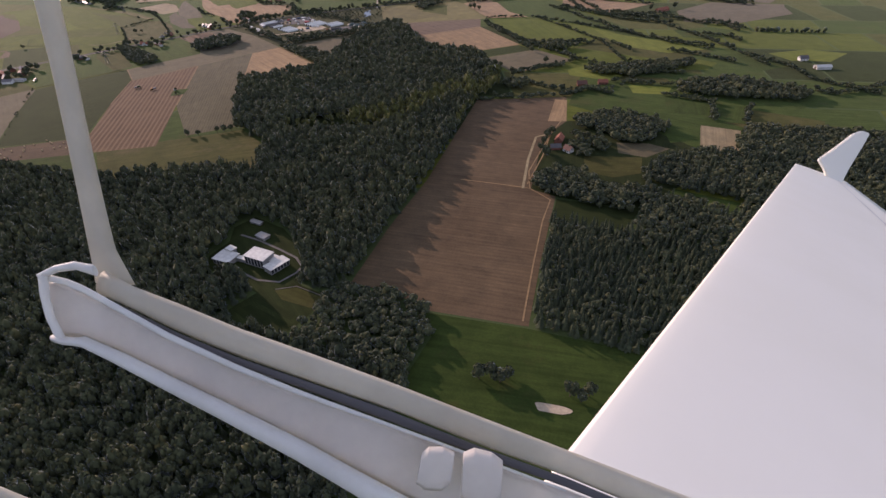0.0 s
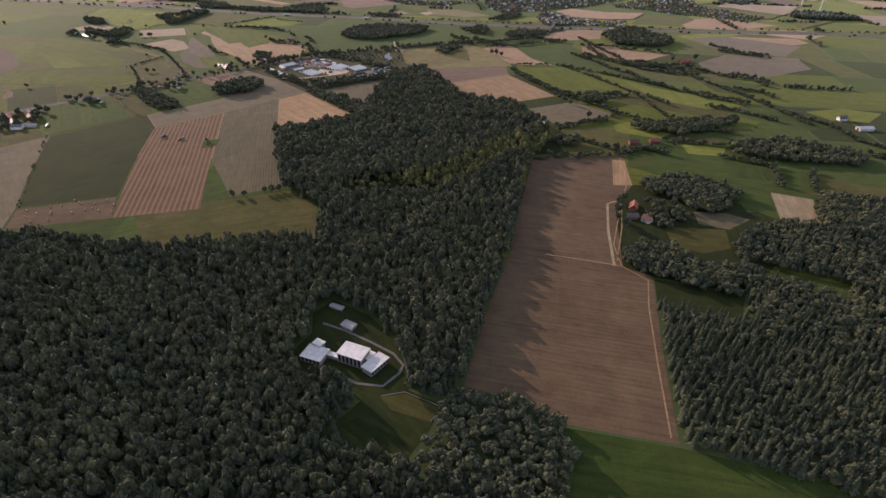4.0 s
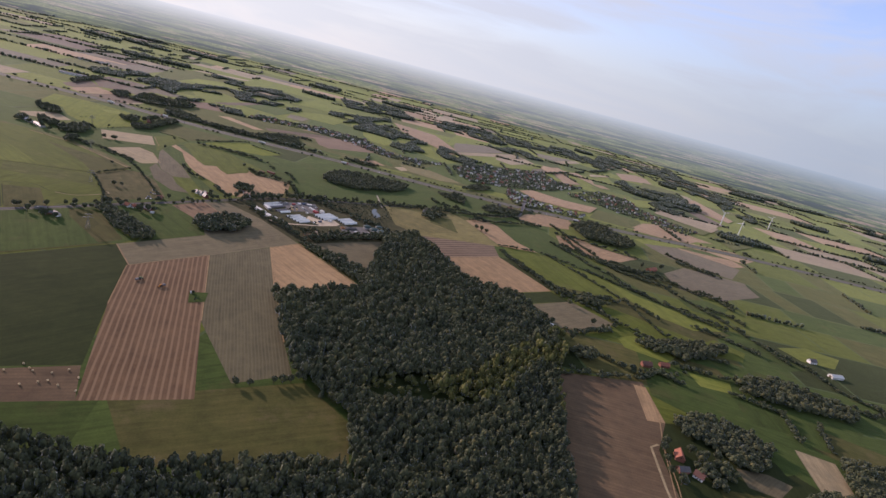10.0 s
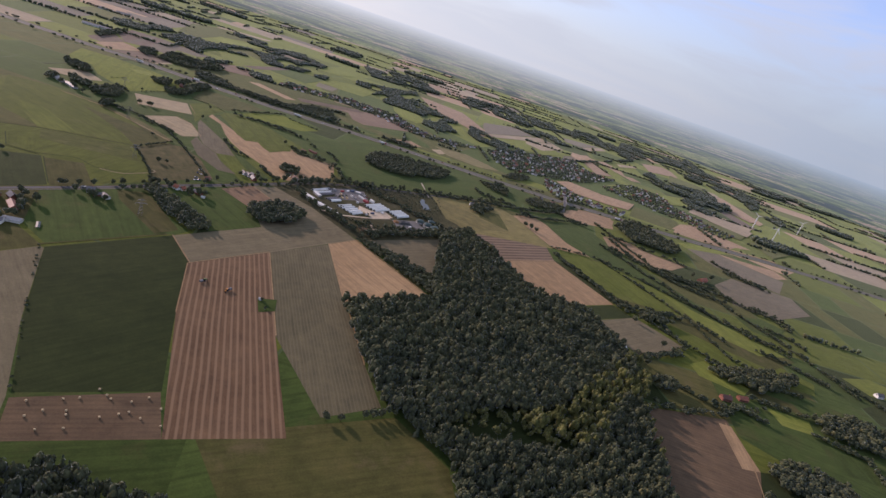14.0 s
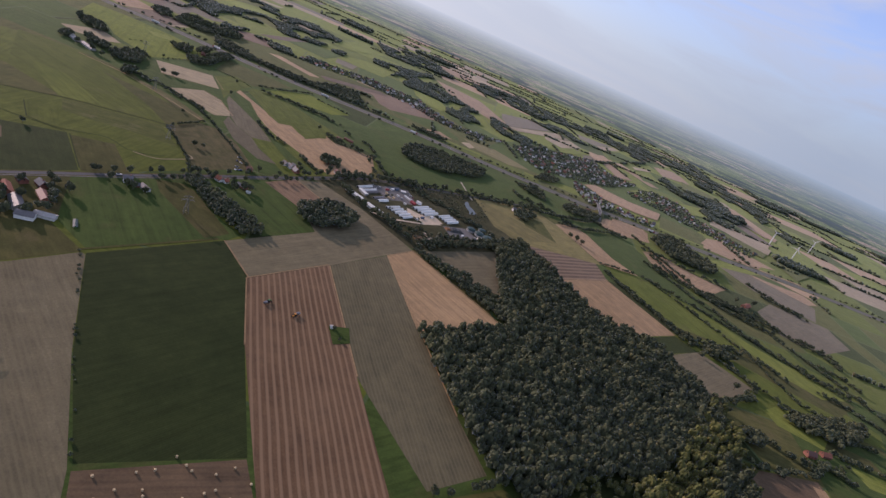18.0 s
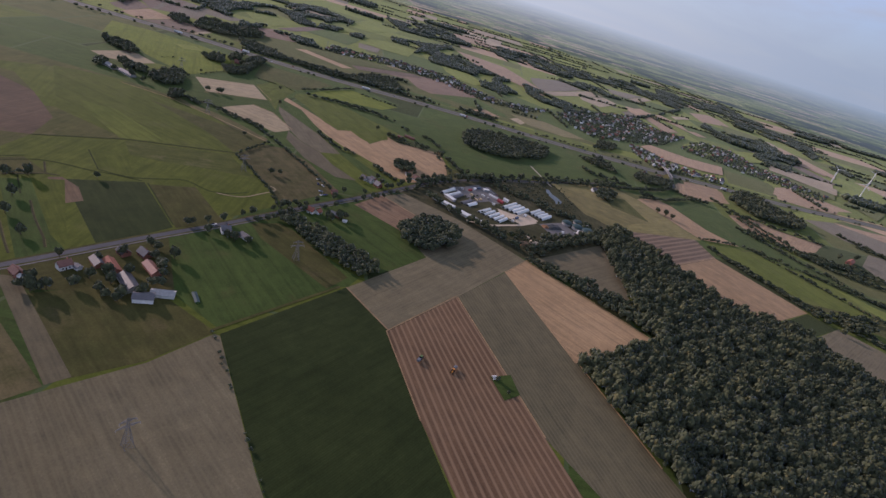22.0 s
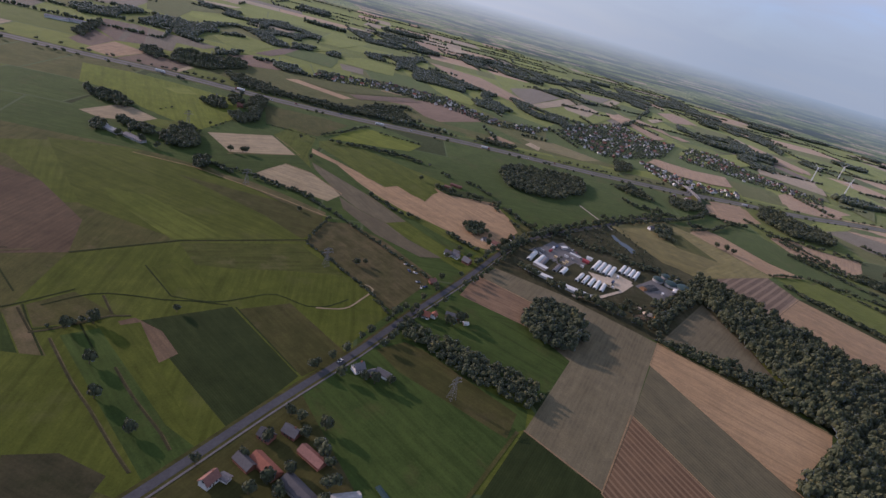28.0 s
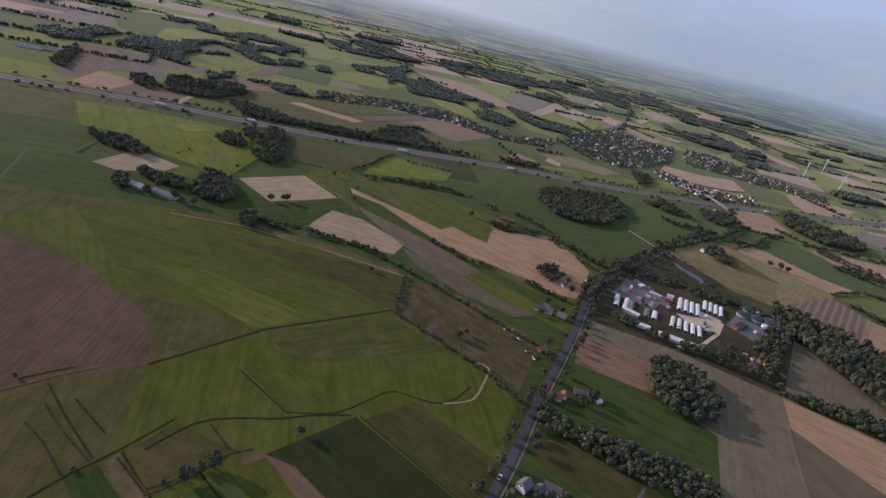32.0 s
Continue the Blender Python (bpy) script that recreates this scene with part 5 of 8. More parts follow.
wood([(-158, 886), (-120, 930), (-75, 980), (-35, 985), (-25, 905), (-20, 862), (-60, 848), (-90, 866), (-135, 868)], "scrub and young trees behind the works", gap=9, width=(1.5, 4.5), ratio=(0.7, 1.1), without=[[(-70, 957), (-46, 957), (-46, 908), (-62, 908)]])
wood([(-140, 735), (-120, 765), (-112, 757), (-100, 745), (-96, 720), (-110, 700)], "scrub between the heaps", gap=7, width=(2.5, 5))
wood([(-92, 762), (-72, 768), (-38, 800), (-12, 800), (-10, 788), (-60, 752), (-100, 700), (-108, 704)], "bushes round the silage slab", gap=7, width=(4, 8))
hedge([(-160, 905), (-120, 890), (-60, 860), (-10, 830)], "bushes behind the works", width=(4, 8), jitter=8, gap=2.5)

road_spots = np.concatenate([along(offset(ROAD, 6.5), 7, wood_rng, 1.5, 0.25), along(offset(ROAD, -9), 7, wood_rng, 1.5, 0.25)])
road_spots = road_spots[(road_spots[:, 1] > 560) & (road_spots[:, 1] < 1000)]
plant_many("roadside_trees", road_spots, BROAD, LEAF, "leafy trees lining the country road", "trees", wood_rng, (4, 8), (1.1, 1.5))
motor_spots = np.concatenate([along(offset(MOTORWAY, 24), 8, wood_rng, 4, 0.45), along(offset(MOTORWAY, -26), 11, wood_rng, 4, 0.65)])
plant_many("motorway_trees", motor_spots, BUSH, HEDGE, "trees and scrub along the motorway", "trees", wood_rng, (5, 9), (0.8, 1.1))

# far hedges and woods
far_spots = []
for line in hedge_lines:
    row = along(line, 5.5, wood_rng, 2.2, 0.12)
    mapped = len(row) and -1150 < row[0][0] < 1150 and row[0][1] < 2600
    if len(row) and (not mapped or wood_rng.rand() < 0.32):
        far_spots.append(row)
far_spots = np.concatenate(far_spots)
far_spots = far_spots[~inside(far_spots[:, 0], far_spots[:, 1], MAPPED)]
mx, my = np.array(MOTORWAY).T
for keep_out in (VILLAGE, EAST_STREET, SOUTH_STREET, HAMLET):
    far_spots = far_spots[~inside(far_spots[:, 0], far_spots[:, 1], keep_out)]
clear_of_motorway = lambda s: s[np.abs(np.interp(s[:, 0], mx, my) - s[:, 1] - 14) > 46]
far_spots = clear_of_motorway(far_spots)
plant_many("far_hedges", far_spots, FAR_TREE, HEDGE, "distant hedges and rows of trees", "hedges", wood_rng, (5, 10), (0.7, 1.1))
far_woods = []
wood_pick = random.Random(4)
for _ in range(48):
    y = wood_pick.uniform(1480, 3300)
    x = wood_pick.uniform(-0.6 * y - 300, 0.95 * y + 300)
    a, b, t = wood_pick.uniform(40, 150), wood_pick.uniform(18, 60), wood_pick.uniform(-0.2, 0.3)
    if math.hypot(x - CENTRE.x, y - CENTRE.y) > RIM - 60:
        continue
    if -1150 < x < 650 and y < 2500:
        continue
    if math.hypot(x - 330, y - 1660) < 420 or (x < 50 and y < 1720):
        continue
    poly = []
    for k in range(12):
        r = wood_pick.uniform(0.75, 1.15)
        cx, cy = a * r * math.cos(k * math.pi / 6), b * r * math.sin(k * math.pi / 6)
        poly.append((x + cx * math.cos(t) - cy * math.sin(t), y + cx * math.sin(t) + cy * math.cos(t)))
    far_woods.append(scatter(poly, 9.5, wood_rng))
plant_many("far_woods", np.concatenate(far_woods), FAR_TREE, NEEDLE, "distant dark woods and copses", "woodland", wood_rng, (10, 15), (0.9, 1.3))


def far_wood(poly, label):
    """A wood beyond the motorway: lower crowns, set closely."""
    spots = clear_of_motorway(scatter(poly, 7.0, wood_rng))
    if poly[0][1] > 1600:
        gaps = np.array([noise.noise(Vector((x * 0.016, y * 0.008, 3.0))) for x, y in spots])
        spots = spots[gaps > -0.12]
    if len(spots) and poly[0][1] < 1600:
        plant_many("woodland", spots, WOODED, LEAF, label, "woodland", wood_rng, (6, 10), (0.75, 1.05))
    elif len(spots):
        plant_many("woodland", spots, FAR_TREE, NEEDLE, label, "woodland", wood_rng, (6, 10), (0.75, 1.05))


far_wood([(-139, 1251), (-76, 1273), (-46, 1314), (-107, 1270)], "trees on the motorway bank")
far_wood([(-1162, 1738), (-1134, 1796), (-1094, 1899), (-1030, 1889), (-989, 1886), (-933, 1932), (-875, 2048), (-815, 2058), (-755, 2080), (-721, 2074), (-698, 1917), (-754, 1899), (-838, 1833), (-837, 1633), (-893, 1663), (-973, 1691), (-1049, 1677), (-1112, 1644)], "long dark wood beyond the motorway")
far_wood([(-1010, 1432), (-1041, 1630), (-1006, 1538), (-977, 1410)], "dark wood at the end of the brown field")
far_wood([(-890, 1449), (-865, 1473), (-822, 1401), (-833, 1373), (-870, 1399)], "copse beside the striped field")
far_wood([(-831, 1451), (-812, 1502), (-748, 1505), (-709, 1530), (-693, 1475), (-740, 1385), (-788, 1383), (-812, 1383)], "broad tree belt between the fields")
far_wood([(-718, 1399), (-682, 1395), (-616, 1369), (-591, 1335), (-606, 1302), (-632, 1286), (-678, 1325)], "tree belt along the motorway")
far_wood([(-796, 1610), (-746, 1655), (-744, 1588), (-774, 1544)], "copse behind the sunlit pasture")
far_wood([(-1100, 2395), (-949, 2369), (-854, 2345), (-772, 2413), (-750, 2264), (-843, 2203), (-926, 2199), (-1062, 2326)], "narrow far belt of trees")
far_wood([(-848, 2316), (-765, 2366), (-642, 2272), (-627, 2115), (-715, 2030), (-791, 2017)], "dark mass of trees far off")
far_wood([(-770, 1907), (-704, 1956), (-632, 2009), (-551, 2000), (-543, 1922), (-638, 1915), (-716, 1848)], "belt of trees behind the hamlet fields")
far_wood([(-714, 1616), (-655, 1628), (-594, 1646), (-530, 1651), (-500, 1642), (-562, 1569), (-631, 1546)], "belt of trees beside the hamlet")
far_wood([(-490, 2165), (-417, 2219), (-288, 2427), (-258, 2241), (-202, 2088), (-121, 2019), (-63, 1950), (-142, 1851), (-229, 1870), (-326, 1877), (-384, 1933), (-382, 2108), (-470, 2069)], "dark wood behind the hamlet")
far_wood([(-631, 1334), (-591, 1335), (-511, 1345), (-469, 1337), (-414, 1433), (-379, 1440), (-347, 1368), (-325, 1359), (-363, 1329), (-448, 1303), (-478, 1294), (-546, 1278), (-613, 1286)], "belt of trees beside the motorway strip")
far_wood([(-597, 2747), (-482, 2782), (-306, 2933), (-243, 2743), (-392, 2489), (-497, 2463)], "far belts of trees among pastures")
far_wood([(-116, 2779), (22, 2842), (188, 2988), (360, 2989), (490, 3028), (685, 3060), (752, 2927), (803, 2767), (716, 2619), (623, 2694), (567, 2831), (375, 2759), (161, 2547), (26, 2591), (-91, 2600)], "long belt of trees beyond the tan fields")
far_wood([(152, 2423), (307, 2544), (386, 2421), (396, 2345), (294, 2293), (177, 2347)], "belt of trees along the stubble fields")
far_wood([(747, 2662), (498, 2213), (365, 2000), (394, 2025), (725, 2583)], "belt of trees across the far fields")
far_wood([(-171, 1776), (-111, 1883), (-57, 1753), (-97, 1685), (-164, 1688)], "dark copse behind the hamlet pasture")
far_wood([(-27, 1987), (27, 1951), (62, 1884), (123, 1851), (171, 1837), (115, 1710), (52, 1689), (6, 1750), (-25, 1817)], "trees behind the village gardens")
far_wood([(119, 1440), (162, 1441), (144, 1376), (85, 1335)], "tall trees along the motorway")
far_wood([(-218, 1331), (-191, 1350), (-128, 1341), (-148, 1309), (-212, 1304)], "row of trees before the village")
far_wood([(755, 2392), (801, 2276), (962, 2333), (996, 2234), (876, 2095), (727, 2075), (686, 2083), (686, 2243)], "belt of trees beyond the village tan strip")
far_wood([(780, 1987), (863, 2044), (804, 1865), (722, 1786), (687, 1821)], "copse beside the long tan field")
far_wood([(364, 1260), (418, 1300), (478, 1268), (506, 1206), (420, 1157), (367, 1186)], "dark wood beside the motorway")
far_wood([(1362, 3719), (1317, 3286), (1331, 2915), (1411, 2705), (1253, 2454), (1116, 2527), (1089, 2784), (1132, 3135)], "belt of trees beyond the far houses")
far_wood([(833, 3319), (982, 3301), (1245, 3375), (1100, 3036), (834, 2858), (747, 3000)], "far dark belt of trees")
far_wood([(797, 1958), (907, 2084), (877, 1918), (788, 1799), (758, 1821)], "copse beside the eastern houses")
far_wood([(1211, 2565), (1331, 2652), (1269, 2409), (1156, 2272)], "hedged trees below the pale strip")
far_wood([(1178, 2196), (1287, 2309), (1252, 2167), (1123, 2000)], "dark copse behind the wind turbines")
far_wood([(843, 2095), (952, 2226), (934, 2009), (852, 1885), (825, 1945)], "trees between the pale strips")
far_wood([(799, 1400), (875, 1448), (881, 1400), (817, 1339)], "trees beside the long motorway field")
hedge([(-475, 1097), (-429, 1104), (-369, 1101), (-324, 1090)], "dense tree hedge between the pastures", width=(5, 8), jitter=4, gap=2.6)
hedge([(-309, 1059), (-289, 1047)], "bushes below the tree hedge", width=(4, 7), jitter=3)
hedge([(-273, 1042), (-255, 1037)], "bushes below the tree hedge", width=(4, 7), jitter=2)
hedge([(-250, 1031), (-238, 1002)], "bushes below the tree hedge", width=(4, 7), jitter=3)
hedge([(-495, 1121), (-464, 1163), (-451, 1195), (-425, 1242)], "hedge round the yellow-green paddock", width=(3, 6))
hedge([(-409, 1212), (-370, 1204), (-337, 1194)], "hedge round the yellow-green paddock", width=(3, 5), miss=0.5)
hedge([(-408, 909), (-388, 890), (-376, 873)], "bushes below the stepped field", width=(4, 7), jitter=2)
hedge([(-367, 868), (-348, 866)], "bushes below the stepped field", width=(4, 7.5), jitter=3)
hedge([(-314, 838), (-297, 820), (-280, 805)], "bushes below the stepped field", width=(4, 7), jitter=2)
hedge([(-238, 959), (-234, 946)], "hedge at the corner of the green field", width=(4, 7))
hedge([(-221, 921), (-213, 900)], "tall bushes behind the cottages", width=(4, 7), jitter=3)
hedge([(-499, 1095), (-529, 1110), (-578, 1111)], "thin hedge along the meadow", width=(1.5, 3), miss=0.3)
hedge([(-716, 1064), (-704, 1093)], "thin hedge across the meadow", width=(1.5, 3), miss=0.3)
hedge([(-674, 1026), (-662, 1019), (-642, 1010)], "row of bushes beside the paddock", width=(4, 7), jitter=2.5)
hedge([(-635, 1038), (-626, 1077), (-619, 1100)], "bushes beside the power pylon", width=(2, 4), miss=0.3)
hedge([(-598, 903), (-582, 894), (-562, 883)], "thick hedge along the dry grass", width=(4, 7.5), jitter=2.5)
hedge([(-541, 885), (-512, 873), (-494, 875), (-469, 861)], "hedge below the pale stubble", width=(3, 6), jitter=1.5)
hedge([(304, 1041), (341, 1010), (375, 982), (407, 956), (450, 939), (500, 932)], "tree row beside the pointed field", width=(5, 8.5), jitter=4, gap=2.6)
hedge([(334, 908), (375, 877), (426, 859), (443, 827), (494, 826), (504, 795), (536, 771)], "hedge through the long pasture", width=(3, 6.5), miss=0.25)
hedge([(593, 1146), (622, 1144)], "bushes beside the grey field", width=(4, 7), jitter=3)
hedge([(636, 1135), (658, 1126)], "bushes beside the grey field", width=(4, 7), jitter=3)
hedge([(568, 932), (592, 936), (611, 906)], "trees at the end of the grey field", width=(5, 9), jitter=4)
wood([(351, 636), (401, 666), (448, 685), (507, 704), (494, 676), (429, 639), (381, 619)], "belt of trees below the pastures")
wood([(-749, 949), (-747, 966), (-735, 958), (-729, 936), (-738, 930)], "trees round the sheds of the farmstead", gap=5)
wood([(-734, 977), (-732, 994), (-714, 981), (-692, 982), (-678, 955), (-690, 952), (-713, 964)], "trees behind the sheds of the farmstead", gap=5)
wood([(-674, 953), (-673, 988), (-662, 1018), (-637, 988), (-625, 951), (-633, 932), (-657, 932)], "large clump of trees beside the farmstead", gap=5)
wood([(-613, 891), (-613, 912), (-598, 907), (-594, 883), (-604, 875)], "clump of trees at the end of the hedge", gap=4.5)
wood([(-686, 1152), (-675, 1192), (-656, 1182), (-642, 1137), (-662, 1138)], "trees of the motorway farm", gap=5)
wood([(-659, 1214), (-647, 1245), (-638, 1213), (-648, 1185)], "trees round the motorway farm", gap=5)
wood([(-638, 1115), (-629, 1131), (-605, 1133), (-629, 1221), (-624, 1267), (-602, 1245), (-598, 1191), (-589, 1115), (-602, 1090), (-621, 1091)], "tall trees beside the motorway farm", gap=5)
wood([(-826, 1096), (-803, 1083), (-778, 1089), (-741, 1052), (-748, 1035), (-780, 1050), (-810, 1067)], "thicket before the motorway meadow", gap=5)
wood([(267, 706), (298, 749), (330, 754), (353, 748), (352, 754), (311, 731), (284, 725)], "dense thicket between the pastures", gap=7, width=(6, 11))
wood([(359, 640), (397, 647), (425, 645), (471, 663), (482, 668), (413, 612), (397, 629)], "dark thicket behind the grey field", gap=7, width=(6, 11))
wood([(256, 555), (276, 575), (289, 560), (272, 537)], "clump of trees in the pasture", gap=7, width=(6, 11))
hedge([(176, 898), (213, 828), (253, 783), (281, 768)], "hedge with trees between pastures", width=(4, 8.5), jitter=2.5)
hedge([(284, 1033), (322, 994), (354, 940), (379, 915), (406, 868), (428, 846), (442, 832)], "hedge with trees between pastures", width=(4, 8.5), jitter=2.5)
hedge([(369, 981), (407, 977), (443, 988), (489, 961)], "hedge with trees between pastures", width=(4, 8.5), jitter=2.5)
hedge([(265, 737), (304, 759), (355, 787)], "hedge of bushes and trees among pastures", width=(4, 8.5), jitter=2.5)
hedge([(313, 758), (333, 701), (338, 684)], "hedge of bushes and trees among pastures", width=(4, 8.5), jitter=2.5)
hedge([(393, 788), (422, 748)], "hedge of bushes and trees among pastures", width=(4, 8.5), jitter=2.5)
hedge([(455, 843), (483, 798), (522, 799), (544, 778)], "hedge of bushes and trees among pastures", width=(4, 8.5), jitter=2.5)
hedge([(551, 954), (582, 945), (591, 908), (599, 886)], "hedge of bushes and trees among pastures", width=(4, 8.5), jitter=2.5)
hedge([(181, 876), (222, 828), (261, 747)], "hedge of bushes and trees among pastures", width=(4, 8.5), jitter=2.5)
hedge([(315, 1101), (344, 1019), (385, 978), (432, 980), (483, 1003), (511, 972)], "hedge of bushes and trees among pastures", width=(4, 8.5), jitter=2.5)
hedge([(571, 1195), (618, 1128), (672, 1131)], "hedge of bushes and trees among pastures", width=(4, 8.5), jitter=2.5)
hedge([(254, 621), (274, 624), (326, 656)], "hedge of bushes and trees among pastures", width=(4, 8.5), jitter=2.5)
wood([(467, 596), (537, 630), (625, 592), (610, 561), (530, 556), (467, 564)], "long wood between the pastures", gap=6.4, width=(6, 10.5))
wood([(524, 467), (652, 469), (628, 391), (558, 389), (507, 380), (503, 415)], "wood beyond the straw field", gap=6.4, width=(6, 10.5))
hedge([(358, 667), (411, 637), (484, 649)], "hedge with tall bushes among the pastures", width=(4, 8.5), jitter=2.5, gap=2.6)
hedge([(391, 598), (464, 595)], "hedge with tall bushes among the pastures", width=(4, 8.5), jitter=2.5, gap=2.6)
hedge([(473, 756), (518, 740), (558, 708)], "hedge with tall bushes among the pastures", width=(4, 8.5), jitter=2.5, gap=2.6)
hedge([(583, 759), (627, 699), (641, 648), (672, 625), (700, 600)], "hedge with tall bushes among the pastures", width=(4, 8.5), jitter=2.5, gap=2.6)
hedge([(628, 603), (650, 595), (720, 640)], "hedge with tall bushes among the pastures", width=(4, 8.5), jitter=2.5, gap=2.6)
hedge([(450, 559), (502, 541)], "hedge with tall bushes among the pastures", width=(4, 8.5), jitter=2.5, gap=2.6)
hedge([(501, 541), (494, 482)], "hedge with tall bushes among the pastures", width=(4, 8.5), jitter=2.5, gap=2.6)
hedge([(541, 534), (527, 477)], "hedge with tall bushes among the pastures", width=(4, 8.5), jitter=2.5, gap=2.6)
hedge([(336, 535), (360, 564), (390, 549)], "hedge with tall bushes among the pastures", width=(4, 8.5), jitter=2.5, gap=2.6)
hedge([(253, 563), (280, 579), (318, 557), (339, 546)], "hedge with tall bushes among the pastures", width=(4, 8.5), jitter=2.5, gap=2.6)
hedge([(523, 864), (577, 855), (587, 822)], "hedge with tall bushes among the pastures", width=(4, 8.5), jitter=2.5, gap=2.6)
far_wood([(153, 1224), (270, 1315), (222, 1204), (159, 1154), (134, 1173)], "trees round the motorway farm houses")
far_wood([(30, 1029), (70, 1040), (47, 979), (19, 975)], "copse beside the tree-lined road")
far_wood([(58, 1288), (103, 1307), (125, 1271), (95, 1214), (43, 1201), (33, 1219)], "trees on the motorway bank")
hedge([(-46, 1009), (0, 1028), (53, 1059), (112, 1093), (183, 1145)], "row of trees and bushes along the far pastures", width=(5, 9.5), jitter=3)
hedge([(183, 1145), (215, 1192)], "row of trees and bushes along the far pastures", width=(5, 9.5), jitter=3)
hedge([(25, 1142), (46, 1114), (81, 1120), (109, 1109)], "row of trees and bushes along the far pastures", width=(5, 9.5), jitter=3)
hedge([(574, 1141), (621, 1122), (665, 1103)], "row of trees and bushes along the far pastures", width=(5, 9.5), jitter=3)
hedge([(208, 1180), (240, 1143), (272, 1141)], "row of trees and bushes along the far pastures", width=(5, 9.5), jitter=3)
hedge([(120, 1079), (154, 1072)], "row of trees and bushes along the far pastures", width=(5, 9.5), jitter=3)
hedge([(-596, 566), (-593, 569)], "scattered bushes along the drains", width=(2.5, 5.5), jitter=1.5, miss=0.3)
hedge([(-588, 574), (-580, 574), (-574, 581)], "scattered bushes along the drains", width=(2.5, 5.5), jitter=1.5, miss=0.3)
hedge([(-638, 570), (-633, 574)], "scattered bushes along the drains", width=(2.5, 5.5), jitter=1.5, miss=0.3)
hedge([(-692, 637), (-684, 640)], "scattered bushes along the drains", width=(2.5, 5.5), jitter=1.5, miss=0.3)


# ---------------------------------------------------------------- single trees
def trunk_mesh(rng, height):
    bm = bmesh.new()
    for k, (r0, r1, a, b) in enumerate([(0.045, 0.028, Vector((0, 0, 0)), Vector((0, 0, 0.42)))] + [(0.022, 0.01, Vector((0, 0, 0.3 + 0.03 * j)), Vector((0.2 * math.cos(j * 2.1), 0.2 * math.sin(j * 2.1), 0.55 + 0.05 * j))) for j in range(4)]):
        d = (b - a).normalized()
        e = d.orthogonal().normalized()
        f = d.cross(e)
        lo = [bm.verts.new(a + (e * math.cos(q) + f * math.sin(q)) * r0) for q in (0, 1.05, 2.09, 3.14, 4.19, 5.24)]
        hi = [bm.verts.new(b + (e * math.cos(q) + f * math.sin(q)) * r1) for q in (0, 1.05, 2.09, 3.14, 4.19, 5.24)]
        for j in range(6):
            bm.faces.new((lo[j], lo[(j + 1) % 6], hi[(j + 1) % 6], hi[j]))
    me = bpy.data.meshes.new("trunk")
    bm.to_mesh(me)
    bm.free()
    me.materials.append(BARK)
    return me


TREE_PROTO = []
for k, (v, f) in enumerate(BROAD_FINE):
    proto = thing("tree", 0, 0, label="broad leafy deciduous tree standing in grass", category="tree", group="field trees")
    crown = new("crown", mesh_from_arrays("crown", v * np.array([1, 1, 1.15]), f, LEAF))
    crown.parent = proto
    trunk = new("trunk", trunk_mesh(crown_rng, 1.0))
    trunk.parent = proto
    TREE_PROTO.append(proto)
tree_rng = random.Random(8)
TREES_SET = [0] * len(TREE_PROTO)


def tree(x, y, w=7.0, label=""):
    k = tree_rng.randrange(len(TREE_PROTO))
    m = pose(x, y, 0, 0, 0, tree_rng.uniform(0, 360)) @ Matrix.Diagonal((w, w, w * tree_rng.uniform(1.0, 1.3), 1))
    if TREES_SET[k] == 0:
        TREES_SET[k] = 1
        ob = TREE_PROTO[k]
        ob.matrix_basis = m
    else:
        ob = copy_thing(TREE_PROTO[k], Matrix.Identity(4))
        ob.matrix_basis = m
    if label:
        ob["label"] = label
    return ob


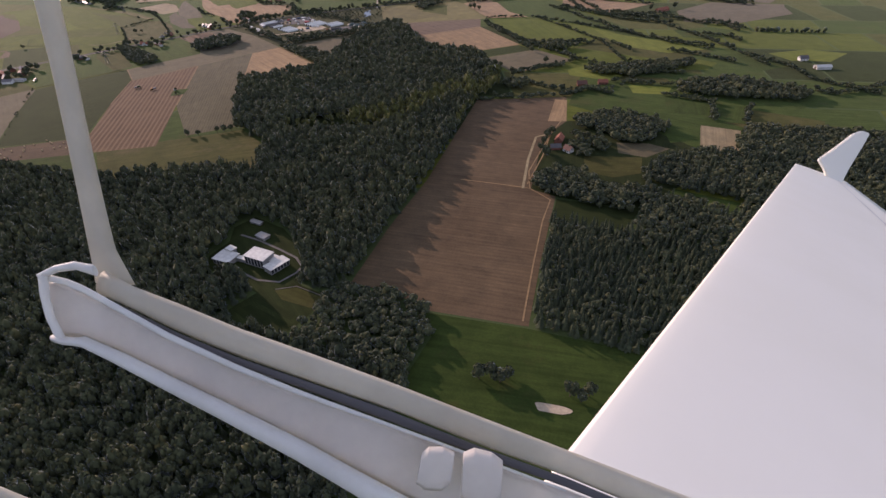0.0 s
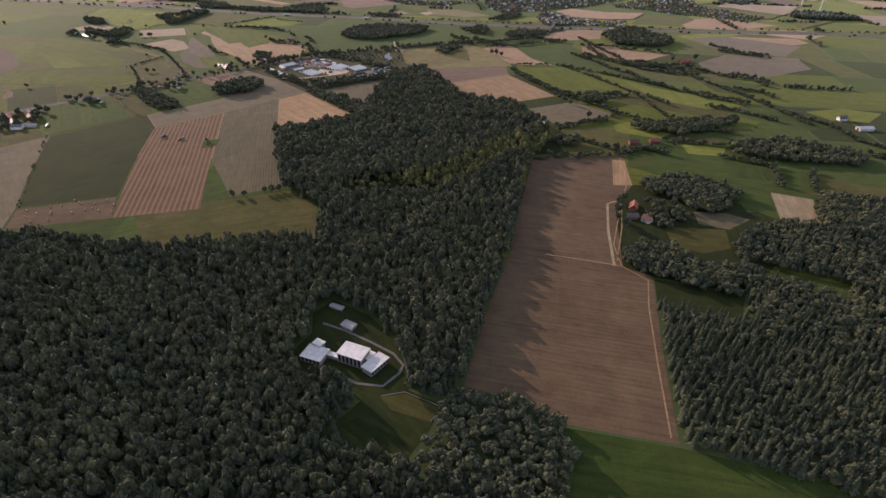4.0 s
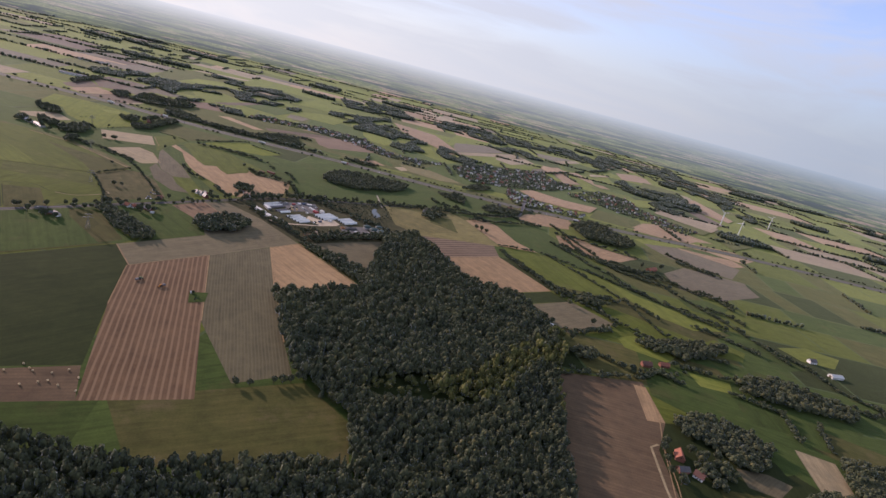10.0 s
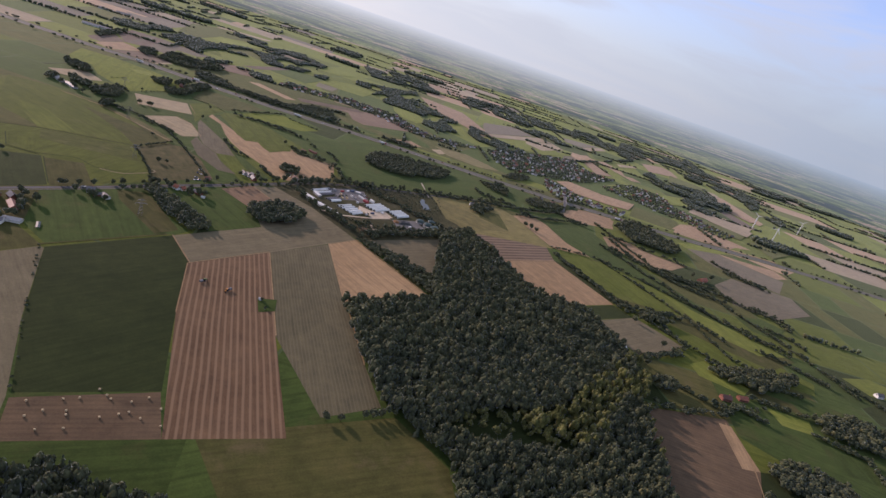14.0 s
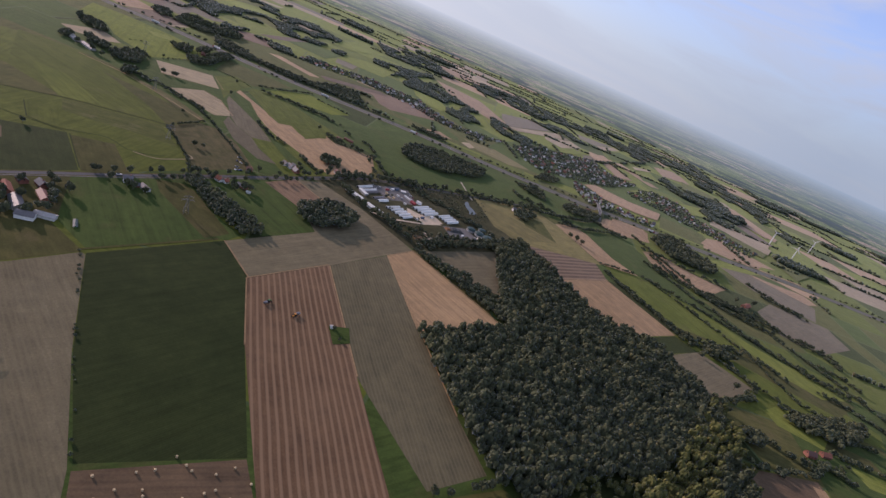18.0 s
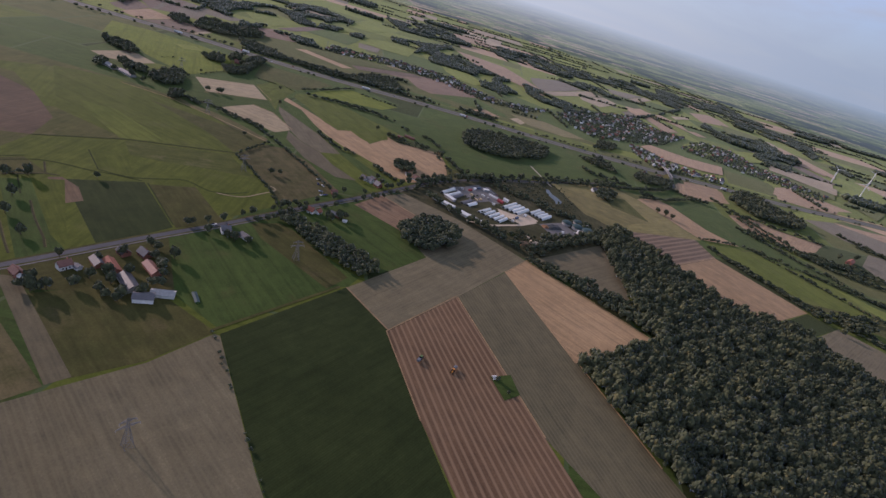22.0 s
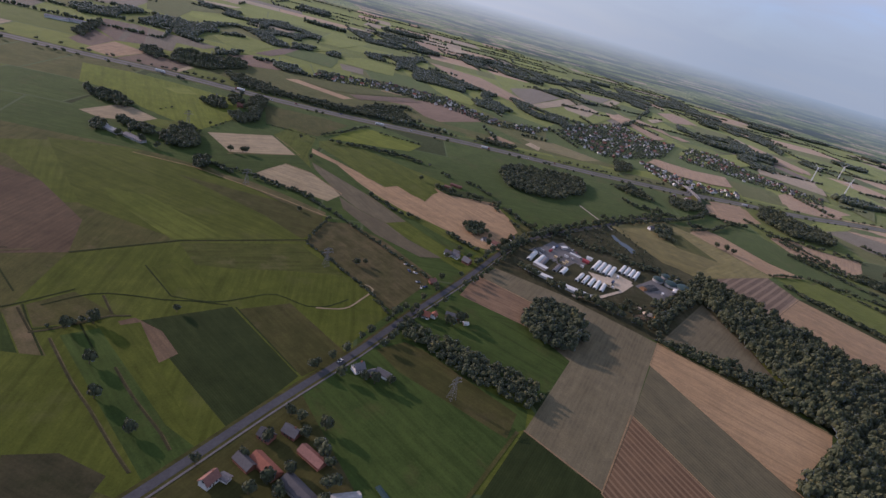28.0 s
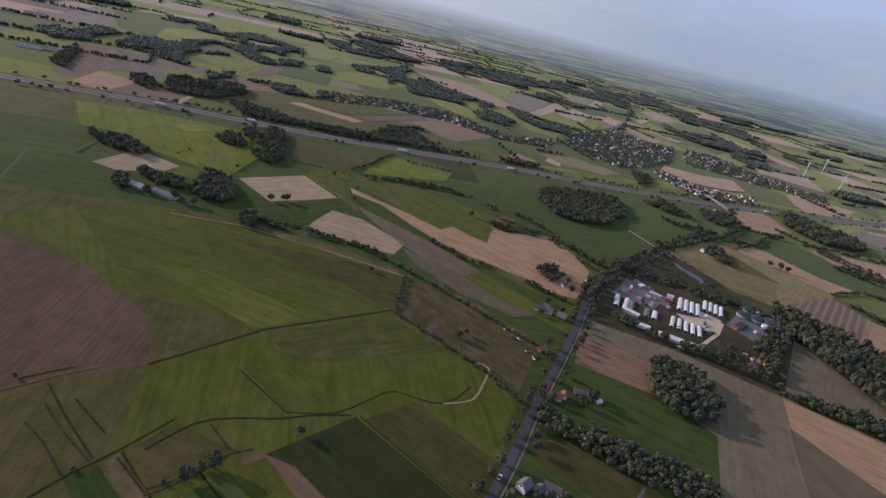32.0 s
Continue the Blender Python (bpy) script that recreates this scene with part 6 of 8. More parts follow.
for x, y, w in ((-56, 339, 6), (-46, 343, 6), (-30, 354, 6), (-24, 358, 6.5), (-18, 362, 6), (-412, 722, 7), (-404, 728, 5), (-378, 612, 6), (-365, 640, 7),
                (-330, 650, 7), (-326, 648, 8), (-319, 654, 9), (-314, 660, 7), (-356, 664, 6), (-360, 655, 5), (-395, 562, 6), (-388, 560, 7), (-377, 562, 6), (-346, 722, 5), (-330, 724, 6), (-336, 708, 6),
                (-268, 828, 7), (-250, 836, 8), (-246, 826, 7), (-262, 850, 6), (-286, 866, 10), (-278, 872, 9), (-282, 862, 8), (-291, 870, 7), (-296, 782, 6), (-320, 776, 6), (-304, 800, 6), (-440, 470, 9), (-434, 462, 8),
                (-448, 462, 8), (-430, 478, 8), (-420, 446, 7), (-474, 442, 9), (-468, 434, 9), (-462, 440, 8), (-478, 476, 6), (-446, 497, 7), (-456, 484, 6), (-426, 505, 7), (-415, 512, 8), (-437, 520, 7),
                (320, 405, 7), (324, 414, 8), (352, 400, 9), (360, 408, 8), (348, 412, 8), (354, 388, 9), (366, 396, 8), (372, 410, 8), (318, 388, 7), (316, 372, 7), (322, 360, 9), (306, 68, 9), (312, 71, 8), (318, 68, 9), (322, 72, 7), (356, 66, 8), (362, 63, 7),
                (366, 68, 8), (-710, 930, 8), (-702, 946, 9), (-736, 950, 8), (-745, 960, 7), (-680, 922, 9), (-660, 915, 8), (-630, 1180, 10), (-622, 1172, 9), (-640, 1176, 8), (-615, 1185, 9), (-650, 1188, 8), (-600, 1190, 8),
                (-640, 1168, 9), (-660, 1182, 8), (-120, 942, 7), (-60, 1010, 7), (60, 1090, 8), (130, 1000, 8), (140, 990, 9), (150, 985, 8), (232, 640, 7), (240, 632, 8), (216, 655, 7), (262, 598, 7), (300, 662, 8), (470, 1030, 8), (515, 1050, 9),
                (-480, 820, 5), (-520, 1080, 6), (-340, 1010, 7), (-200, 905, 8), (-190, 915, 7), (-214, 872, 6), (-232, 850, 6), (-238, 822, 6)):
    tree(x, y, w)

for x, y, w in ((-589, 960, 8), (-575, 964, 7.5), (-571, 966, 7.5), (-640, 1049, 5), (-494, 1000, 5)):
    tree(x, y, w)


# ---------------------------------------------------------------- houses
def house(x, y, turn, length, width, eaves, ridge, wall_mat, roof_mat, label, category="house", group="", windows=True, chimney=True):
    ob = thing("house" if category == "house" else category.replace(" ", "_"), x, y, 0.0, turn, label, category, group)
    length, width, eaves, ridge = length * 0.84, width * 0.84, eaves * 0.86, ridge * 0.84
    a, b = length / 2, width / 2
    bm = bmesh.new()
    ring0 = [bm.verts.new(p) for p in ((-a, -b, 0), (a, -b, 0), (a, b, 0), (-a, b, 0))]
    ring1 = [bm.verts.new(p) for p in ((-a, -b, eaves), (a, -b, eaves), (a, b, eaves), (-a, b, eaves))]
    top = [bm.verts.new((-a, 0, ridge)), bm.verts.new((a, 0, ridge))]
    for i in range(4):
        bm.faces.new((ring0[i], ring0[(i + 1) % 4], ring1[(i + 1) % 4], ring1[i]))
    bm.faces.new((ring1[3], ring1[0], top[0]))
    bm.faces.new((ring1[1], ring1[2], top[1]))
    part("wall", bm, wall_mat, ob)
    over, thick = 0.5, 0.28
    slope = (ridge - eaves) / b
    bm = bmesh.new()
    for s in (-1, 1):
        lo, hi = eaves - over * slope, ridge
        p = [(-a - over, s * (b + over), lo), (a + over, s * (b + over), lo), (a + over, 0, hi), (-a - over, 0, hi)]
        q = [bm.verts.new(c) for c in p] + [bm.verts.new((c[0], c[1], c[2] + thick)) for c in p]
        for f in ((0, 1, 2, 3), (4, 5, 6, 7), (0, 1, 5, 4), (1, 2, 6, 5), (3, 0, 4, 7)):
            bm.faces.new([q[i] for i in f])
    bmesh.ops.recalc_face_normals(bm, faces=bm.faces)
    part("roof", bm, roof_mat, ob)
    if chimney:
        bm = bmesh.new()
        box(bm, a * 0.4, a * 0.4 + 0.7, -0.35, 0.35, ridge - 0.5, ridge + 1.2)
        part("chimney", bm, BRICK, ob)
    if windows:
        n = max(2, int(length / 3.5))
        for s in (-1, 1):
            for i in range(n):
                wx = -a + (i + 0.5) * length / n
                bm = bmesh.new()
                box(bm, wx - 0.55, wx + 0.55, s * b - 0.05, s * b + 0.05, 0.9, 2.2)
                part("window", bm, GLASS_DARK, ob)
            bm = bmesh.new()
            box(bm, s * a - 0.05, s * a + 0.05, -0.6, 0.6, eaves + 0.2, eaves + 1.5)
            part("window", bm, GLASS_DARK, ob)
        bm = bmesh.new()
        box(bm, -0.5, 0.5, -b - 0.07, -b + 0.03, 0, 2.1)
        part("door", bm, BARK, ob)
    return ob


def barn(x, y, turn, length, width, eaves, ridge, wall_mat, roof_mat, label):
    ob = house(x, y, turn, length, width, eaves, ridge, wall_mat, roof_mat, label, "barn", windows=False, chimney=False)
    bm = bmesh.new()
    box(bm, -length * 0.42 - 0.06, -length * 0.42 + 0.02, -min(1.8, width * 0.3), min(1.8, width * 0.3), 0, min(3.4, eaves * 0.8))
    part("gate", bm, BARK, ob)
    return ob


house(-400, 571, 35, 9, 8, 4.2, 8.2, WALL, SLATE, "white rendered house with dark roof beside the road")
barn(-391, 569, 35, 9, 6, 2.6, 4.6, BRICK, SLATE, "low dark-roofed outbuilding beside the white house")
barn(-382, 570, -30, 12, 7, 3.0, 5.6, WALL, SLATE, "grey-roofed shed with a white gable")
house(-348, 655, -18, 8.5, 7, 3.4, 6.8, WALL, TILE_ORANGE, "white farmhouse with orange tiled roof")
house(-341, 657, 62, 6.5, 5.5, 3.2, 6.0, WALL, TILE_ORANGE, "white gabled house wing with orange roof")
barn(-324, 662, -14, 14, 7, 2.8, 5.2, BRICK, SLATE, "brick barn with dark roof behind the farmhouse")
barn(-313, 654, 10, 5, 4, 2.2, 3.2, SHEET, SHEET, "small pale metal shed behind the barn")
house(-339, 716, 20, 7.5, 6.5, 2.8, 6.0, BRICK, TILE, "small house with hipped orange tiled roof")
house(-318, 784, -35, 9, 7, 3.2, 6.6, WALL, SLATE, "dark-roofed white house among bushes")
house(-310, 781, -35, 9, 7, 3.6, 7.2, WALL, SLATE, "dark-roofed house with a white gable")
barn(-308, 792, -30, 8, 6, 2.6, 4.6, BRICK, SLATE, "dark low outbuilding behind the houses")
house(-299, 773, -40, 10, 8, 3.6, 8.0, BRICK, SLATE, "dark gabled brick house beside the road")
house(-257, 833, -35, 11, 7, 3.4, 7.0, WALL, TILE, "white house with red tiled roof")
house(-270, 842, 20, 6, 5, 3.0, 5.4, WALL, SLATE, "small white cottage beside the tan field")
house(-232, 862, 30, 7, 6, 3.2, 6.2, WALL, SLATE, "white house behind the road bend")
house(-468, 466, 60, 10, 7, 4.2, 7.8, WALL, TILE, "white house with red roof beside the road")
barn(-461, 469, -25, 6, 5, 2.6, 4.2, WALL, SLATE, "small pale garage beside the house")
house(-486, 447, -30, 10, 7, 3.4, 6.6, BRICK, TILE, "brick house with weathered red roof")
barn(-481, 444, -30, 5, 4, 2.4, 3.8, WALL, SHEET, "bright white garden shed")
house(-496, 423, 25, 11, 7, 3.4, 6.8, BRICK, SLATE, "brick cottage with dark roof")
barn(-492, 430, -20, 6, 4, 2.4, 3.6, WALL, SHEET, "small pale outbuilding beside the cottage")
barn(-454, 480, -40, 14, 8, 3.2, 6.0, BRICK, SLATE, "brick barn with dark brown roof")
barn(-443, 479, -42, 22, 9, 3.4, 6.6, BRICK, TILE_ORANGE, "long barn with rust-orange roof")
barn(-424, 466, -42, 24, 10, 3.6, 6.4, CONCRETE, SLATE, "long grey cattle shed on the farm")
barn(-407, 454, 20, 15, 10, 4.2, 6.4, WALL, SLATE, "wide dark-roofed hall with pale gable")
house(-434, 505, -30, 11, 8, 3.6, 7.4, BRICK, SLATE, "brick farmhouse with dark roof")
house(-447, 500, -30, 10, 8, 3.6, 7.0, BRICK, SLATE, "brick house with dark roof behind trees")
barn(-420, 489, -40, 20, 8, 3.2, 5.8, BRICK, TILE, "brown-red roofed stable beside the yard")
barn(-399, 464, 15, 18, 8, 3.0, 4.6, SHEET, CONCRETE, "long low shed with pale sheet roof")
barn(-379, 470, -55, 14, 3, 1.6, 2.0, MACHINE_GREEN, DOME, "row of covered silage bales")
house(333, 399, 80, 14, 9, 4.0, 8.6, BRICK, TILE_ORANGE, "brick farmhouse with bright red roof in the trees")
barn(330, 380, 15, 12, 8, 3.2, 6.4, BRICK, SLATE, "old brick barn among trees")
house(343, 376, -40, 10, 8, 3.6, 7.6, WALL, TILE, "white gabled house with red roof")
barn(226, 627, 25, 16, 9, 3.8, 5.6, SHEET, SHEET, "pale metal-roofed shed at the wood edge")
barn(236, 620, 25, 12, 9, 3.4, 5.0, WALL, SHEET, "white shed beside the wood")
barn(490, 1027, 45, 34, 11, 4, 8, BRICK, TILE_ORANGE, "long brick barn with orange roof in the fields")
barn(-723, 943, -28, 36, 10, 3.2, 5.4, CONCRETE, CONCRETE, "long grey pig shed among trees")
barn(-691, 930, -28, 34, 10, 3.2, 5.4, CONCRETE, SLATE, "long dark-roofed cattle shed")
barn(-740, 955, -28, 22, 10, 3.2, 5.4, SHEET, SHEET, "pale roofed shed of the farmstead")
house(-632, 1178, 20, 11, 9, 4, 8, BRICK, TILE, "brick farmhouse inside a ring of trees")
house(352, 576, 10, 14, 9, 4, 8, BRICK, TILE, "red-roofed farmhouse behind the maize field")
house(378, 588, 10, 14, 8, 3.6, 7, BRICK, TILE_ORANGE, "orange-roofed farm building behind the maize field")
house(652, 737, 15, 14, 9, 4, 8, WALL, SLATE, "pale house behind the long hedge")
barn(666, 700, 15, 24, 11, 4, 6.5, SHEET, SHEET, "pale barn among the pastures")
for x, y in ((-1077, 1520), (-1040, 1535), (-1270, 1860), (-1230, 1890)):
    barn(x, y, 12, 48, 20, 5, 7, SHEET, SLATE, "huge pale industrial hall far off")

tree(-585, 568, 7.5, "single leafy tree on the grazing strip")
tree(-573, 577, 7.5, "single leafy tree on the grazing strip")
tree(-543, 512, 7.5, "single leafy tree on the grazing strip")
tree(-516, 491, 7.5, "single leafy tree on the grazing strip")
tree(-558, 539, 7.5, "single leafy tree on the grazing strip")

barn(-301, 1003, -20, 11, 6, 3.2, 4.4, BRICK, TILE, "low brown field shed among trees")
barn(-291, 1017, -14, 11, 6, 3.2, 4.4, BRICK, TILE, "low brown field shed among trees")
barn(-284, 1014, -8, 11, 6, 3.2, 4.4, BRICK, TILE, "low brown field shed among trees")

house(207, 1243, 10, 13, 9, 3.8, 8, WALL, TILE, "white house beside the motorway bridge")
house(180, 1249, 60, 11, 8, 3.6, 7.4, BRICK, SLATE, "brick house beside the motorway bridge")
barn(175, 1207, 10, 18, 9, 3.5, 6, SHEET, SLATE, "shed behind the bridge houses")
house(26, 1017, 20, 12, 8, 3.8, 7.8, WALL, SLATE, "white house behind the dry field")

# the bridge that lifts the country road over the motorway
bridge = thing("road_bridge", 0, 0, 0, 0, "concrete road bridge over the motorway with grassy ramps", "bridge")
RAMP = [(230, 1208, 0.45), (233, 1228, 1.4), (237, 1256, 5.6), (240, 1276, 6.6), (245, 1322, 6.6), (248, 1342, 5.6), (252, 1370, 1.4), (254, 1390, 0.45)]


def ramp_strip(name, rows, half, drop, mat, label, foot=0.0):
    """A lane that rises and falls, with a body under it down to drop, or to the ground with spread feet."""
    bm = bmesh.new()
    rings = []
    for x, y, z in rows:
        low = 0.0 if foot else z - drop
        spread = half + foot * z
        rings.append([bm.verts.new(p) for p in ((x - half, y, z), (x + half, y, z), (x + spread, y, low), (x - spread, y, low))])
    for p, q in zip(rings, rings[1:]):
        for j in range(4):
            bm.faces.new((p[j], p[(j + 1) % 4], q[(j + 1) % 4], q[j]))
    bm.faces.new(rings[0][::-1]), bm.faces.new(rings[-1])
    bmesh.ops.recalc_face_normals(bm, faces=bm.faces)
    return part(name, bm, mat, bridge, label)


ramp_strip("deck", [(x, y, z + 0.12) for x, y, z in RAMP], 3.0, 0.5, ASPHALT_PALE, "grey asphalt lane")
ramp_strip("embankment", [(x, y, z - 0.1) for x, y, z in RAMP[:4]], 4.4, 0, FIELD["olive"], "grassy ramp", 1.5)
ramp_strip("embankment", [(x, y, z - 0.1) for x, y, z in RAMP[4:]], 4.4, 0, FIELD["olive"], "grassy ramp", 1.5)
for side in (-3.3, 3.3):
    ramp_strip("parapet", [(x + side, y, z + 1.2) for x, y, z in RAMP[2:6]], 0.2, 1.2, CONCRETE, "pale concrete parapet")
for py in (1284, 1299, 1314):
    bm = bmesh.new()
    px = 240 + 5 * (py - 1276) / 46
    box(bm, px - 2.4, px + 2.4, py - 0.5, py + 0.5, 0, 6.5)
    bmesh.ops.bevel(bm, geom=bm.edges[:], offset=0.15, segments=1, affect="EDGES")
    part("pier", bm, CONCRETE, bridge)

tree(-586, 567, 5.5, "small leafy tree beside the long ditch")
tree(-574, 577, 5.5, "small leafy tree beside the long ditch")
tree(-531, 604, 5.5, "small leafy tree beside the long ditch")
# the village: a few kinds of house, repeated
vr = random.Random(31)
KINDS_OF_HOUSE = []
for wall_mat, roof_mat, length, words in ((WALL, TILE, 11, "white village house with red tiled roof"), (BRICK, TILE, 13, "brick village house with red tiled roof"), (WALL, SLATE, 10, "white village house with dark roof"),
                                          (BRICK, SLATE, 14, "brick village house with dark roof"), (BRICK, TILE_ORANGE, 12, "brick village house with orange roof"), (WALL, TILE_ORANGE, 10, "white village house with orange roof")):
    KINDS_OF_HOUSE.append([house(0, 0, 0, length * 0.88, 7.2, 3.8, 7.2, wall_mat, roof_mat, words, group="village houses", windows=False), False])
built = []
for poly, count, near in ((VILLAGE, 92, 15), (EAST_STREET, 50, 15), (SOUTH_STREET, 36, 14), (HAMLET, 45, 18)):
    xs, ys = [p[0] for p in poly], [p[1] for p in poly]
    tries = placed = 0
    while placed < count and tries < 6000:
        tries += 1
        x, y = vr.uniform(min(xs), max(xs)), vr.uniform(min(ys), max(ys))
        if not inside(np.array([x]), np.array([y]), poly)[0] or abs(np.interp(x, mx, my) - y) < 42 or any((x - p) ** 2 + (y - q) ** 2 < near ** 2 for p, q in built):
            continue
        built.append((x, y))
        placed += 1
        slot = KINDS_OF_HOUSE[vr.choices(range(6), (32, 8, 40, 8, 2, 10))[0]]
        m = pose(x, y, 0, 0, 0, vr.choice((-20, 70)) + vr.uniform(-14, 14))
        if slot[1]:
            copy_thing(slot[0], m)
        else:
            slot[0].matrix_basis = m
            slot[1] = True
# small houses and outbuildings packed between them, too many to tell apart
bm = bmesh.new()
for poly, count in ((VILLAGE, 45), (EAST_STREET, 24), (SOUTH_STREET, 18), (HAMLET, 22)):
    xs, ys = [p[0] for p in poly], [p[1] for p in poly]
    placed = 0
    while placed < count:
        x, y = vr.uniform(min(xs), max(xs)), vr.uniform(min(ys), max(ys))
        if not inside(np.array([x]), np.array([y]), poly)[0] or abs(np.interp(x, mx, my) - y) < 42 or any((x - p) ** 2 + (y - q) ** 2 < 90 for p, q in built):
            continue
        built.append((x, y))
        placed += 1
        m = pose(x, y, 0, 0, 0, vr.choice((-20, 70)) + vr.uniform(-14, 14))
        a, b, eaves, ridge = vr.uniform(2.5, 4.5), vr.uniform(2.2, 3.2), vr.uniform(2.4, 3.4), vr.uniform(4.4, 5.8)
        lo = [bm.verts.new(m @ Vector(p)) for p in ((-a, -b, 0), (a, -b, 0), (a, b, 0), (-a, b, 0))]
        hi = [bm.verts.new(m @ Vector(p)) for p in ((-a, -b, eaves), (a, -b, eaves), (a, b, eaves), (-a, b, eaves))]
        top = [bm.verts.new(m @ Vector(p)) for p in ((-a, 0, ridge), (a, 0, ridge))]
        for k in range(4):
            bm.faces.new((lo[k], lo[(k + 1) % 4], hi[(k + 1) % 4], hi[k]))
        bm.faces.new((hi[3], hi[0], top[0])), bm.faces.new((hi[1], hi[2], top[1]))
        roof = vr.choice((1, 1, 2, 3))
        for f in (bm.faces.new((hi[0], hi[1], top[1], top[0])), bm.faces.new((hi[2], hi[3], top[0], top[1]))):
            f.material_index = roof
sheds = bpy.data.meshes.new("small_houses")
bm.to_mesh(sheds)
bm.free()
for m in (WALL, SLATE, TILE, SHEET):
    sheds.materials.append(m)
tagged(new("small_houses", sheds), "small white houses and sheds packed between gardens", "houses", kind="stuff")
village_spots = np.concatenate([scatter(VILLAGE, 9.6, wood_rng), scatter(EAST_STREET, 10.5, wood_rng), scatter(SOUTH_STREET, 10.5, wood_rng), scatter(HAMLET, 9.2, wood_rng)])
village_spots = clear_of_motorway(village_spots)
village_spots = np.array([s for s in village_spots if all((s[0] - p) ** 2 + (s[1] - q) ** 2 > 34 for p, q in built)])
plant_many("village_trees", village_spots, FAR_TREE, NEEDLE, "dark garden trees between the village houses", "trees", wood_rng, (3.5, 7), (0.65, 0.95))


# ---------------------------------------------------------------- white flat-roofed buildings in the glade
def prism(name, corners, z0, z1, mat, parent, label=""):
    n = len(corners)
    vs = [(x, y, z0) for x, y in corners] + [(x, y, z1) for x, y in corners]
    fs = [tuple(range(n))[::-1], tuple(range(n, 2 * n))] + [(i, (i + 1) % n, n + (i + 1) % n, n + i) for i in range(n)]
    bm = bmesh.new()
    q = [bm.verts.new(p) for p in vs]
    for f in fs:
        bm.faces.new([q[i] for i in f])
    bmesh.ops.recalc_face_normals(bm, faces=bm.faces)
    return part(name, bm, mat, parent, label)


def rect(x, y, turn, length, width):
    c, s = math.cos(radians(turn)), math.sin(radians(turn))
    return [(x + a * length / 2 * c - b * width / 2 * s, y + a * length / 2 * s + b * width / 2 * c) for a, b in ((-1, -1), (1, -1), (1, 1), (-1, 1))]


def flat_building(x, y, turn, length, width, height, label, windows=True):
    ob = thing("flat_building", x, y, 0, turn, label, "building")
    prism("wall", rect(0, 0, 0, length, width), 0, height, CONCRETE, ob)
    prism("roof", rect(0, 0, 0, length + 1.2, width + 1.2), height, height + 0.45, FLATROOF, ob, "pale flat roof slab")
    if windows:
        n = int(length / 2.6)
        for s in (-1, 1):
            for i in range(n):
                wx = -length / 2 + (i + 0.5) * length / n
                bm = bmesh.new()
                box(bm, wx - 0.8, wx + 0.8, s * width / 2 - 0.06, s * width / 2 + 0.06, 0.8, height - 0.5)
                part("window", bm, GLASS_DARK, ob)
    return ob


flat_building(106.5, 141.5, -10, 14, 11.5, 4.2, "low white flat-roofed building in the wood")
flat_building(106, 150, -20, 6, 4.5, 5.4, "small flat-roofed stair tower", False)
flat_building(131.5, 145, -12, 17, 11.5, 7.2, "white flat-roofed hall with tall dark windows")
flat_building(147, 141, 64, 16, 8, 4.2, "long low white flat-roofed wing")
flat_building(118, 143.5, -10, 8, 2.6, 3.0, "narrow glazed link between the buildings", False)
flat_building(141, 147, -20, 4, 7, 3.4, "low link roof between the halls", False)
barn(118, 175, -20, 11, 7, 2.6, 3.2, CONCRETE, CONCRETE, "small grey shed in the glade")
barn(103, 193, -14, 12, 4, 2.2, 2.7, CONCRETE, CONCRETE, "long low shed at the edge of the glade")
ribbon("path", curve_through([(114, 132), (126, 130), (140, 125), (156, 126), (163, 138), (164, 146), (155, 155), (137, 163), (116, 171), (99, 175)]), 1.9, 0.26, ASPHALT_PALE, "grey paved path through the glade", "path")
ribbon("path", [(157, 118), (170, 124), (194, 117), (190, 105)], 0.7, 0.3, ASPHALT_PALE, "pale bank wall round the pool", "path")
hollow = [(347 + 9.5 * math.cos(k * math.pi / 12) * (1 + 0.16 * math.sin(3 * k * math.pi / 12 + 1)), 55.5 + 3.6 * math.sin(k * math.pi / 12) * (1 + 0.22 * math.cos(2 * k * math.pi / 12)) - 0.02 * 9.5 * math.cos(k * math.pi / 12), 0.30) for k in range(24)]
bunker = link_mesh("sand_bunker", hollow, [range(24)], SAND)
tagged(bunker, "pale sand hollow in the mown meadow", "sand bunker", kind="structure")


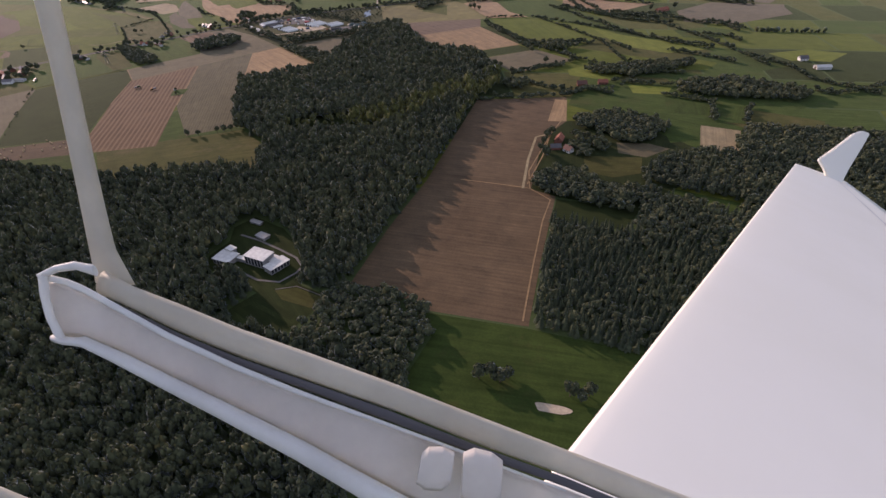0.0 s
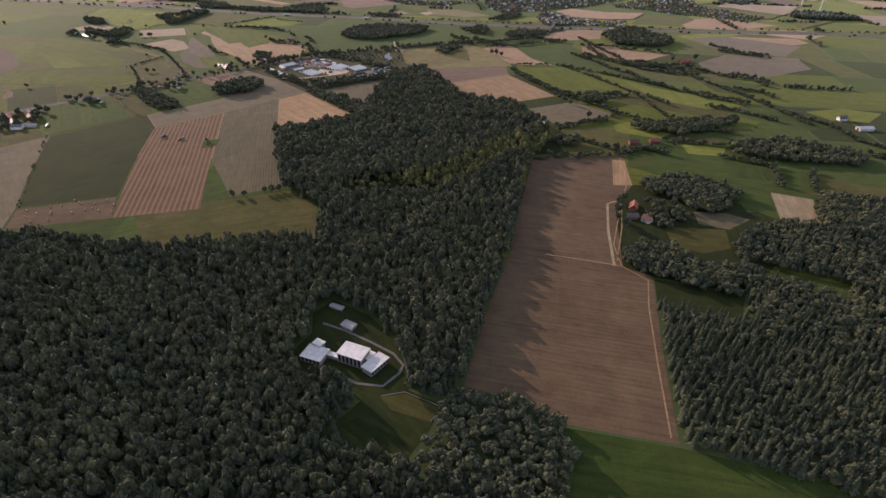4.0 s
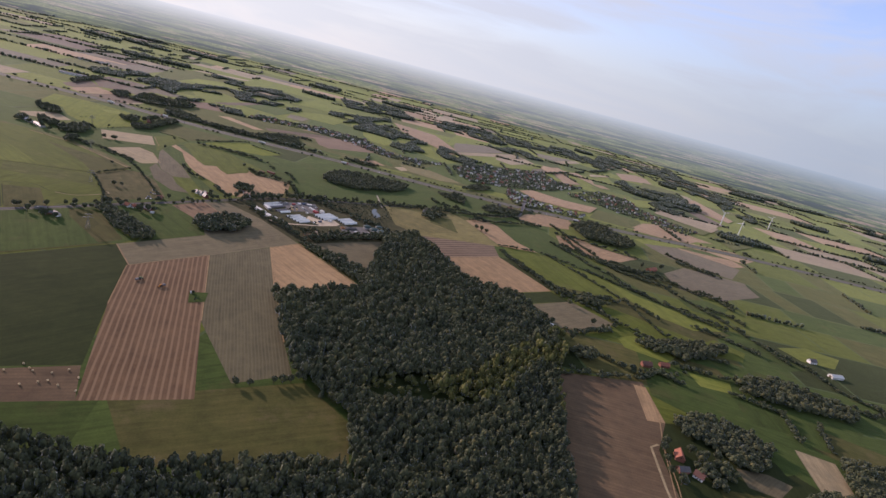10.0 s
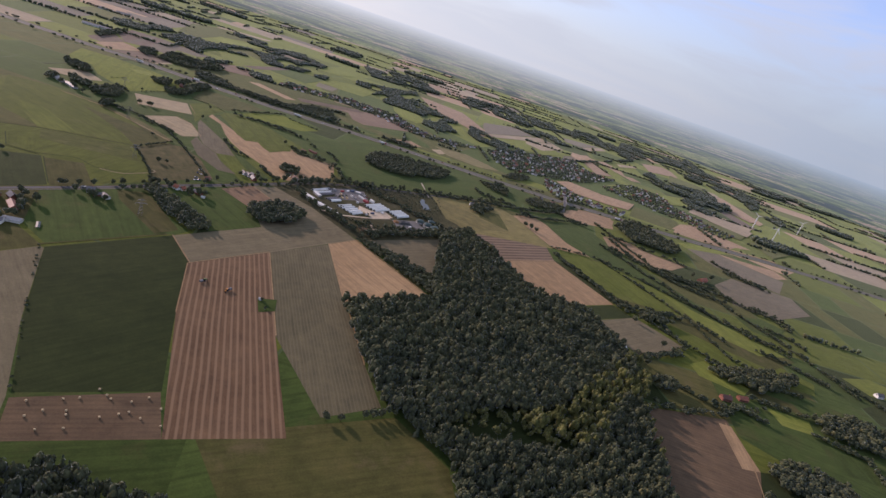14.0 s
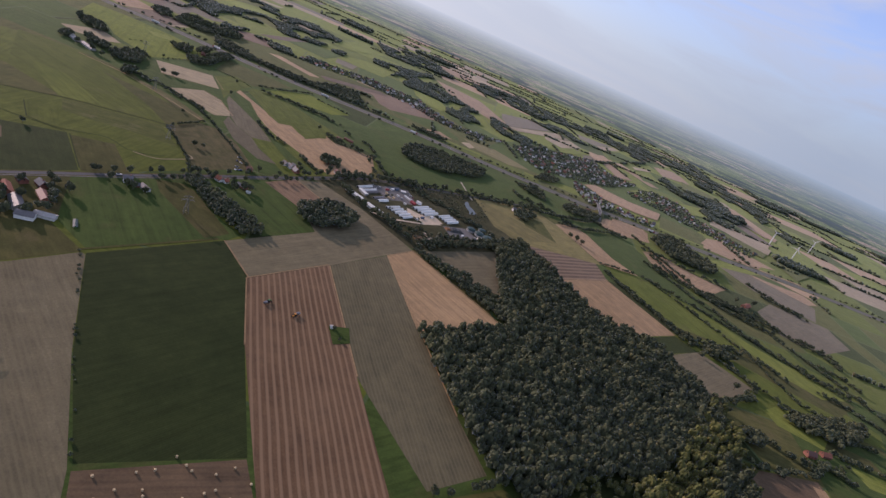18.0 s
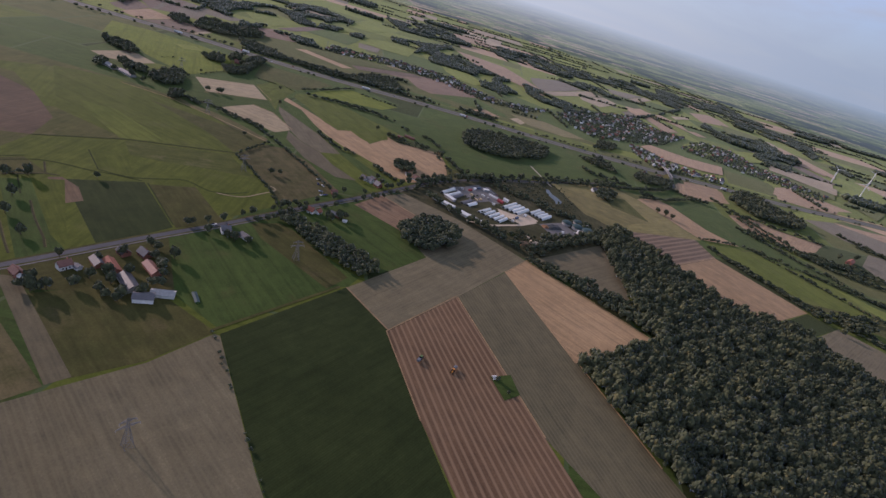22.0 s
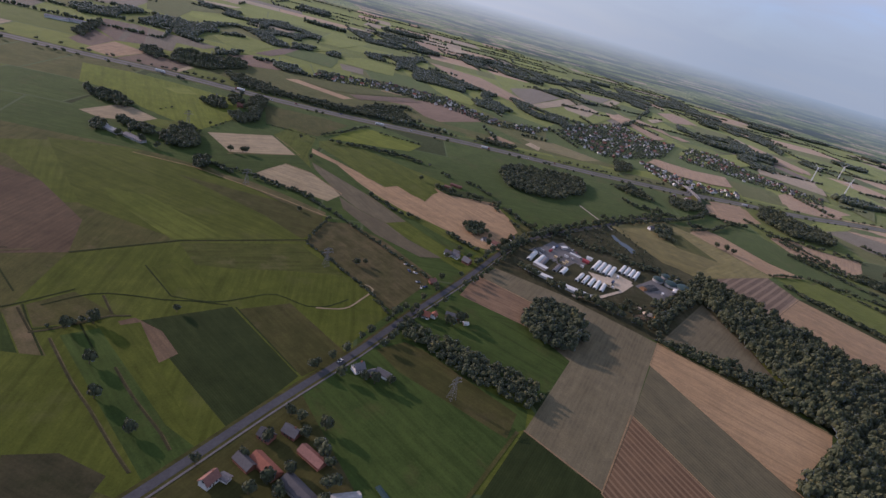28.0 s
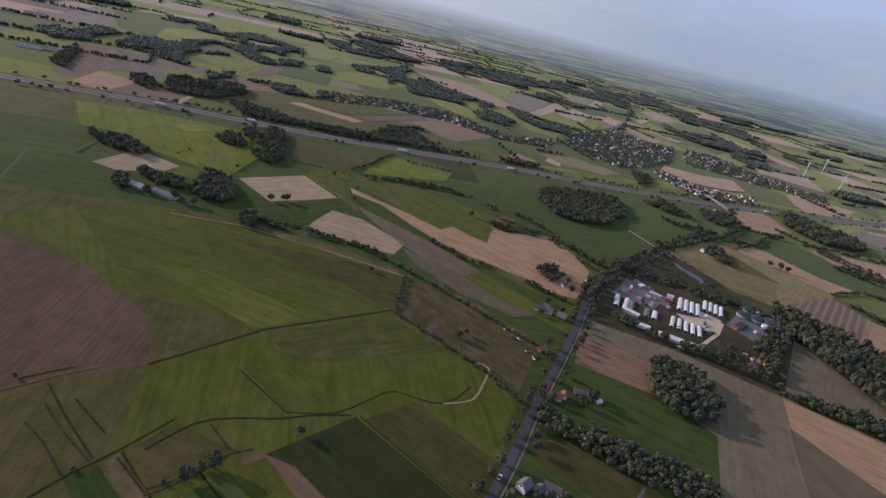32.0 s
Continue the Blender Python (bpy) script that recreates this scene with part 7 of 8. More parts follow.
# ---------------------------------------------------------------- works with film tunnels and gas domes
def tunnel(x0, y0, x1, y1, width, height, mat, label):
    length = math.hypot(x1 - x0, y1 - y0)
    width, height = width * 0.88, height * 0.76
    ob = thing("film_tunnel", (x0 + x1) / 2, (y0 + y1) / 2, 0.2, math.degrees(math.atan2(y1 - y0, x1 - x0)), label, "tunnel", "film tunnels")
    bm = bmesh.new()
    rows = []
    steps, sides = 8, 10
    for i in range(steps + 1):
        x = -length / 2 + length * i / steps
        k = 1.0 - 0.02 * (i % 2)
        rows.append([bm.verts.new((x, k * width / 2 * math.cos(math.pi * j / sides), k * height * math.sin(math.pi * j / sides) ** 0.8)) for j in range(sides + 1)])
    for a, b in zip(rows, rows[1:]):
        for j in range(sides):
            bm.faces.new((a[j], a[j + 1], b[j + 1], b[j]))
    part("cover", bm, mat, ob)
    for s, r in ((-1, rows), (1, rows)):
        bm = bmesh.new()
        q = [bm.verts.new((s * (length / 2 - 0.15), width / 2 * 0.98 * math.cos(math.pi * j / sides), height * 0.98 * math.sin(math.pi * j / sides) ** 0.8)) for j in range(sides + 1)]
        bm.faces.new(q if s > 0 else q[::-1])
        part("end_wall", bm, CONCRETE, ob)
        bm = bmesh.new()
        box(bm, s * (length / 2 - 0.1) - 0.08, s * (length / 2 - 0.1) + 0.08, -1.3, 1.3, 0, height * 0.7)
        part("door", bm, GLASS_DARK, ob)
    return ob


white_words = "white film tunnel with rounded roof on the works yard"
for x0, y0, x1, y1 in ((-221, 812, -206, 838), (-214, 806, -198, 830), (-187, 792, -176, 808)):
    tunnel(x0, y0, x1, y1, 6.5, 3.6, FILM, white_words)
for x0, y0, x1, y1 in ((-208, 804, -195, 825), (-194, 795, -183, 812)):
    tunnel(x0, y0, x1, y1, 6.5, 3.6, SLATE, "dark covered tunnel beside white ones")
for k in range(5):
    tunnel(-172 + 6.1 * k, 781 - 3.6 * k, -157 + 5.6 * k, 802 - 3.6 * k, 5.4, 3.2, FILM, "small white film tunnel in a row of five")
for k in range(4):
    tunnel(-139 + 5.6 * k, 820 - 3.5 * k, -120 + 5.2 * k, 847 - 3.5 * k, 6.4, 4.2, FILM, "large white film tunnel in a joined block")
for k in range(4):
    tunnel(-102 + 4.6 * k, 826 - 3.6 * k, -86 + 4.6 * k, 848 - 3.6 * k, 5.6, 4.0, FILM, "white film tunnel of the smaller block")
barn(-217, 780, -32, 38, 7.5, 3.0, 4.0, WALL, FLATROOF, "long low white shed beside the trees")
barn(-181, 755, -30, 44, 9.5, 3.0, 4.2, WALL, FLATROOF, "very long wide white shed beside the trees")
flat_building(-210, 799, -45, 16, 5, 3.2, "white low loading building", False)
barn(-142, 838, -35, 9, 7, 3.6, 4.8, RED, RED, "red sheet-metal shed beside the tunnels")
barn(-134, 848, -35, 8, 6, 4, 5.2, WALL, SHEET, "white annex of the red shed")
barn(-152, 850, -40, 16, 4, 2.6, 3.2, SHEET, SHEET, "narrow pale lean-to shed")
flat_building(-162, 866, 20, 7, 4, 3, "small dark office cabin with pale roof", False)


def slab(name, corners, z, mat, label, category):
    vs = [(x, y, z) for x, y in corners]
    area = sum(a[0] * b[1] - a[1] * b[0] for a, b in zip(vs, vs[1:] + vs[:1]))
    return tagged(link_mesh(name, vs if area > 0 else vs[::-1], [range(len(vs))], mat), label, category, kind="structure")


slab("yard", [(-232, 797), (-205, 845), (-189, 866), (-160, 890), (-142, 850), (-86, 856), (-70, 836), (-118, 776), (-158, 752)], 0.40, FIELD["scrub"], "weedy trodden ground of the works", "yard")
slab("yard", [(-189, 862), (-157, 887), (-140, 848), (-176, 812), (-214, 842)], 0.44, ASPHALT_PALE, "grey paved yard of the works", "yard")
slab("yard", [(-147, 813), (-143, 788), (-118, 776), (-92, 808), (-108, 825), (-126, 808)], 0.48, SAND, "sandy pale loading yard", "yard")
slab("yard", [(-92, 800), (-59, 826), (-37, 802), (-75, 768)], 0.46, ASPHALT_PALE, "concrete silage slab", "yard")
slab("yard", [(-118, 776), (-92, 800), (-75, 768), (-60, 755), (-110, 700), (-140, 735)], 0.42, FIELD["scrub"], "weedy plot beside the slab", "yard")
slab("yard", [(-191, 862), (-172, 884), (-159, 871), (-147, 856), (-135, 842), (-151, 824), (-163, 835), (-175, 849)], 0.50, ASPHALT_PALE, "wide grey paved lane between the sheds", "yard")
slab("pond", [(-65, 953), (-60, 954), (-57, 936), (-50, 928), (-45, 912), (-50, 900), (-56, 897), (-57, 912), (-63, 924), (-66, 938)], 0.4, WATER, "pale winding pond in the scrub", "pond")
ribbon("track", [(-187, 745), (-155, 752), (-118, 778), (-95, 802)], 4, 0.5, SAND, "sandy drive through the works", "track")


def wheel(parent, x, y, r, w):
    bm = bmesh.new()
    bmesh.ops.create_cone(bm, cap_ends=True, segments=14, radius1=r, radius2=r, depth=w, matrix=Matrix.Translation((x, y, r)) @ Matrix.Rotation(math.pi / 2, 4, "X"))
    tyre = part("wheel", bm, RUBBER, parent)
    bm = bmesh.new()
    bmesh.ops.create_cone(bm, cap_ends=True, segments=12, radius1=r * 0.55, radius2=r * 0.55, depth=w + 0.04, matrix=Matrix.Translation((x, y, r)) @ Matrix.Rotation(math.pi / 2, 4, "X"))
    part("rim", bm, STEEL, tyre)


def car(x, y, turn, mat, words, group, z=0.36):
    ob = thing("car", x, y, z, turn, words, "car", group)
    for name, prof, w, m in (("body", ((-2.2, 0.35), (2.2, 0.35), (2.25, 0.75), (1.2, 0.95), (-2.1, 1.0)), 0.88, mat), ("cabin", ((-1.9, 0.98), (1.0, 0.94), (0.3, 1.5), (-1.5, 1.5)), 0.76, GLASS_DARK)):
        bm = bmesh.new()
        n = len(prof)
        q = [bm.verts.new((a, s * w, c)) for s in (-1, 1) for a, c in prof]
        bm.faces.new(q[:n]), bm.faces.new(q[n:])
        for i in range(n):
            bm.faces.new((q[i], q[(i + 1) % n], q[n + (i + 1) % n], q[n + i]))
        bmesh.ops.recalc_face_normals(bm, faces=bm.faces)
        part(name, bm, m, ob)
    for wx in (-1.35, 1.35):
        for wy in (-0.8, 0.8):
            wheel(ob, wx, wy, 0.32, 0.2)


# clutter of the yard
clutter_rng = random.Random(17)
CRATE_BLUE = plain_material("blue_container_paint", (0.06, 0.09, 0.15), 0.6)
for x, y, length, mat, words in ((-178, 860, 6, WALL, "white container on the yard"), (-172, 866, 6, CRATE_BLUE, "blue container on the yard"), (-184, 850, 6, RED, "red container on the yard"), (-166, 842, 5, SHEET, "grey metal container on the yard"),
                                 (-122, 796, 6, CRATE_BLUE, "blue container on the sandy yard"), (-110, 812, 5, WALL, "white container on the sandy yard"), (-160, 838, 4, CONCRETE, "grey block stack on the yard"), (-170, 826, 4, STRAW, "stack of straw blocks on the yard"),
                                 (-176, 820, 5, STRAW, "stack of wooden pallets on the yard"), (-182, 834, 4, STRAW, "pile of wooden crates on the yard"), (-196, 846, 5, CONCRETE, "grey concrete bins on the yard"), (-152, 822, 4, SHEET, "pale metal skip on the yard"),
                                 (-134, 786, 4, STRAW, "pallet stack beside the tunnels"), (-128, 782, 3, SHEET, "metal skip beside the tunnels"), (-112, 742, 4, SAND, "pale timber stack beside the heaps"), (-100, 728, 5, MACHINE_ORANGE, "rusty skip beside the heaps"),
                                 (-62, 790, 4, WALL, "white control box beside the domes"), (-44, 800, 4, CONCRETE, "grey pump house beside the domes"), (-20, 838, 5, SHEET, "metal engine container beside the domes")):
    ob = thing("container", x, y, 0.5, clutter_rng.choice((-35, 55)) + clutter_rng.uniform(-6, 6), words, "container")
    bm = bmesh.new()
    box(bm, -length / 2, length / 2, -1.2, 1.2, 0.15, 2.4)
    bmesh.ops.bevel(bm, geom=bm.edges[:], offset=0.06, segments=1, affect="EDGES")
    part("body", bm, mat, ob)
    for s in (-1, 1):
        bm = bmesh.new()
        box(bm, s * length * 0.35 - 0.15, s * length * 0.35 + 0.15, -1.15, 1.15, 0, 0.15)
        part("foot", bm, RUBBER, ob)
    bm = bmesh.new()
    box(bm, -length / 2 - 0.06, -length / 2 + 0.01, -0.9, 0.9, 0.3, 2.2)
    part("door", bm, mat, ob)
for k, (x, y) in enumerate(((-150, 868), (-154, 872), (-146, 862), (-200, 838), (-206, 846), (-118, 818))):
    car(x, y, 50 + 11 * k, (WALL, SHEET, RED)[k % 3], ("white van parked on the works yard", "grey car parked on the works yard", "red car parked on the works yard")[k % 3], "works cars", 0.46)


def dome(x, y, r, h, label):
    ob = thing("gas_dome", x, y, 0.4, 0, label, "biogas tank", "gas domes")
    bm = bmesh.new()
    bmesh.ops.create_cone(bm, cap_ends=True, segments=32, radius1=r, radius2=r, depth=h * 0.5, matrix=Matrix.Translation((0, 0, h * 0.25)))
    part("tank_wall", bm, CONCRETE, ob)
    bm = bmesh.new()
    rows = []
    for i in range(7):
        a = math.pi / 2 * i / 7
        rows.append([bm.verts.new(((r + 0.2) * math.cos(a) * math.cos(q * math.pi / 16), (r + 0.2) * math.cos(a) * math.sin(q * math.pi / 16), h * 0.5 + h * 0.55 * math.sin(a))) for q in range(32)])
    tip = bm.verts.new((0, 0, h * 1.05))
    for a, b in zip(rows, rows[1:]):
        for q in range(32):
            bm.faces.new((a[q], a[(q + 1) % 32], b[(q + 1) % 32], b[q]))
    for q in range(32):
        bm.faces.new((rows[-1][q], rows[-1][(q + 1) % 32], tip))
    part("membrane", bm, DOME, ob)
    bm = bmesh.new()
    bmesh.ops.create_cone(bm, cap_ends=True, segments=32, radius1=r + 0.3, radius2=r + 0.3, depth=0.3, matrix=Matrix.Translation((0, 0, h * 0.5)))
    part("rim", bm, STEEL, ob)


dome(-51, 826, 6.6, 5.4, "dark green domed biogas tank")
dome(-38, 819, 7.4, 6, "dark green domed biogas tank with steel rim")
dome(-24, 812, 9.6, 6.8, "largest dark green domed biogas tank")
dome(-34, 840, 5.8, 4.8, "smaller green biogas tank behind the others")
ob = thing("storage_tank", -37, 805, 0.4, 0, "small white round tank beside the domes", "tank")
bm = bmesh.new()
bmesh.ops.create_cone(bm, cap_ends=True, segments=24, radius1=3.6, radius2=3.6, depth=3, matrix=Matrix.Translation((0, 0, 1.5)))
part("tank_wall", bm, WALL, ob)
bm = bmesh.new()
bmesh.ops.create_cone(bm, cap_ends=True, segments=24, radius1=3.8, radius2=0.5, depth=0.9, matrix=Matrix.Translation((0, 0, 3.45)))
part("lid", bm, SHEET, ob)


SILAGE = plain_material("open_silage", (0.22, 0.115, 0.055), 0.95)
TARP = plain_material("dark_tarpaulin", (0.05, 0.052, 0.050), 0.7)


def heap(x, y, turn, a, b, h, mat, label, category):
    bm = bmesh.new()
    bmesh.ops.create_grid(bm, x_segments=14, y_segments=10, size=1)
    for v in bm.verts:
        d = max(abs(v.co.x), abs(v.co.y))
        z = h * max(0.0, min(1.0, (1 - d) * 3)) * (0.8 + 0.3 * noise.noise((v.co.x * 3 + x, v.co.y * 3 + y, 0)))
        v.co = Vector((v.co.x * a, v.co.y * b, z))
    me = bpy.data.meshes.new(category.replace(" ", "_"))
    bm.to_mesh(me)
    bm.free()
    me.materials.append(mat)
    ob = new(category.replace(" ", "_"), me)
    ob.matrix_basis = pose(x, y, 0.45, 0, 0, turn)
    return tagged(ob, label, category)


heap(-72, 801, 30, 11, 6, 3.4, TARP, "tarpaulin-covered silage heap on the slab", "silage heap")
heap(-84, 795, 30, 4, 4, 2.8, SILAGE, "orange brown open end of the silage heap", "silage heap")
heap(-116, 724, 20, 9, 6, 2.4, FIELD["brown"], "brown soil and rubble heap", "soil heap")
heap(-104, 735, -10, 6, 4, 2.0, SAND, "pale rubble heap beside the works", "rubble heap")
heap(-130, 742, 40, 8, 3, 1.8, FIELD["crop"], "overgrown soil bank beside the works", "soil bank")


# ---------------------------------------------------------------- pylons and wind turbines
def beam(bm, a, b, r):
    a, b = Vector(a), Vector(b)
    d = (b - a).normalized()
    e = d.orthogonal().normalized() * r
    f = d.cross(e).normalized() * r
    lo = [bm.verts.new(a + q) for q in (e, f, -e, -f)]
    hi = [bm.verts.new(b + q) for q in (e, f, -e, -f)]
    for i in range(4):
        bm.faces.new((lo[i], lo[(i + 1) % 4], hi[(i + 1) % 4], hi[i]))


def pylon(x, y, turn, height):
    ob = thing("power_pylon", x, y, 0, turn, "grey steel lattice power pylon standing in a meadow", "pylon", "power pylons")
    base, neck, waist = 2.4, 0.55, height * 0.72
    for sx in (-1, 1):
        for sy in (-1, 1):
            bm = bmesh.new()
            beam(bm, (sx * base, sy * base, 0), (sx * neck, sy * neck, waist), 0.11)
            beam(bm, (sx * neck, sy * neck, waist), (sx * 0.3, sy * 0.3, height), 0.09)
            part("leg", bm, STEEL, ob)
    for i in range(6):
        z0, z1 = waist * i / 6, waist * (i + 1) / 6
        w0, w1 = base + (neck - base) * i / 6, base + (neck - base) * (i + 1) / 6
        bm = bmesh.new()
        for k in range(4):
            c0, s0 = ((-1, -1), (1, -1), (1, 1), (-1, 1))[k], ((1, -1), (1, 1), (-1, 1), (-1, -1))[k]
            beam(bm, (c0[0] * w0, c0[1] * w0, z0), (s0[0] * w1, s0[1] * w1, z1), 0.05)
            beam(bm, (s0[0] * w0, s0[1] * w0, z0), (c0[0] * w1, c0[1] * w1, z1), 0.05)
        part("brace", bm, STEEL, ob)
    for z, reach in ((waist, 5.6), (height * 0.9, 4.0)):
        bm = bmesh.new()
        for s in (-1, 1):
            for t in (-0.5, 0.5):
                beam(bm, (0, t, z), (s * reach, 0, z + 0.2), 0.13)
                beam(bm, (0, t, z + 1.3), (s * reach, 0, z + 0.2), 0.11)
            for k in (0.3, 0.6):
                beam(bm, (s * reach * k, 0, z), (s * reach * k, 0, z + 1.3 * (1 - k)), 0.08)
        part("cross_arm", bm, STEEL, ob)
        for s in (-1, 1):
            bm = bmesh.new()
            beam(bm, (s * reach, 0, z + 0.2), (s * reach, 0, z - 1.3), 0.12)
            part("insulator", bm, CONCRETE, ob)


for x, y, turn in ((-334, 557, 35), (-439, 711, 35), (-546, 863, 35), (-664, 1033, 35), (-353, 341, 50)):
    pylon(x, y, turn, 19)

TURBINE_WHITE = plain_material("turbine_white", (0.78, 0.78, 0.78), 0.5)


def turbine(x, y, turn, spin, height=42, blade=17):
    ob = thing("wind_turbine", x, y, 0, turn, "white three-bladed wind turbine among far fields", "wind turbine", "wind turbines")
    bm = bmesh.new()
    bmesh.ops.create_cone(bm, cap_ends=True, segments=16, radius1=1.5, radius2=0.8, depth=height, matrix=Matrix.Translation((0, 0, height / 2)))
    part("tower", bm, TURBINE_WHITE, ob)
    bm = bmesh.new()
    box(bm, -1.4, 1.4, -3.0, 4.5, height - 0.3, height + 2.8)
    bmesh.ops.bevel(bm, geom=bm.edges[:], offset=0.5, segments=2, affect="EDGES")
    part("nacelle", bm, TURBINE_WHITE, ob)
    bm = bmesh.new()
    bmesh.ops.create_uvsphere(bm, u_segments=12, v_segments=8, radius=1.4, matrix=Matrix.Translation((0, -3.6, height + 1.2)))
    part("hub", bm, TURBINE_WHITE, ob)
    for k in range(3):
        a = radians(spin + 120 * k)
        bm = bmesh.new()
        rows = []
        for i in range(6):
            r = 1 + blade * i / 5
            w = (0.5, 0.9, 0.8, 0.6, 0.4, 0.15)[i]
            cx, cz = math.cos(a), math.sin(a)
            rows.append([bm.verts.new((cx * r - cz * s * w, -3.6 + t, height + 1.2 + cz * r + cx * s * w)) for s, t in ((-0.4, 0), (0.1, 0.3), (1.0, 0), (0.1, -0.3))])
        for p, q in zip(rows, rows[1:]):
            for j in range(4):
                bm.faces.new((p[j], p[(j + 1) % 4], q[(j + 1) % 4], q[j]))
        part("blade", bm, TURBINE_WHITE, ob)


for x, y, turn, spin in ((976, 1862, -30, 20), (972, 1716, -50, 75), (1242, 2059, -30, 50)):
    turbine(x, y, turn, spin)


# ---------------------------------------------------------------- vehicles and field things
def truck(x, y, turn, mat, words):
    ob = thing("truck", x, y, 0.36, turn, words, "truck", "motorway trucks")
    bm = bmesh.new()
    box(bm, -8, 5.2, -1.25, 1.25, 1.1, 4.0)
    bmesh.ops.bevel(bm, geom=bm.edges[:], offset=0.08, segments=1, affect="EDGES")
    part("trailer", bm, mat, ob)
    bm = bmesh.new()
    q = [bm.verts.new((a, b, c)) for b in (-1.2, 1.2) for a, c in ((5.6, 0.6), (8.0, 0.6), (8.0, 2.0), (7.5, 3.6), (5.6, 3.7))]
    bm.faces.new(q[:5][::-1]), bm.faces.new(q[5:])
    for i in range(5):
        bm.faces.new((q[i], q[(i + 1) % 5], q[5 + (i + 1) % 5], q[5 + i]))
    bmesh.ops.recalc_face_normals(bm, faces=bm.faces)
    part("cab", bm, RED if mat is WALL else WALL, ob)
    bm = bmesh.new()
    box(bm, -7.6, 6.5, -0.5, 0.5, 0.6, 1.1)
    part("chassis", bm, RUBBER, ob)
    for wx in (-6.4, -5.0, 4.2, 6.8):
        for wy in (-1.05, 1.05):
            wheel(ob, wx, wy, 0.5, 0.35)


def on_line(line, x):
    for (x0, y0), (x1, y1) in zip(line, line[1:]):
        if x0 <= x <= x1:
            return y0 + (y1 - y0) * (x - x0) / (x1 - x0), math.degrees(math.atan2(y1 - y0, x1 - x0))


for x, side, mat in ((-792, -9, FILM), (-659, 5, WALL), (-408, -9, FILM), (-205, -9, WALL), (380, -9, WALL)):
    y, turn = on_line(offset(MOTORWAY, side), x)
    truck(x, y, turn + (180 if side > 0 else 0), mat, "white articulated truck on the motorway")
CAR_RED, CAR_BLUE, CAR_SILVER = plain_material("red_car_paint", (0.35, 0.04, 0.03), 0.3), plain_material("blue_car_paint", (0.04, 0.07, 0.2), 0.3), plain_material("silver_car_paint", (0.5, 0.51, 0.52), 0.3, 0.3)
for k, x in enumerate((-880, -600, -560, -480, -350, -120, -60, 60, 250, 300)):
    side = (-5, -9, 5, 9)[k % 4]
    y, turn = on_line(offset(MOTORWAY, side), x)
    car(x, y, turn, (CAR_SILVER, WALL, CAR_RED, CAR_BLUE)[k % 4], ("silver car on the motorway", "white car on the motorway", "red car on the motorway", "blue car on the motorway")[k % 4], "motorway cars")
car(-413, 578, 55, WALL, "white car driving on the country road", "road cars")
for k, (x, y) in enumerate(((-364, 744), (-358, 741), (-361, 731), (-355, 729), (-353, 712), (-346, 706), (-350, 703))):
    car(x, y, 40 + 37 * k, (WALL, CAR_SILVER, CAR_BLUE)[k % 3], ("white old car parked in the weeds", "silver old car parked in the weeds", "blue old car parked in the weeds")[k % 3], "parked old cars", 0.16)


def tractor(x, y, turn, mat, words):
    ob = thing("tractor", x, y, 0.3, turn, words, "tractor")
    bm = bmesh.new()
    box(bm, 0.2, 2.4, -0.45, 0.45, 0.8, 1.7)
    bmesh.ops.bevel(bm, geom=bm.edges[:], offset=0.12, segments=2, affect="EDGES")
    part("bonnet", bm, mat, ob)
    bm = bmesh.new()
    box(bm, -1.3, 0.3, -0.8, 0.8, 1.0, 2.5)
    part("cab", bm, GLASS_DARK, ob)
    bm = bmesh.new()
    box(bm, -1.4, 0.4, -0.9, 0.9, 2.5, 2.7)
    part("cab_roof", bm, mat, ob)
    for wx, r in ((-0.9, 0.9), (1.8, 0.6)):
        for wy in (-1.0, 1.0):
            wheel(ob, wx, wy, r, 0.5)
    bm = bmesh.new()
    box(bm, -6.2, -2.6, -1.2, 1.2, 0.7, 2.4)
    bmesh.ops.bevel(bm, geom=bm.edges[:], offset=0.3, segments=2, affect="EDGES")
    part("baler", bm, STEEL, ob, "towed baler with rounded housing")
    bm = bmesh.new()
    box(bm, -2.6, -1.2, -0.12, 0.12, 0.6, 0.8)
    part("drawbar", bm, RUBBER, ob)


tractor(-215, 469, 70, MACHINE_GREEN, "green tractor with a baler on the straw field")
tractor(-191, 463, 250, MACHINE_ORANGE, "orange tractor with a baler on the straw field")

bale_mesh = None
for x, y in ((-208, 255), (-204, 275), (-177, 285), (-177, 298), (-164, 287), (-228, 273), (-193, 297), (-205, 288), (-202, 272), (-215, 270), (-173, 289), (-189, 295), (-200, 300), (-185, 278), (-220, 262), (-212, 283), (-196, 262), (-158, 300), (-150, 286), (-170, 306)):
    if bale_mesh is None:
        bm = bmesh.new()
        bmesh.ops.create_cone(bm, cap_ends=True, segments=18, radius1=0.7, radius2=0.7, depth=1.2, matrix=Matrix.Translation((0, 0, 0.68)) @ Matrix.Rotation(math.pi / 2, 4, "X"))
        bmesh.ops.bevel(bm, geom=[e for e in bm.edges if len(e.link_faces) == 2 and e.calc_face_angle() > 1], offset=0.12, segments=2, affect="EDGES")
        bale_mesh = bpy.data.meshes.new("round_bale")
        bm.to_mesh(bale_mesh)
        bm.free()
        bale_mesh.materials.append(STRAW)
    ob = new("round_bale", bale_mesh)
    ob.matrix_basis = pose(x, y, 0.28, 0, 0, 37 * (x + y) % 180)
    tagged(ob, "round pale straw bale lying on the stubble", "straw bale", "round bales")
slab("pool_garden", [(-163, 469), (-147, 477), (-141, 457), (-153, 447)], 0.34, FIELD["lush"], "small fenced green plot in the straw field", "garden plot")
tree(-158, 466, 3.5)
tree(-150, 455, 3.0)
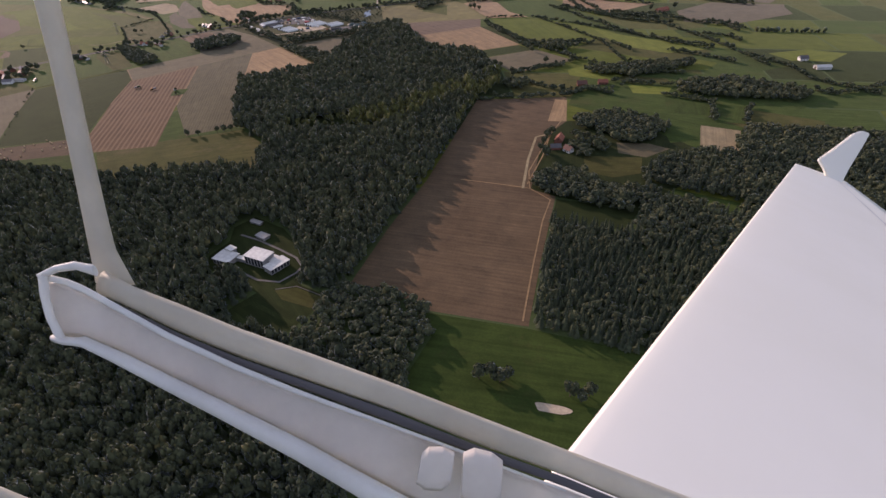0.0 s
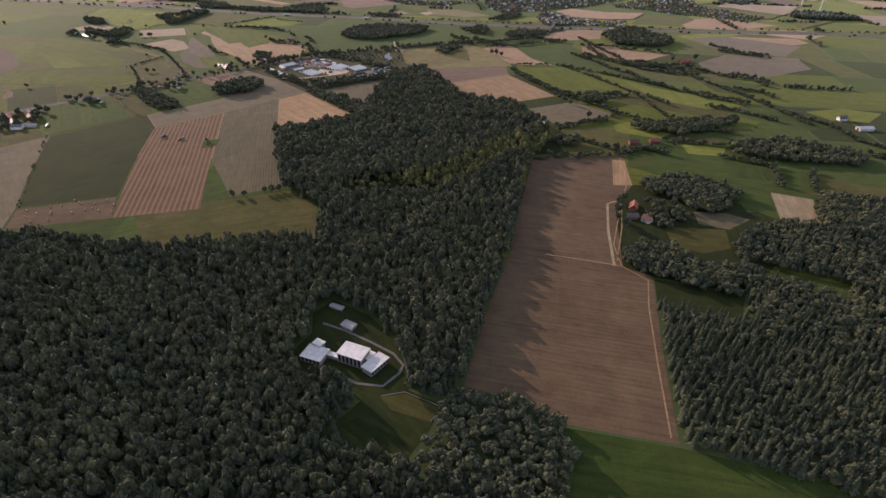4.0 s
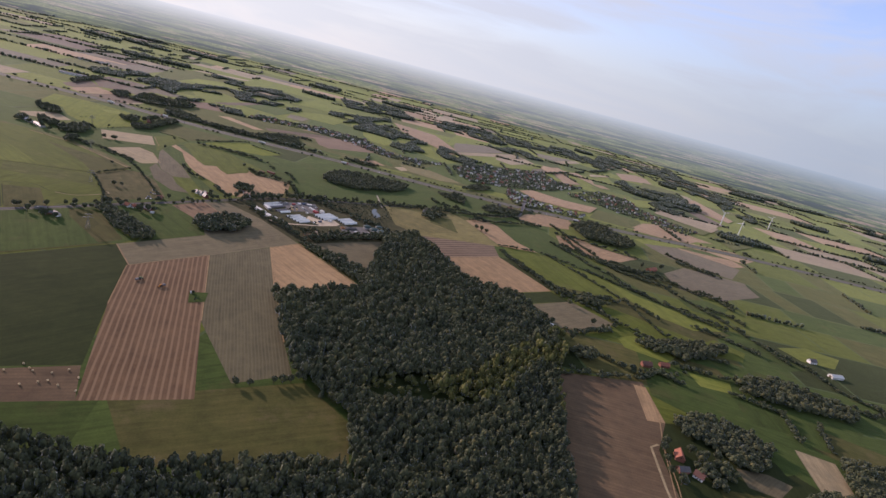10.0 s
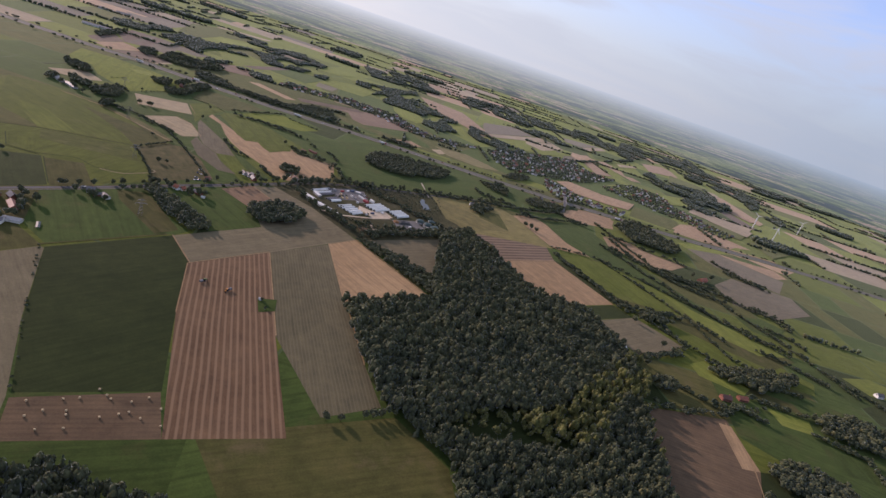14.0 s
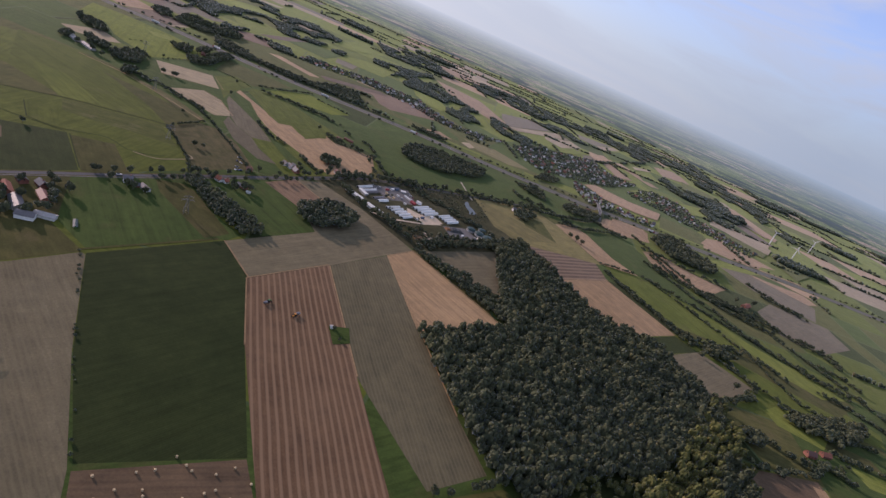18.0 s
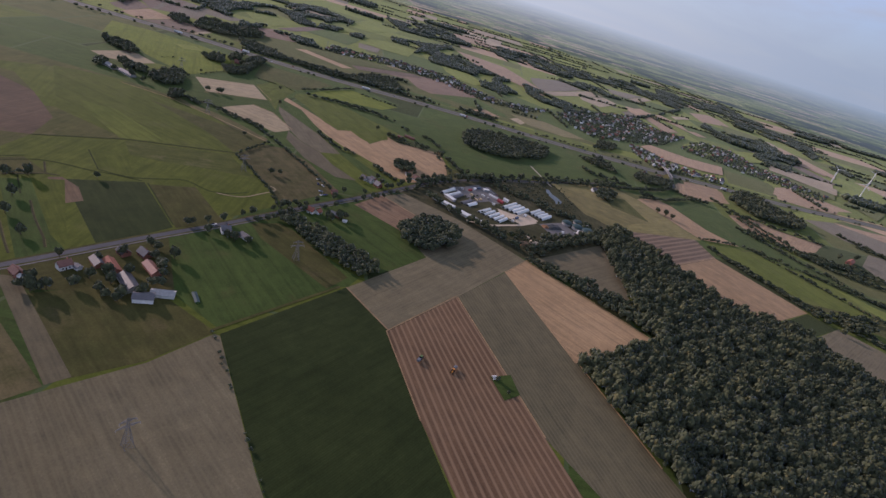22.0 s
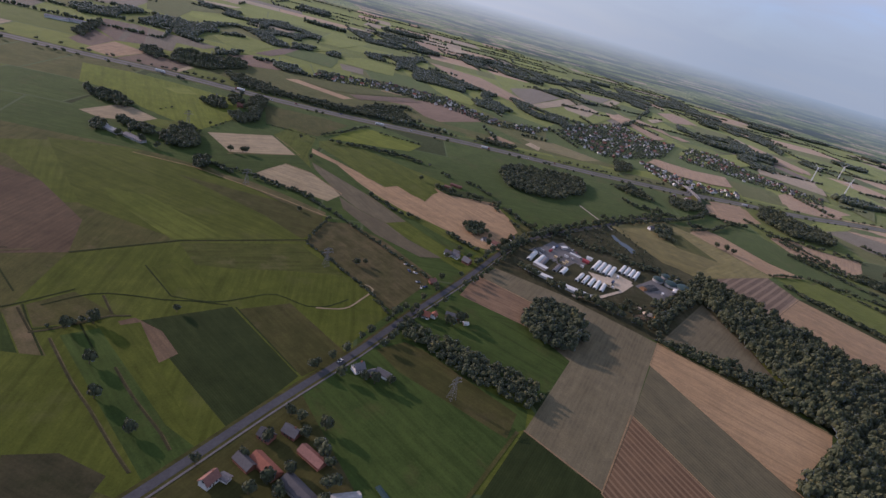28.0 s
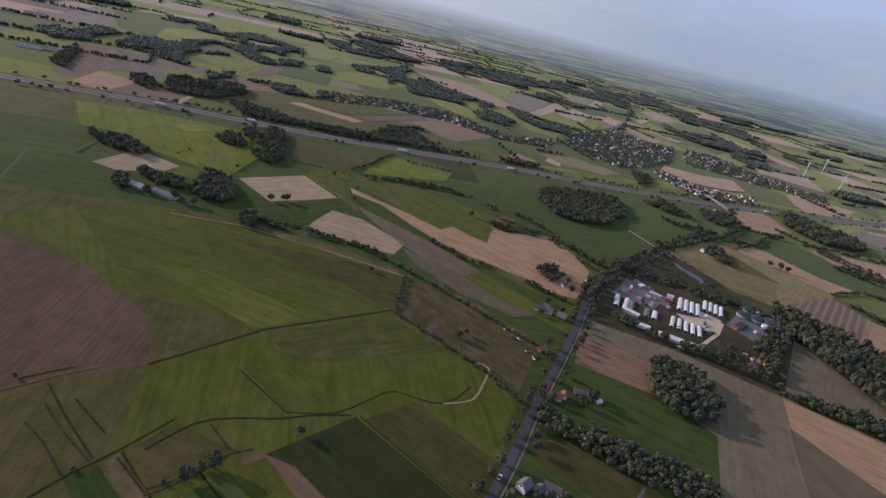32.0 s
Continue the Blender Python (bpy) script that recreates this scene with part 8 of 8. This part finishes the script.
barn(-160, 468, 20, 3, 3, 2.0, 2.8, WALL, SHEET, "tiny white shed on the green plot")


# ---------------------------------------------------------------- the sailplane, built where it is as the flight begins
START = FLIGHT[0]
SEAT = sight(*START[1:])


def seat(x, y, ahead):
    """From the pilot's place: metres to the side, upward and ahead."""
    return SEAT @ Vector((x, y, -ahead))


glider = new("sailplane")
glider.matrix_basis = Matrix.Translation(SEAT.translation)
tagged(glider, "white sailplane wing and clear canopy window frame in flight", "sailplane")
BACK = glider.matrix_basis.inverted()
wm, wno, wli, wbs = material("white_gelcoat", 0.5)
wbs.inputs["Specular IOR Level"].default_value = 0.3
wco = wno.new("ShaderNodeTexCoord")
wn1 = noise_tex(wno, wli, wco.outputs["Object"], 1.4, 4, 0.6)
wli.new(ramp(wno, wli, wn1, [(0.3, (0.84, 0.81, 0.71)), (0.7, (0.87, 0.84, 0.75))]), wbs.inputs["Base Color"])

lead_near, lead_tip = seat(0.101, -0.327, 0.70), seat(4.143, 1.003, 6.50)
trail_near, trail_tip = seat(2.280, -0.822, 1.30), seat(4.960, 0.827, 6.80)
chord0 = trail_near - lead_near
up_way = chord0.cross(lead_tip - lead_near).normalized()
if up_way.z < 0:
    up_way.negate()
bm = bmesh.new()
rows = []
for i in range(25):
    s = i / 24
    a, b = lead_near.lerp(lead_tip, s), trail_near.lerp(trail_tip, s)
    chord = (b - a).length
    ring_ = []
    for j in range(17):
        t = 1 - math.cos(math.pi / 2 * j / 16)
        thick = 0.055 * (0.2969 * math.sqrt(max(t, 0)) - 0.126 * t - 0.3516 * t * t + 0.2843 * t ** 3 - 0.1036 * t ** 4)
        ring_.append(a.lerp(b, t) + up_way * chord * thick)
    for j in range(15, 0, -1):
        t = 1 - math.cos(math.pi / 2 * j / 16)
        thick = 0.06 * (0.2969 * math.sqrt(t) - 0.126 * t - 0.3516 * t * t + 0.2843 * t ** 3 - 0.1036 * t ** 4)
        ring_.append(a.lerp(b, t) - up_way * chord * thick)
    rows.append([bm.verts.new(BACK @ p) for p in ring_])
for p, q in zip(rows, rows[1:]):
    for j in range(len(p)):
        bm.faces.new((p[j], p[(j + 1) % len(p)], q[(j + 1) % len(p)], q[j]))
bm.faces.new(rows[-1])
bm.faces.new(rows[0][::-1])
bmesh.ops.recalc_face_normals(bm, faces=bm.faces)
for f in bm.faces:
    f.smooth = True
for f in bm.faces:
    if len(f.verts) > 4:
        for e in f.edges:
            e.smooth = False
part("wing", bm, wm, glider, "glossy white tapered wing")


def plate(name, outline, depth, thick, mat, label, round_off=0.0):
    """A thin shaped panel: its outline in metres to the side and upward, and how far ahead it stands."""
    bm = bmesh.new()
    n = len(outline)
    q = [bm.verts.new(BACK @ seat(x, y, d)) for k in (0, thick) for x, y, d in ((x, y, depth + k) for x, y in outline)]
    bm.faces.new(q[:n]), bm.faces.new(q[n:])
    for i in range(n):
        bm.faces.new((q[i], q[(i + 1) % n], q[n + (i + 1) % n], q[n + i]))
    bmesh.ops.recalc_face_normals(bm, faces=bm.faces)
    if round_off:
        bmesh.ops.bevel(bm, geom=bm.edges[:], offset=round_off, segments=3, affect="EDGES", clamp_overlap=True)
    return part(name, bm, mat, glider, label)


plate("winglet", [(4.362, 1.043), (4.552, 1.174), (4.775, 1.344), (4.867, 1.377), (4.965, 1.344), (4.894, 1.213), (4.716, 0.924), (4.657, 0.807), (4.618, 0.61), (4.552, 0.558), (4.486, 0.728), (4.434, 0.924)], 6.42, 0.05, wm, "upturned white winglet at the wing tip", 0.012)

# the narrow gap in front of the aileron
bm = bmesh.new()
for k in range(24):
    pts = []
    for i in (k, k + 1):
        f = 0.30 + 0.66 * i / 24
        a, b = lead_near.lerp(lead_tip, f), trail_near.lerp(trail_tip, f)
        chord = (b - a).length
        for t in (0.735, 0.745):
            thick = 0.055 * (0.2969 * math.sqrt(t) - 0.126 * t - 0.3516 * t * t + 0.2843 * t ** 3 - 0.1036 * t ** 4)
            pts.append(bm.verts.new(BACK @ (a.lerp(b, t) + up_way * (chord * thick + 0.002))))
    bm.faces.new((pts[0], pts[1], pts[3], pts[2]))
part("aileron_gap", bm, plain_material("gap_tape", (0.62, 0.62, 0.63), 0.5), glider, "thin taped gap along the aileron")


def clear_plastic(name, tint, clear, rough):
    m, nodes, links, bsdf = material(name, rough)
    bsdf.inputs["Specular IOR Level"].default_value = 0.5
    co = nodes.new("ShaderNodeTexCoord")
    haze = noise_tex(nodes, links, co.outputs["Object"], 14, 5, 0.65)
    links.new(ramp(nodes, links, haze, [(0.3, shade(tint, 0.86)), (0.7, shade(tint, 1.1))]), bsdf.inputs["Base Color"])
    scuff = noise_tex(nodes, links, co.outputs["Object"], 60, 4, 0.7)
    wear = nodes.new("ShaderNodeMapRange")
    wear.inputs[3].default_value, wear.inputs[4].default_value = max(0.05, rough - 0.15), rough + 0.15
    links.new(scuff, wear.inputs[0])
    links.new(wear.outputs[0], bsdf.inputs["Roughness"])
    bsdf.inputs["Transmission Weight"].default_value = clear
    bsdf.inputs["IOR"].default_value = 1.12
    return m


ACRYLIC = clear_plastic("clear_acrylic", (0.88, 0.83, 0.76), 0.48, 0.42)
EDGE = clear_plastic("polished_edge", (0.92, 0.91, 0.87), 0.4, 0.38)
MILKY = clear_plastic("milky_plastic", (0.72, 0.67, 0.55), 0.4, 0.5)
GROOVE = plain_material("dark_groove", (0.10, 0.095, 0.10), 0.7)


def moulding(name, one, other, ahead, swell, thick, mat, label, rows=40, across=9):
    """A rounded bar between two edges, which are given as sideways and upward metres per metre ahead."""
    def along_edge(line, s):
        d = [0.0]
        for p, q in zip(line, line[1:]):
            d.append(d[-1] + math.hypot(q[0] - p[0], q[1] - p[1]))
        w = s * d[-1]
        return float(np.interp(w, d, [p[0] for p in line])), float(np.interp(w, d, [p[1] for p in line]))
    bm = bmesh.new()
    rings = []
    for i in range(rows + 1):
        (u0, v0), (u1, v1) = along_edge(one, i / rows), along_edge(other, i / rows)
        front, back = [], []
        for j in range(across):
            t = j / (across - 1)
            u, v, near = u0 + (u1 - u0) * t, v0 + (v1 - v0) * t, ahead - swell * math.sqrt(max(0.0, 1 - (2 * t - 1) ** 2))
            front.append(bm.verts.new(BACK @ seat(u * ahead, v * ahead, near)))
            back.append(bm.verts.new(BACK @ seat(u * ahead, v * ahead, ahead + thick * (1 - abs(2 * t - 1) ** 3))))
        rings.append(front + back[-2:0:-1])
    for p, q in zip(rings, rings[1:]):
        for j in range(len(p)):
            bm.faces.new((p[j], p[(j + 1) % len(p)], q[(j + 1) % len(p)], q[j]))
    bm.faces.new(rings[0]), bm.faces.new(rings[-1][::-1])
    bmesh.ops.recalc_face_normals(bm, faces=bm.faces)
    for f in bm.faces:
        f.smooth = len(f.verts) == 4
    return part(name, bm, mat, glider, label)


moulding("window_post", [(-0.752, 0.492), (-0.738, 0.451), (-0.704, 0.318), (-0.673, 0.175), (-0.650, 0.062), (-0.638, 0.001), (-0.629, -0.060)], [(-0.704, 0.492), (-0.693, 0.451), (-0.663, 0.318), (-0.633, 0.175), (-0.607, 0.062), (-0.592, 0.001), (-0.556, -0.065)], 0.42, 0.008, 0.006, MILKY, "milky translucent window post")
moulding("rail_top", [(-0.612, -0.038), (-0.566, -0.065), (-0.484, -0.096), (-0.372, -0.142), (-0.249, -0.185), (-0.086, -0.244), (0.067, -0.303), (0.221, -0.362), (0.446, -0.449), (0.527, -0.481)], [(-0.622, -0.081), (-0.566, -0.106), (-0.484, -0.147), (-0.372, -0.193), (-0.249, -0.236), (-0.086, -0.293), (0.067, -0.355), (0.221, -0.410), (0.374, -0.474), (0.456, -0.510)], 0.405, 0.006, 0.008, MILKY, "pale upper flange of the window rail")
# dark bar put in for the shade inside the rail's groove
moulding("rail_groove", [(-0.622, -0.085), (-0.566, -0.110), (-0.484, -0.150), (-0.372, -0.196), (-0.249, -0.238), (-0.086, -0.296), (0.067, -0.357), (0.221, -0.413), (0.374, -0.477)], [(-0.625, -0.091), (-0.566, -0.118), (-0.484, -0.162), (-0.372, -0.209), (-0.249, -0.254), (-0.086, -0.316), (0.067, -0.375), (0.221, -0.430), (0.374, -0.492)], 0.4, 0.001, 0.004, GROOVE, "dark strip painted for the shaded groove of the rail")
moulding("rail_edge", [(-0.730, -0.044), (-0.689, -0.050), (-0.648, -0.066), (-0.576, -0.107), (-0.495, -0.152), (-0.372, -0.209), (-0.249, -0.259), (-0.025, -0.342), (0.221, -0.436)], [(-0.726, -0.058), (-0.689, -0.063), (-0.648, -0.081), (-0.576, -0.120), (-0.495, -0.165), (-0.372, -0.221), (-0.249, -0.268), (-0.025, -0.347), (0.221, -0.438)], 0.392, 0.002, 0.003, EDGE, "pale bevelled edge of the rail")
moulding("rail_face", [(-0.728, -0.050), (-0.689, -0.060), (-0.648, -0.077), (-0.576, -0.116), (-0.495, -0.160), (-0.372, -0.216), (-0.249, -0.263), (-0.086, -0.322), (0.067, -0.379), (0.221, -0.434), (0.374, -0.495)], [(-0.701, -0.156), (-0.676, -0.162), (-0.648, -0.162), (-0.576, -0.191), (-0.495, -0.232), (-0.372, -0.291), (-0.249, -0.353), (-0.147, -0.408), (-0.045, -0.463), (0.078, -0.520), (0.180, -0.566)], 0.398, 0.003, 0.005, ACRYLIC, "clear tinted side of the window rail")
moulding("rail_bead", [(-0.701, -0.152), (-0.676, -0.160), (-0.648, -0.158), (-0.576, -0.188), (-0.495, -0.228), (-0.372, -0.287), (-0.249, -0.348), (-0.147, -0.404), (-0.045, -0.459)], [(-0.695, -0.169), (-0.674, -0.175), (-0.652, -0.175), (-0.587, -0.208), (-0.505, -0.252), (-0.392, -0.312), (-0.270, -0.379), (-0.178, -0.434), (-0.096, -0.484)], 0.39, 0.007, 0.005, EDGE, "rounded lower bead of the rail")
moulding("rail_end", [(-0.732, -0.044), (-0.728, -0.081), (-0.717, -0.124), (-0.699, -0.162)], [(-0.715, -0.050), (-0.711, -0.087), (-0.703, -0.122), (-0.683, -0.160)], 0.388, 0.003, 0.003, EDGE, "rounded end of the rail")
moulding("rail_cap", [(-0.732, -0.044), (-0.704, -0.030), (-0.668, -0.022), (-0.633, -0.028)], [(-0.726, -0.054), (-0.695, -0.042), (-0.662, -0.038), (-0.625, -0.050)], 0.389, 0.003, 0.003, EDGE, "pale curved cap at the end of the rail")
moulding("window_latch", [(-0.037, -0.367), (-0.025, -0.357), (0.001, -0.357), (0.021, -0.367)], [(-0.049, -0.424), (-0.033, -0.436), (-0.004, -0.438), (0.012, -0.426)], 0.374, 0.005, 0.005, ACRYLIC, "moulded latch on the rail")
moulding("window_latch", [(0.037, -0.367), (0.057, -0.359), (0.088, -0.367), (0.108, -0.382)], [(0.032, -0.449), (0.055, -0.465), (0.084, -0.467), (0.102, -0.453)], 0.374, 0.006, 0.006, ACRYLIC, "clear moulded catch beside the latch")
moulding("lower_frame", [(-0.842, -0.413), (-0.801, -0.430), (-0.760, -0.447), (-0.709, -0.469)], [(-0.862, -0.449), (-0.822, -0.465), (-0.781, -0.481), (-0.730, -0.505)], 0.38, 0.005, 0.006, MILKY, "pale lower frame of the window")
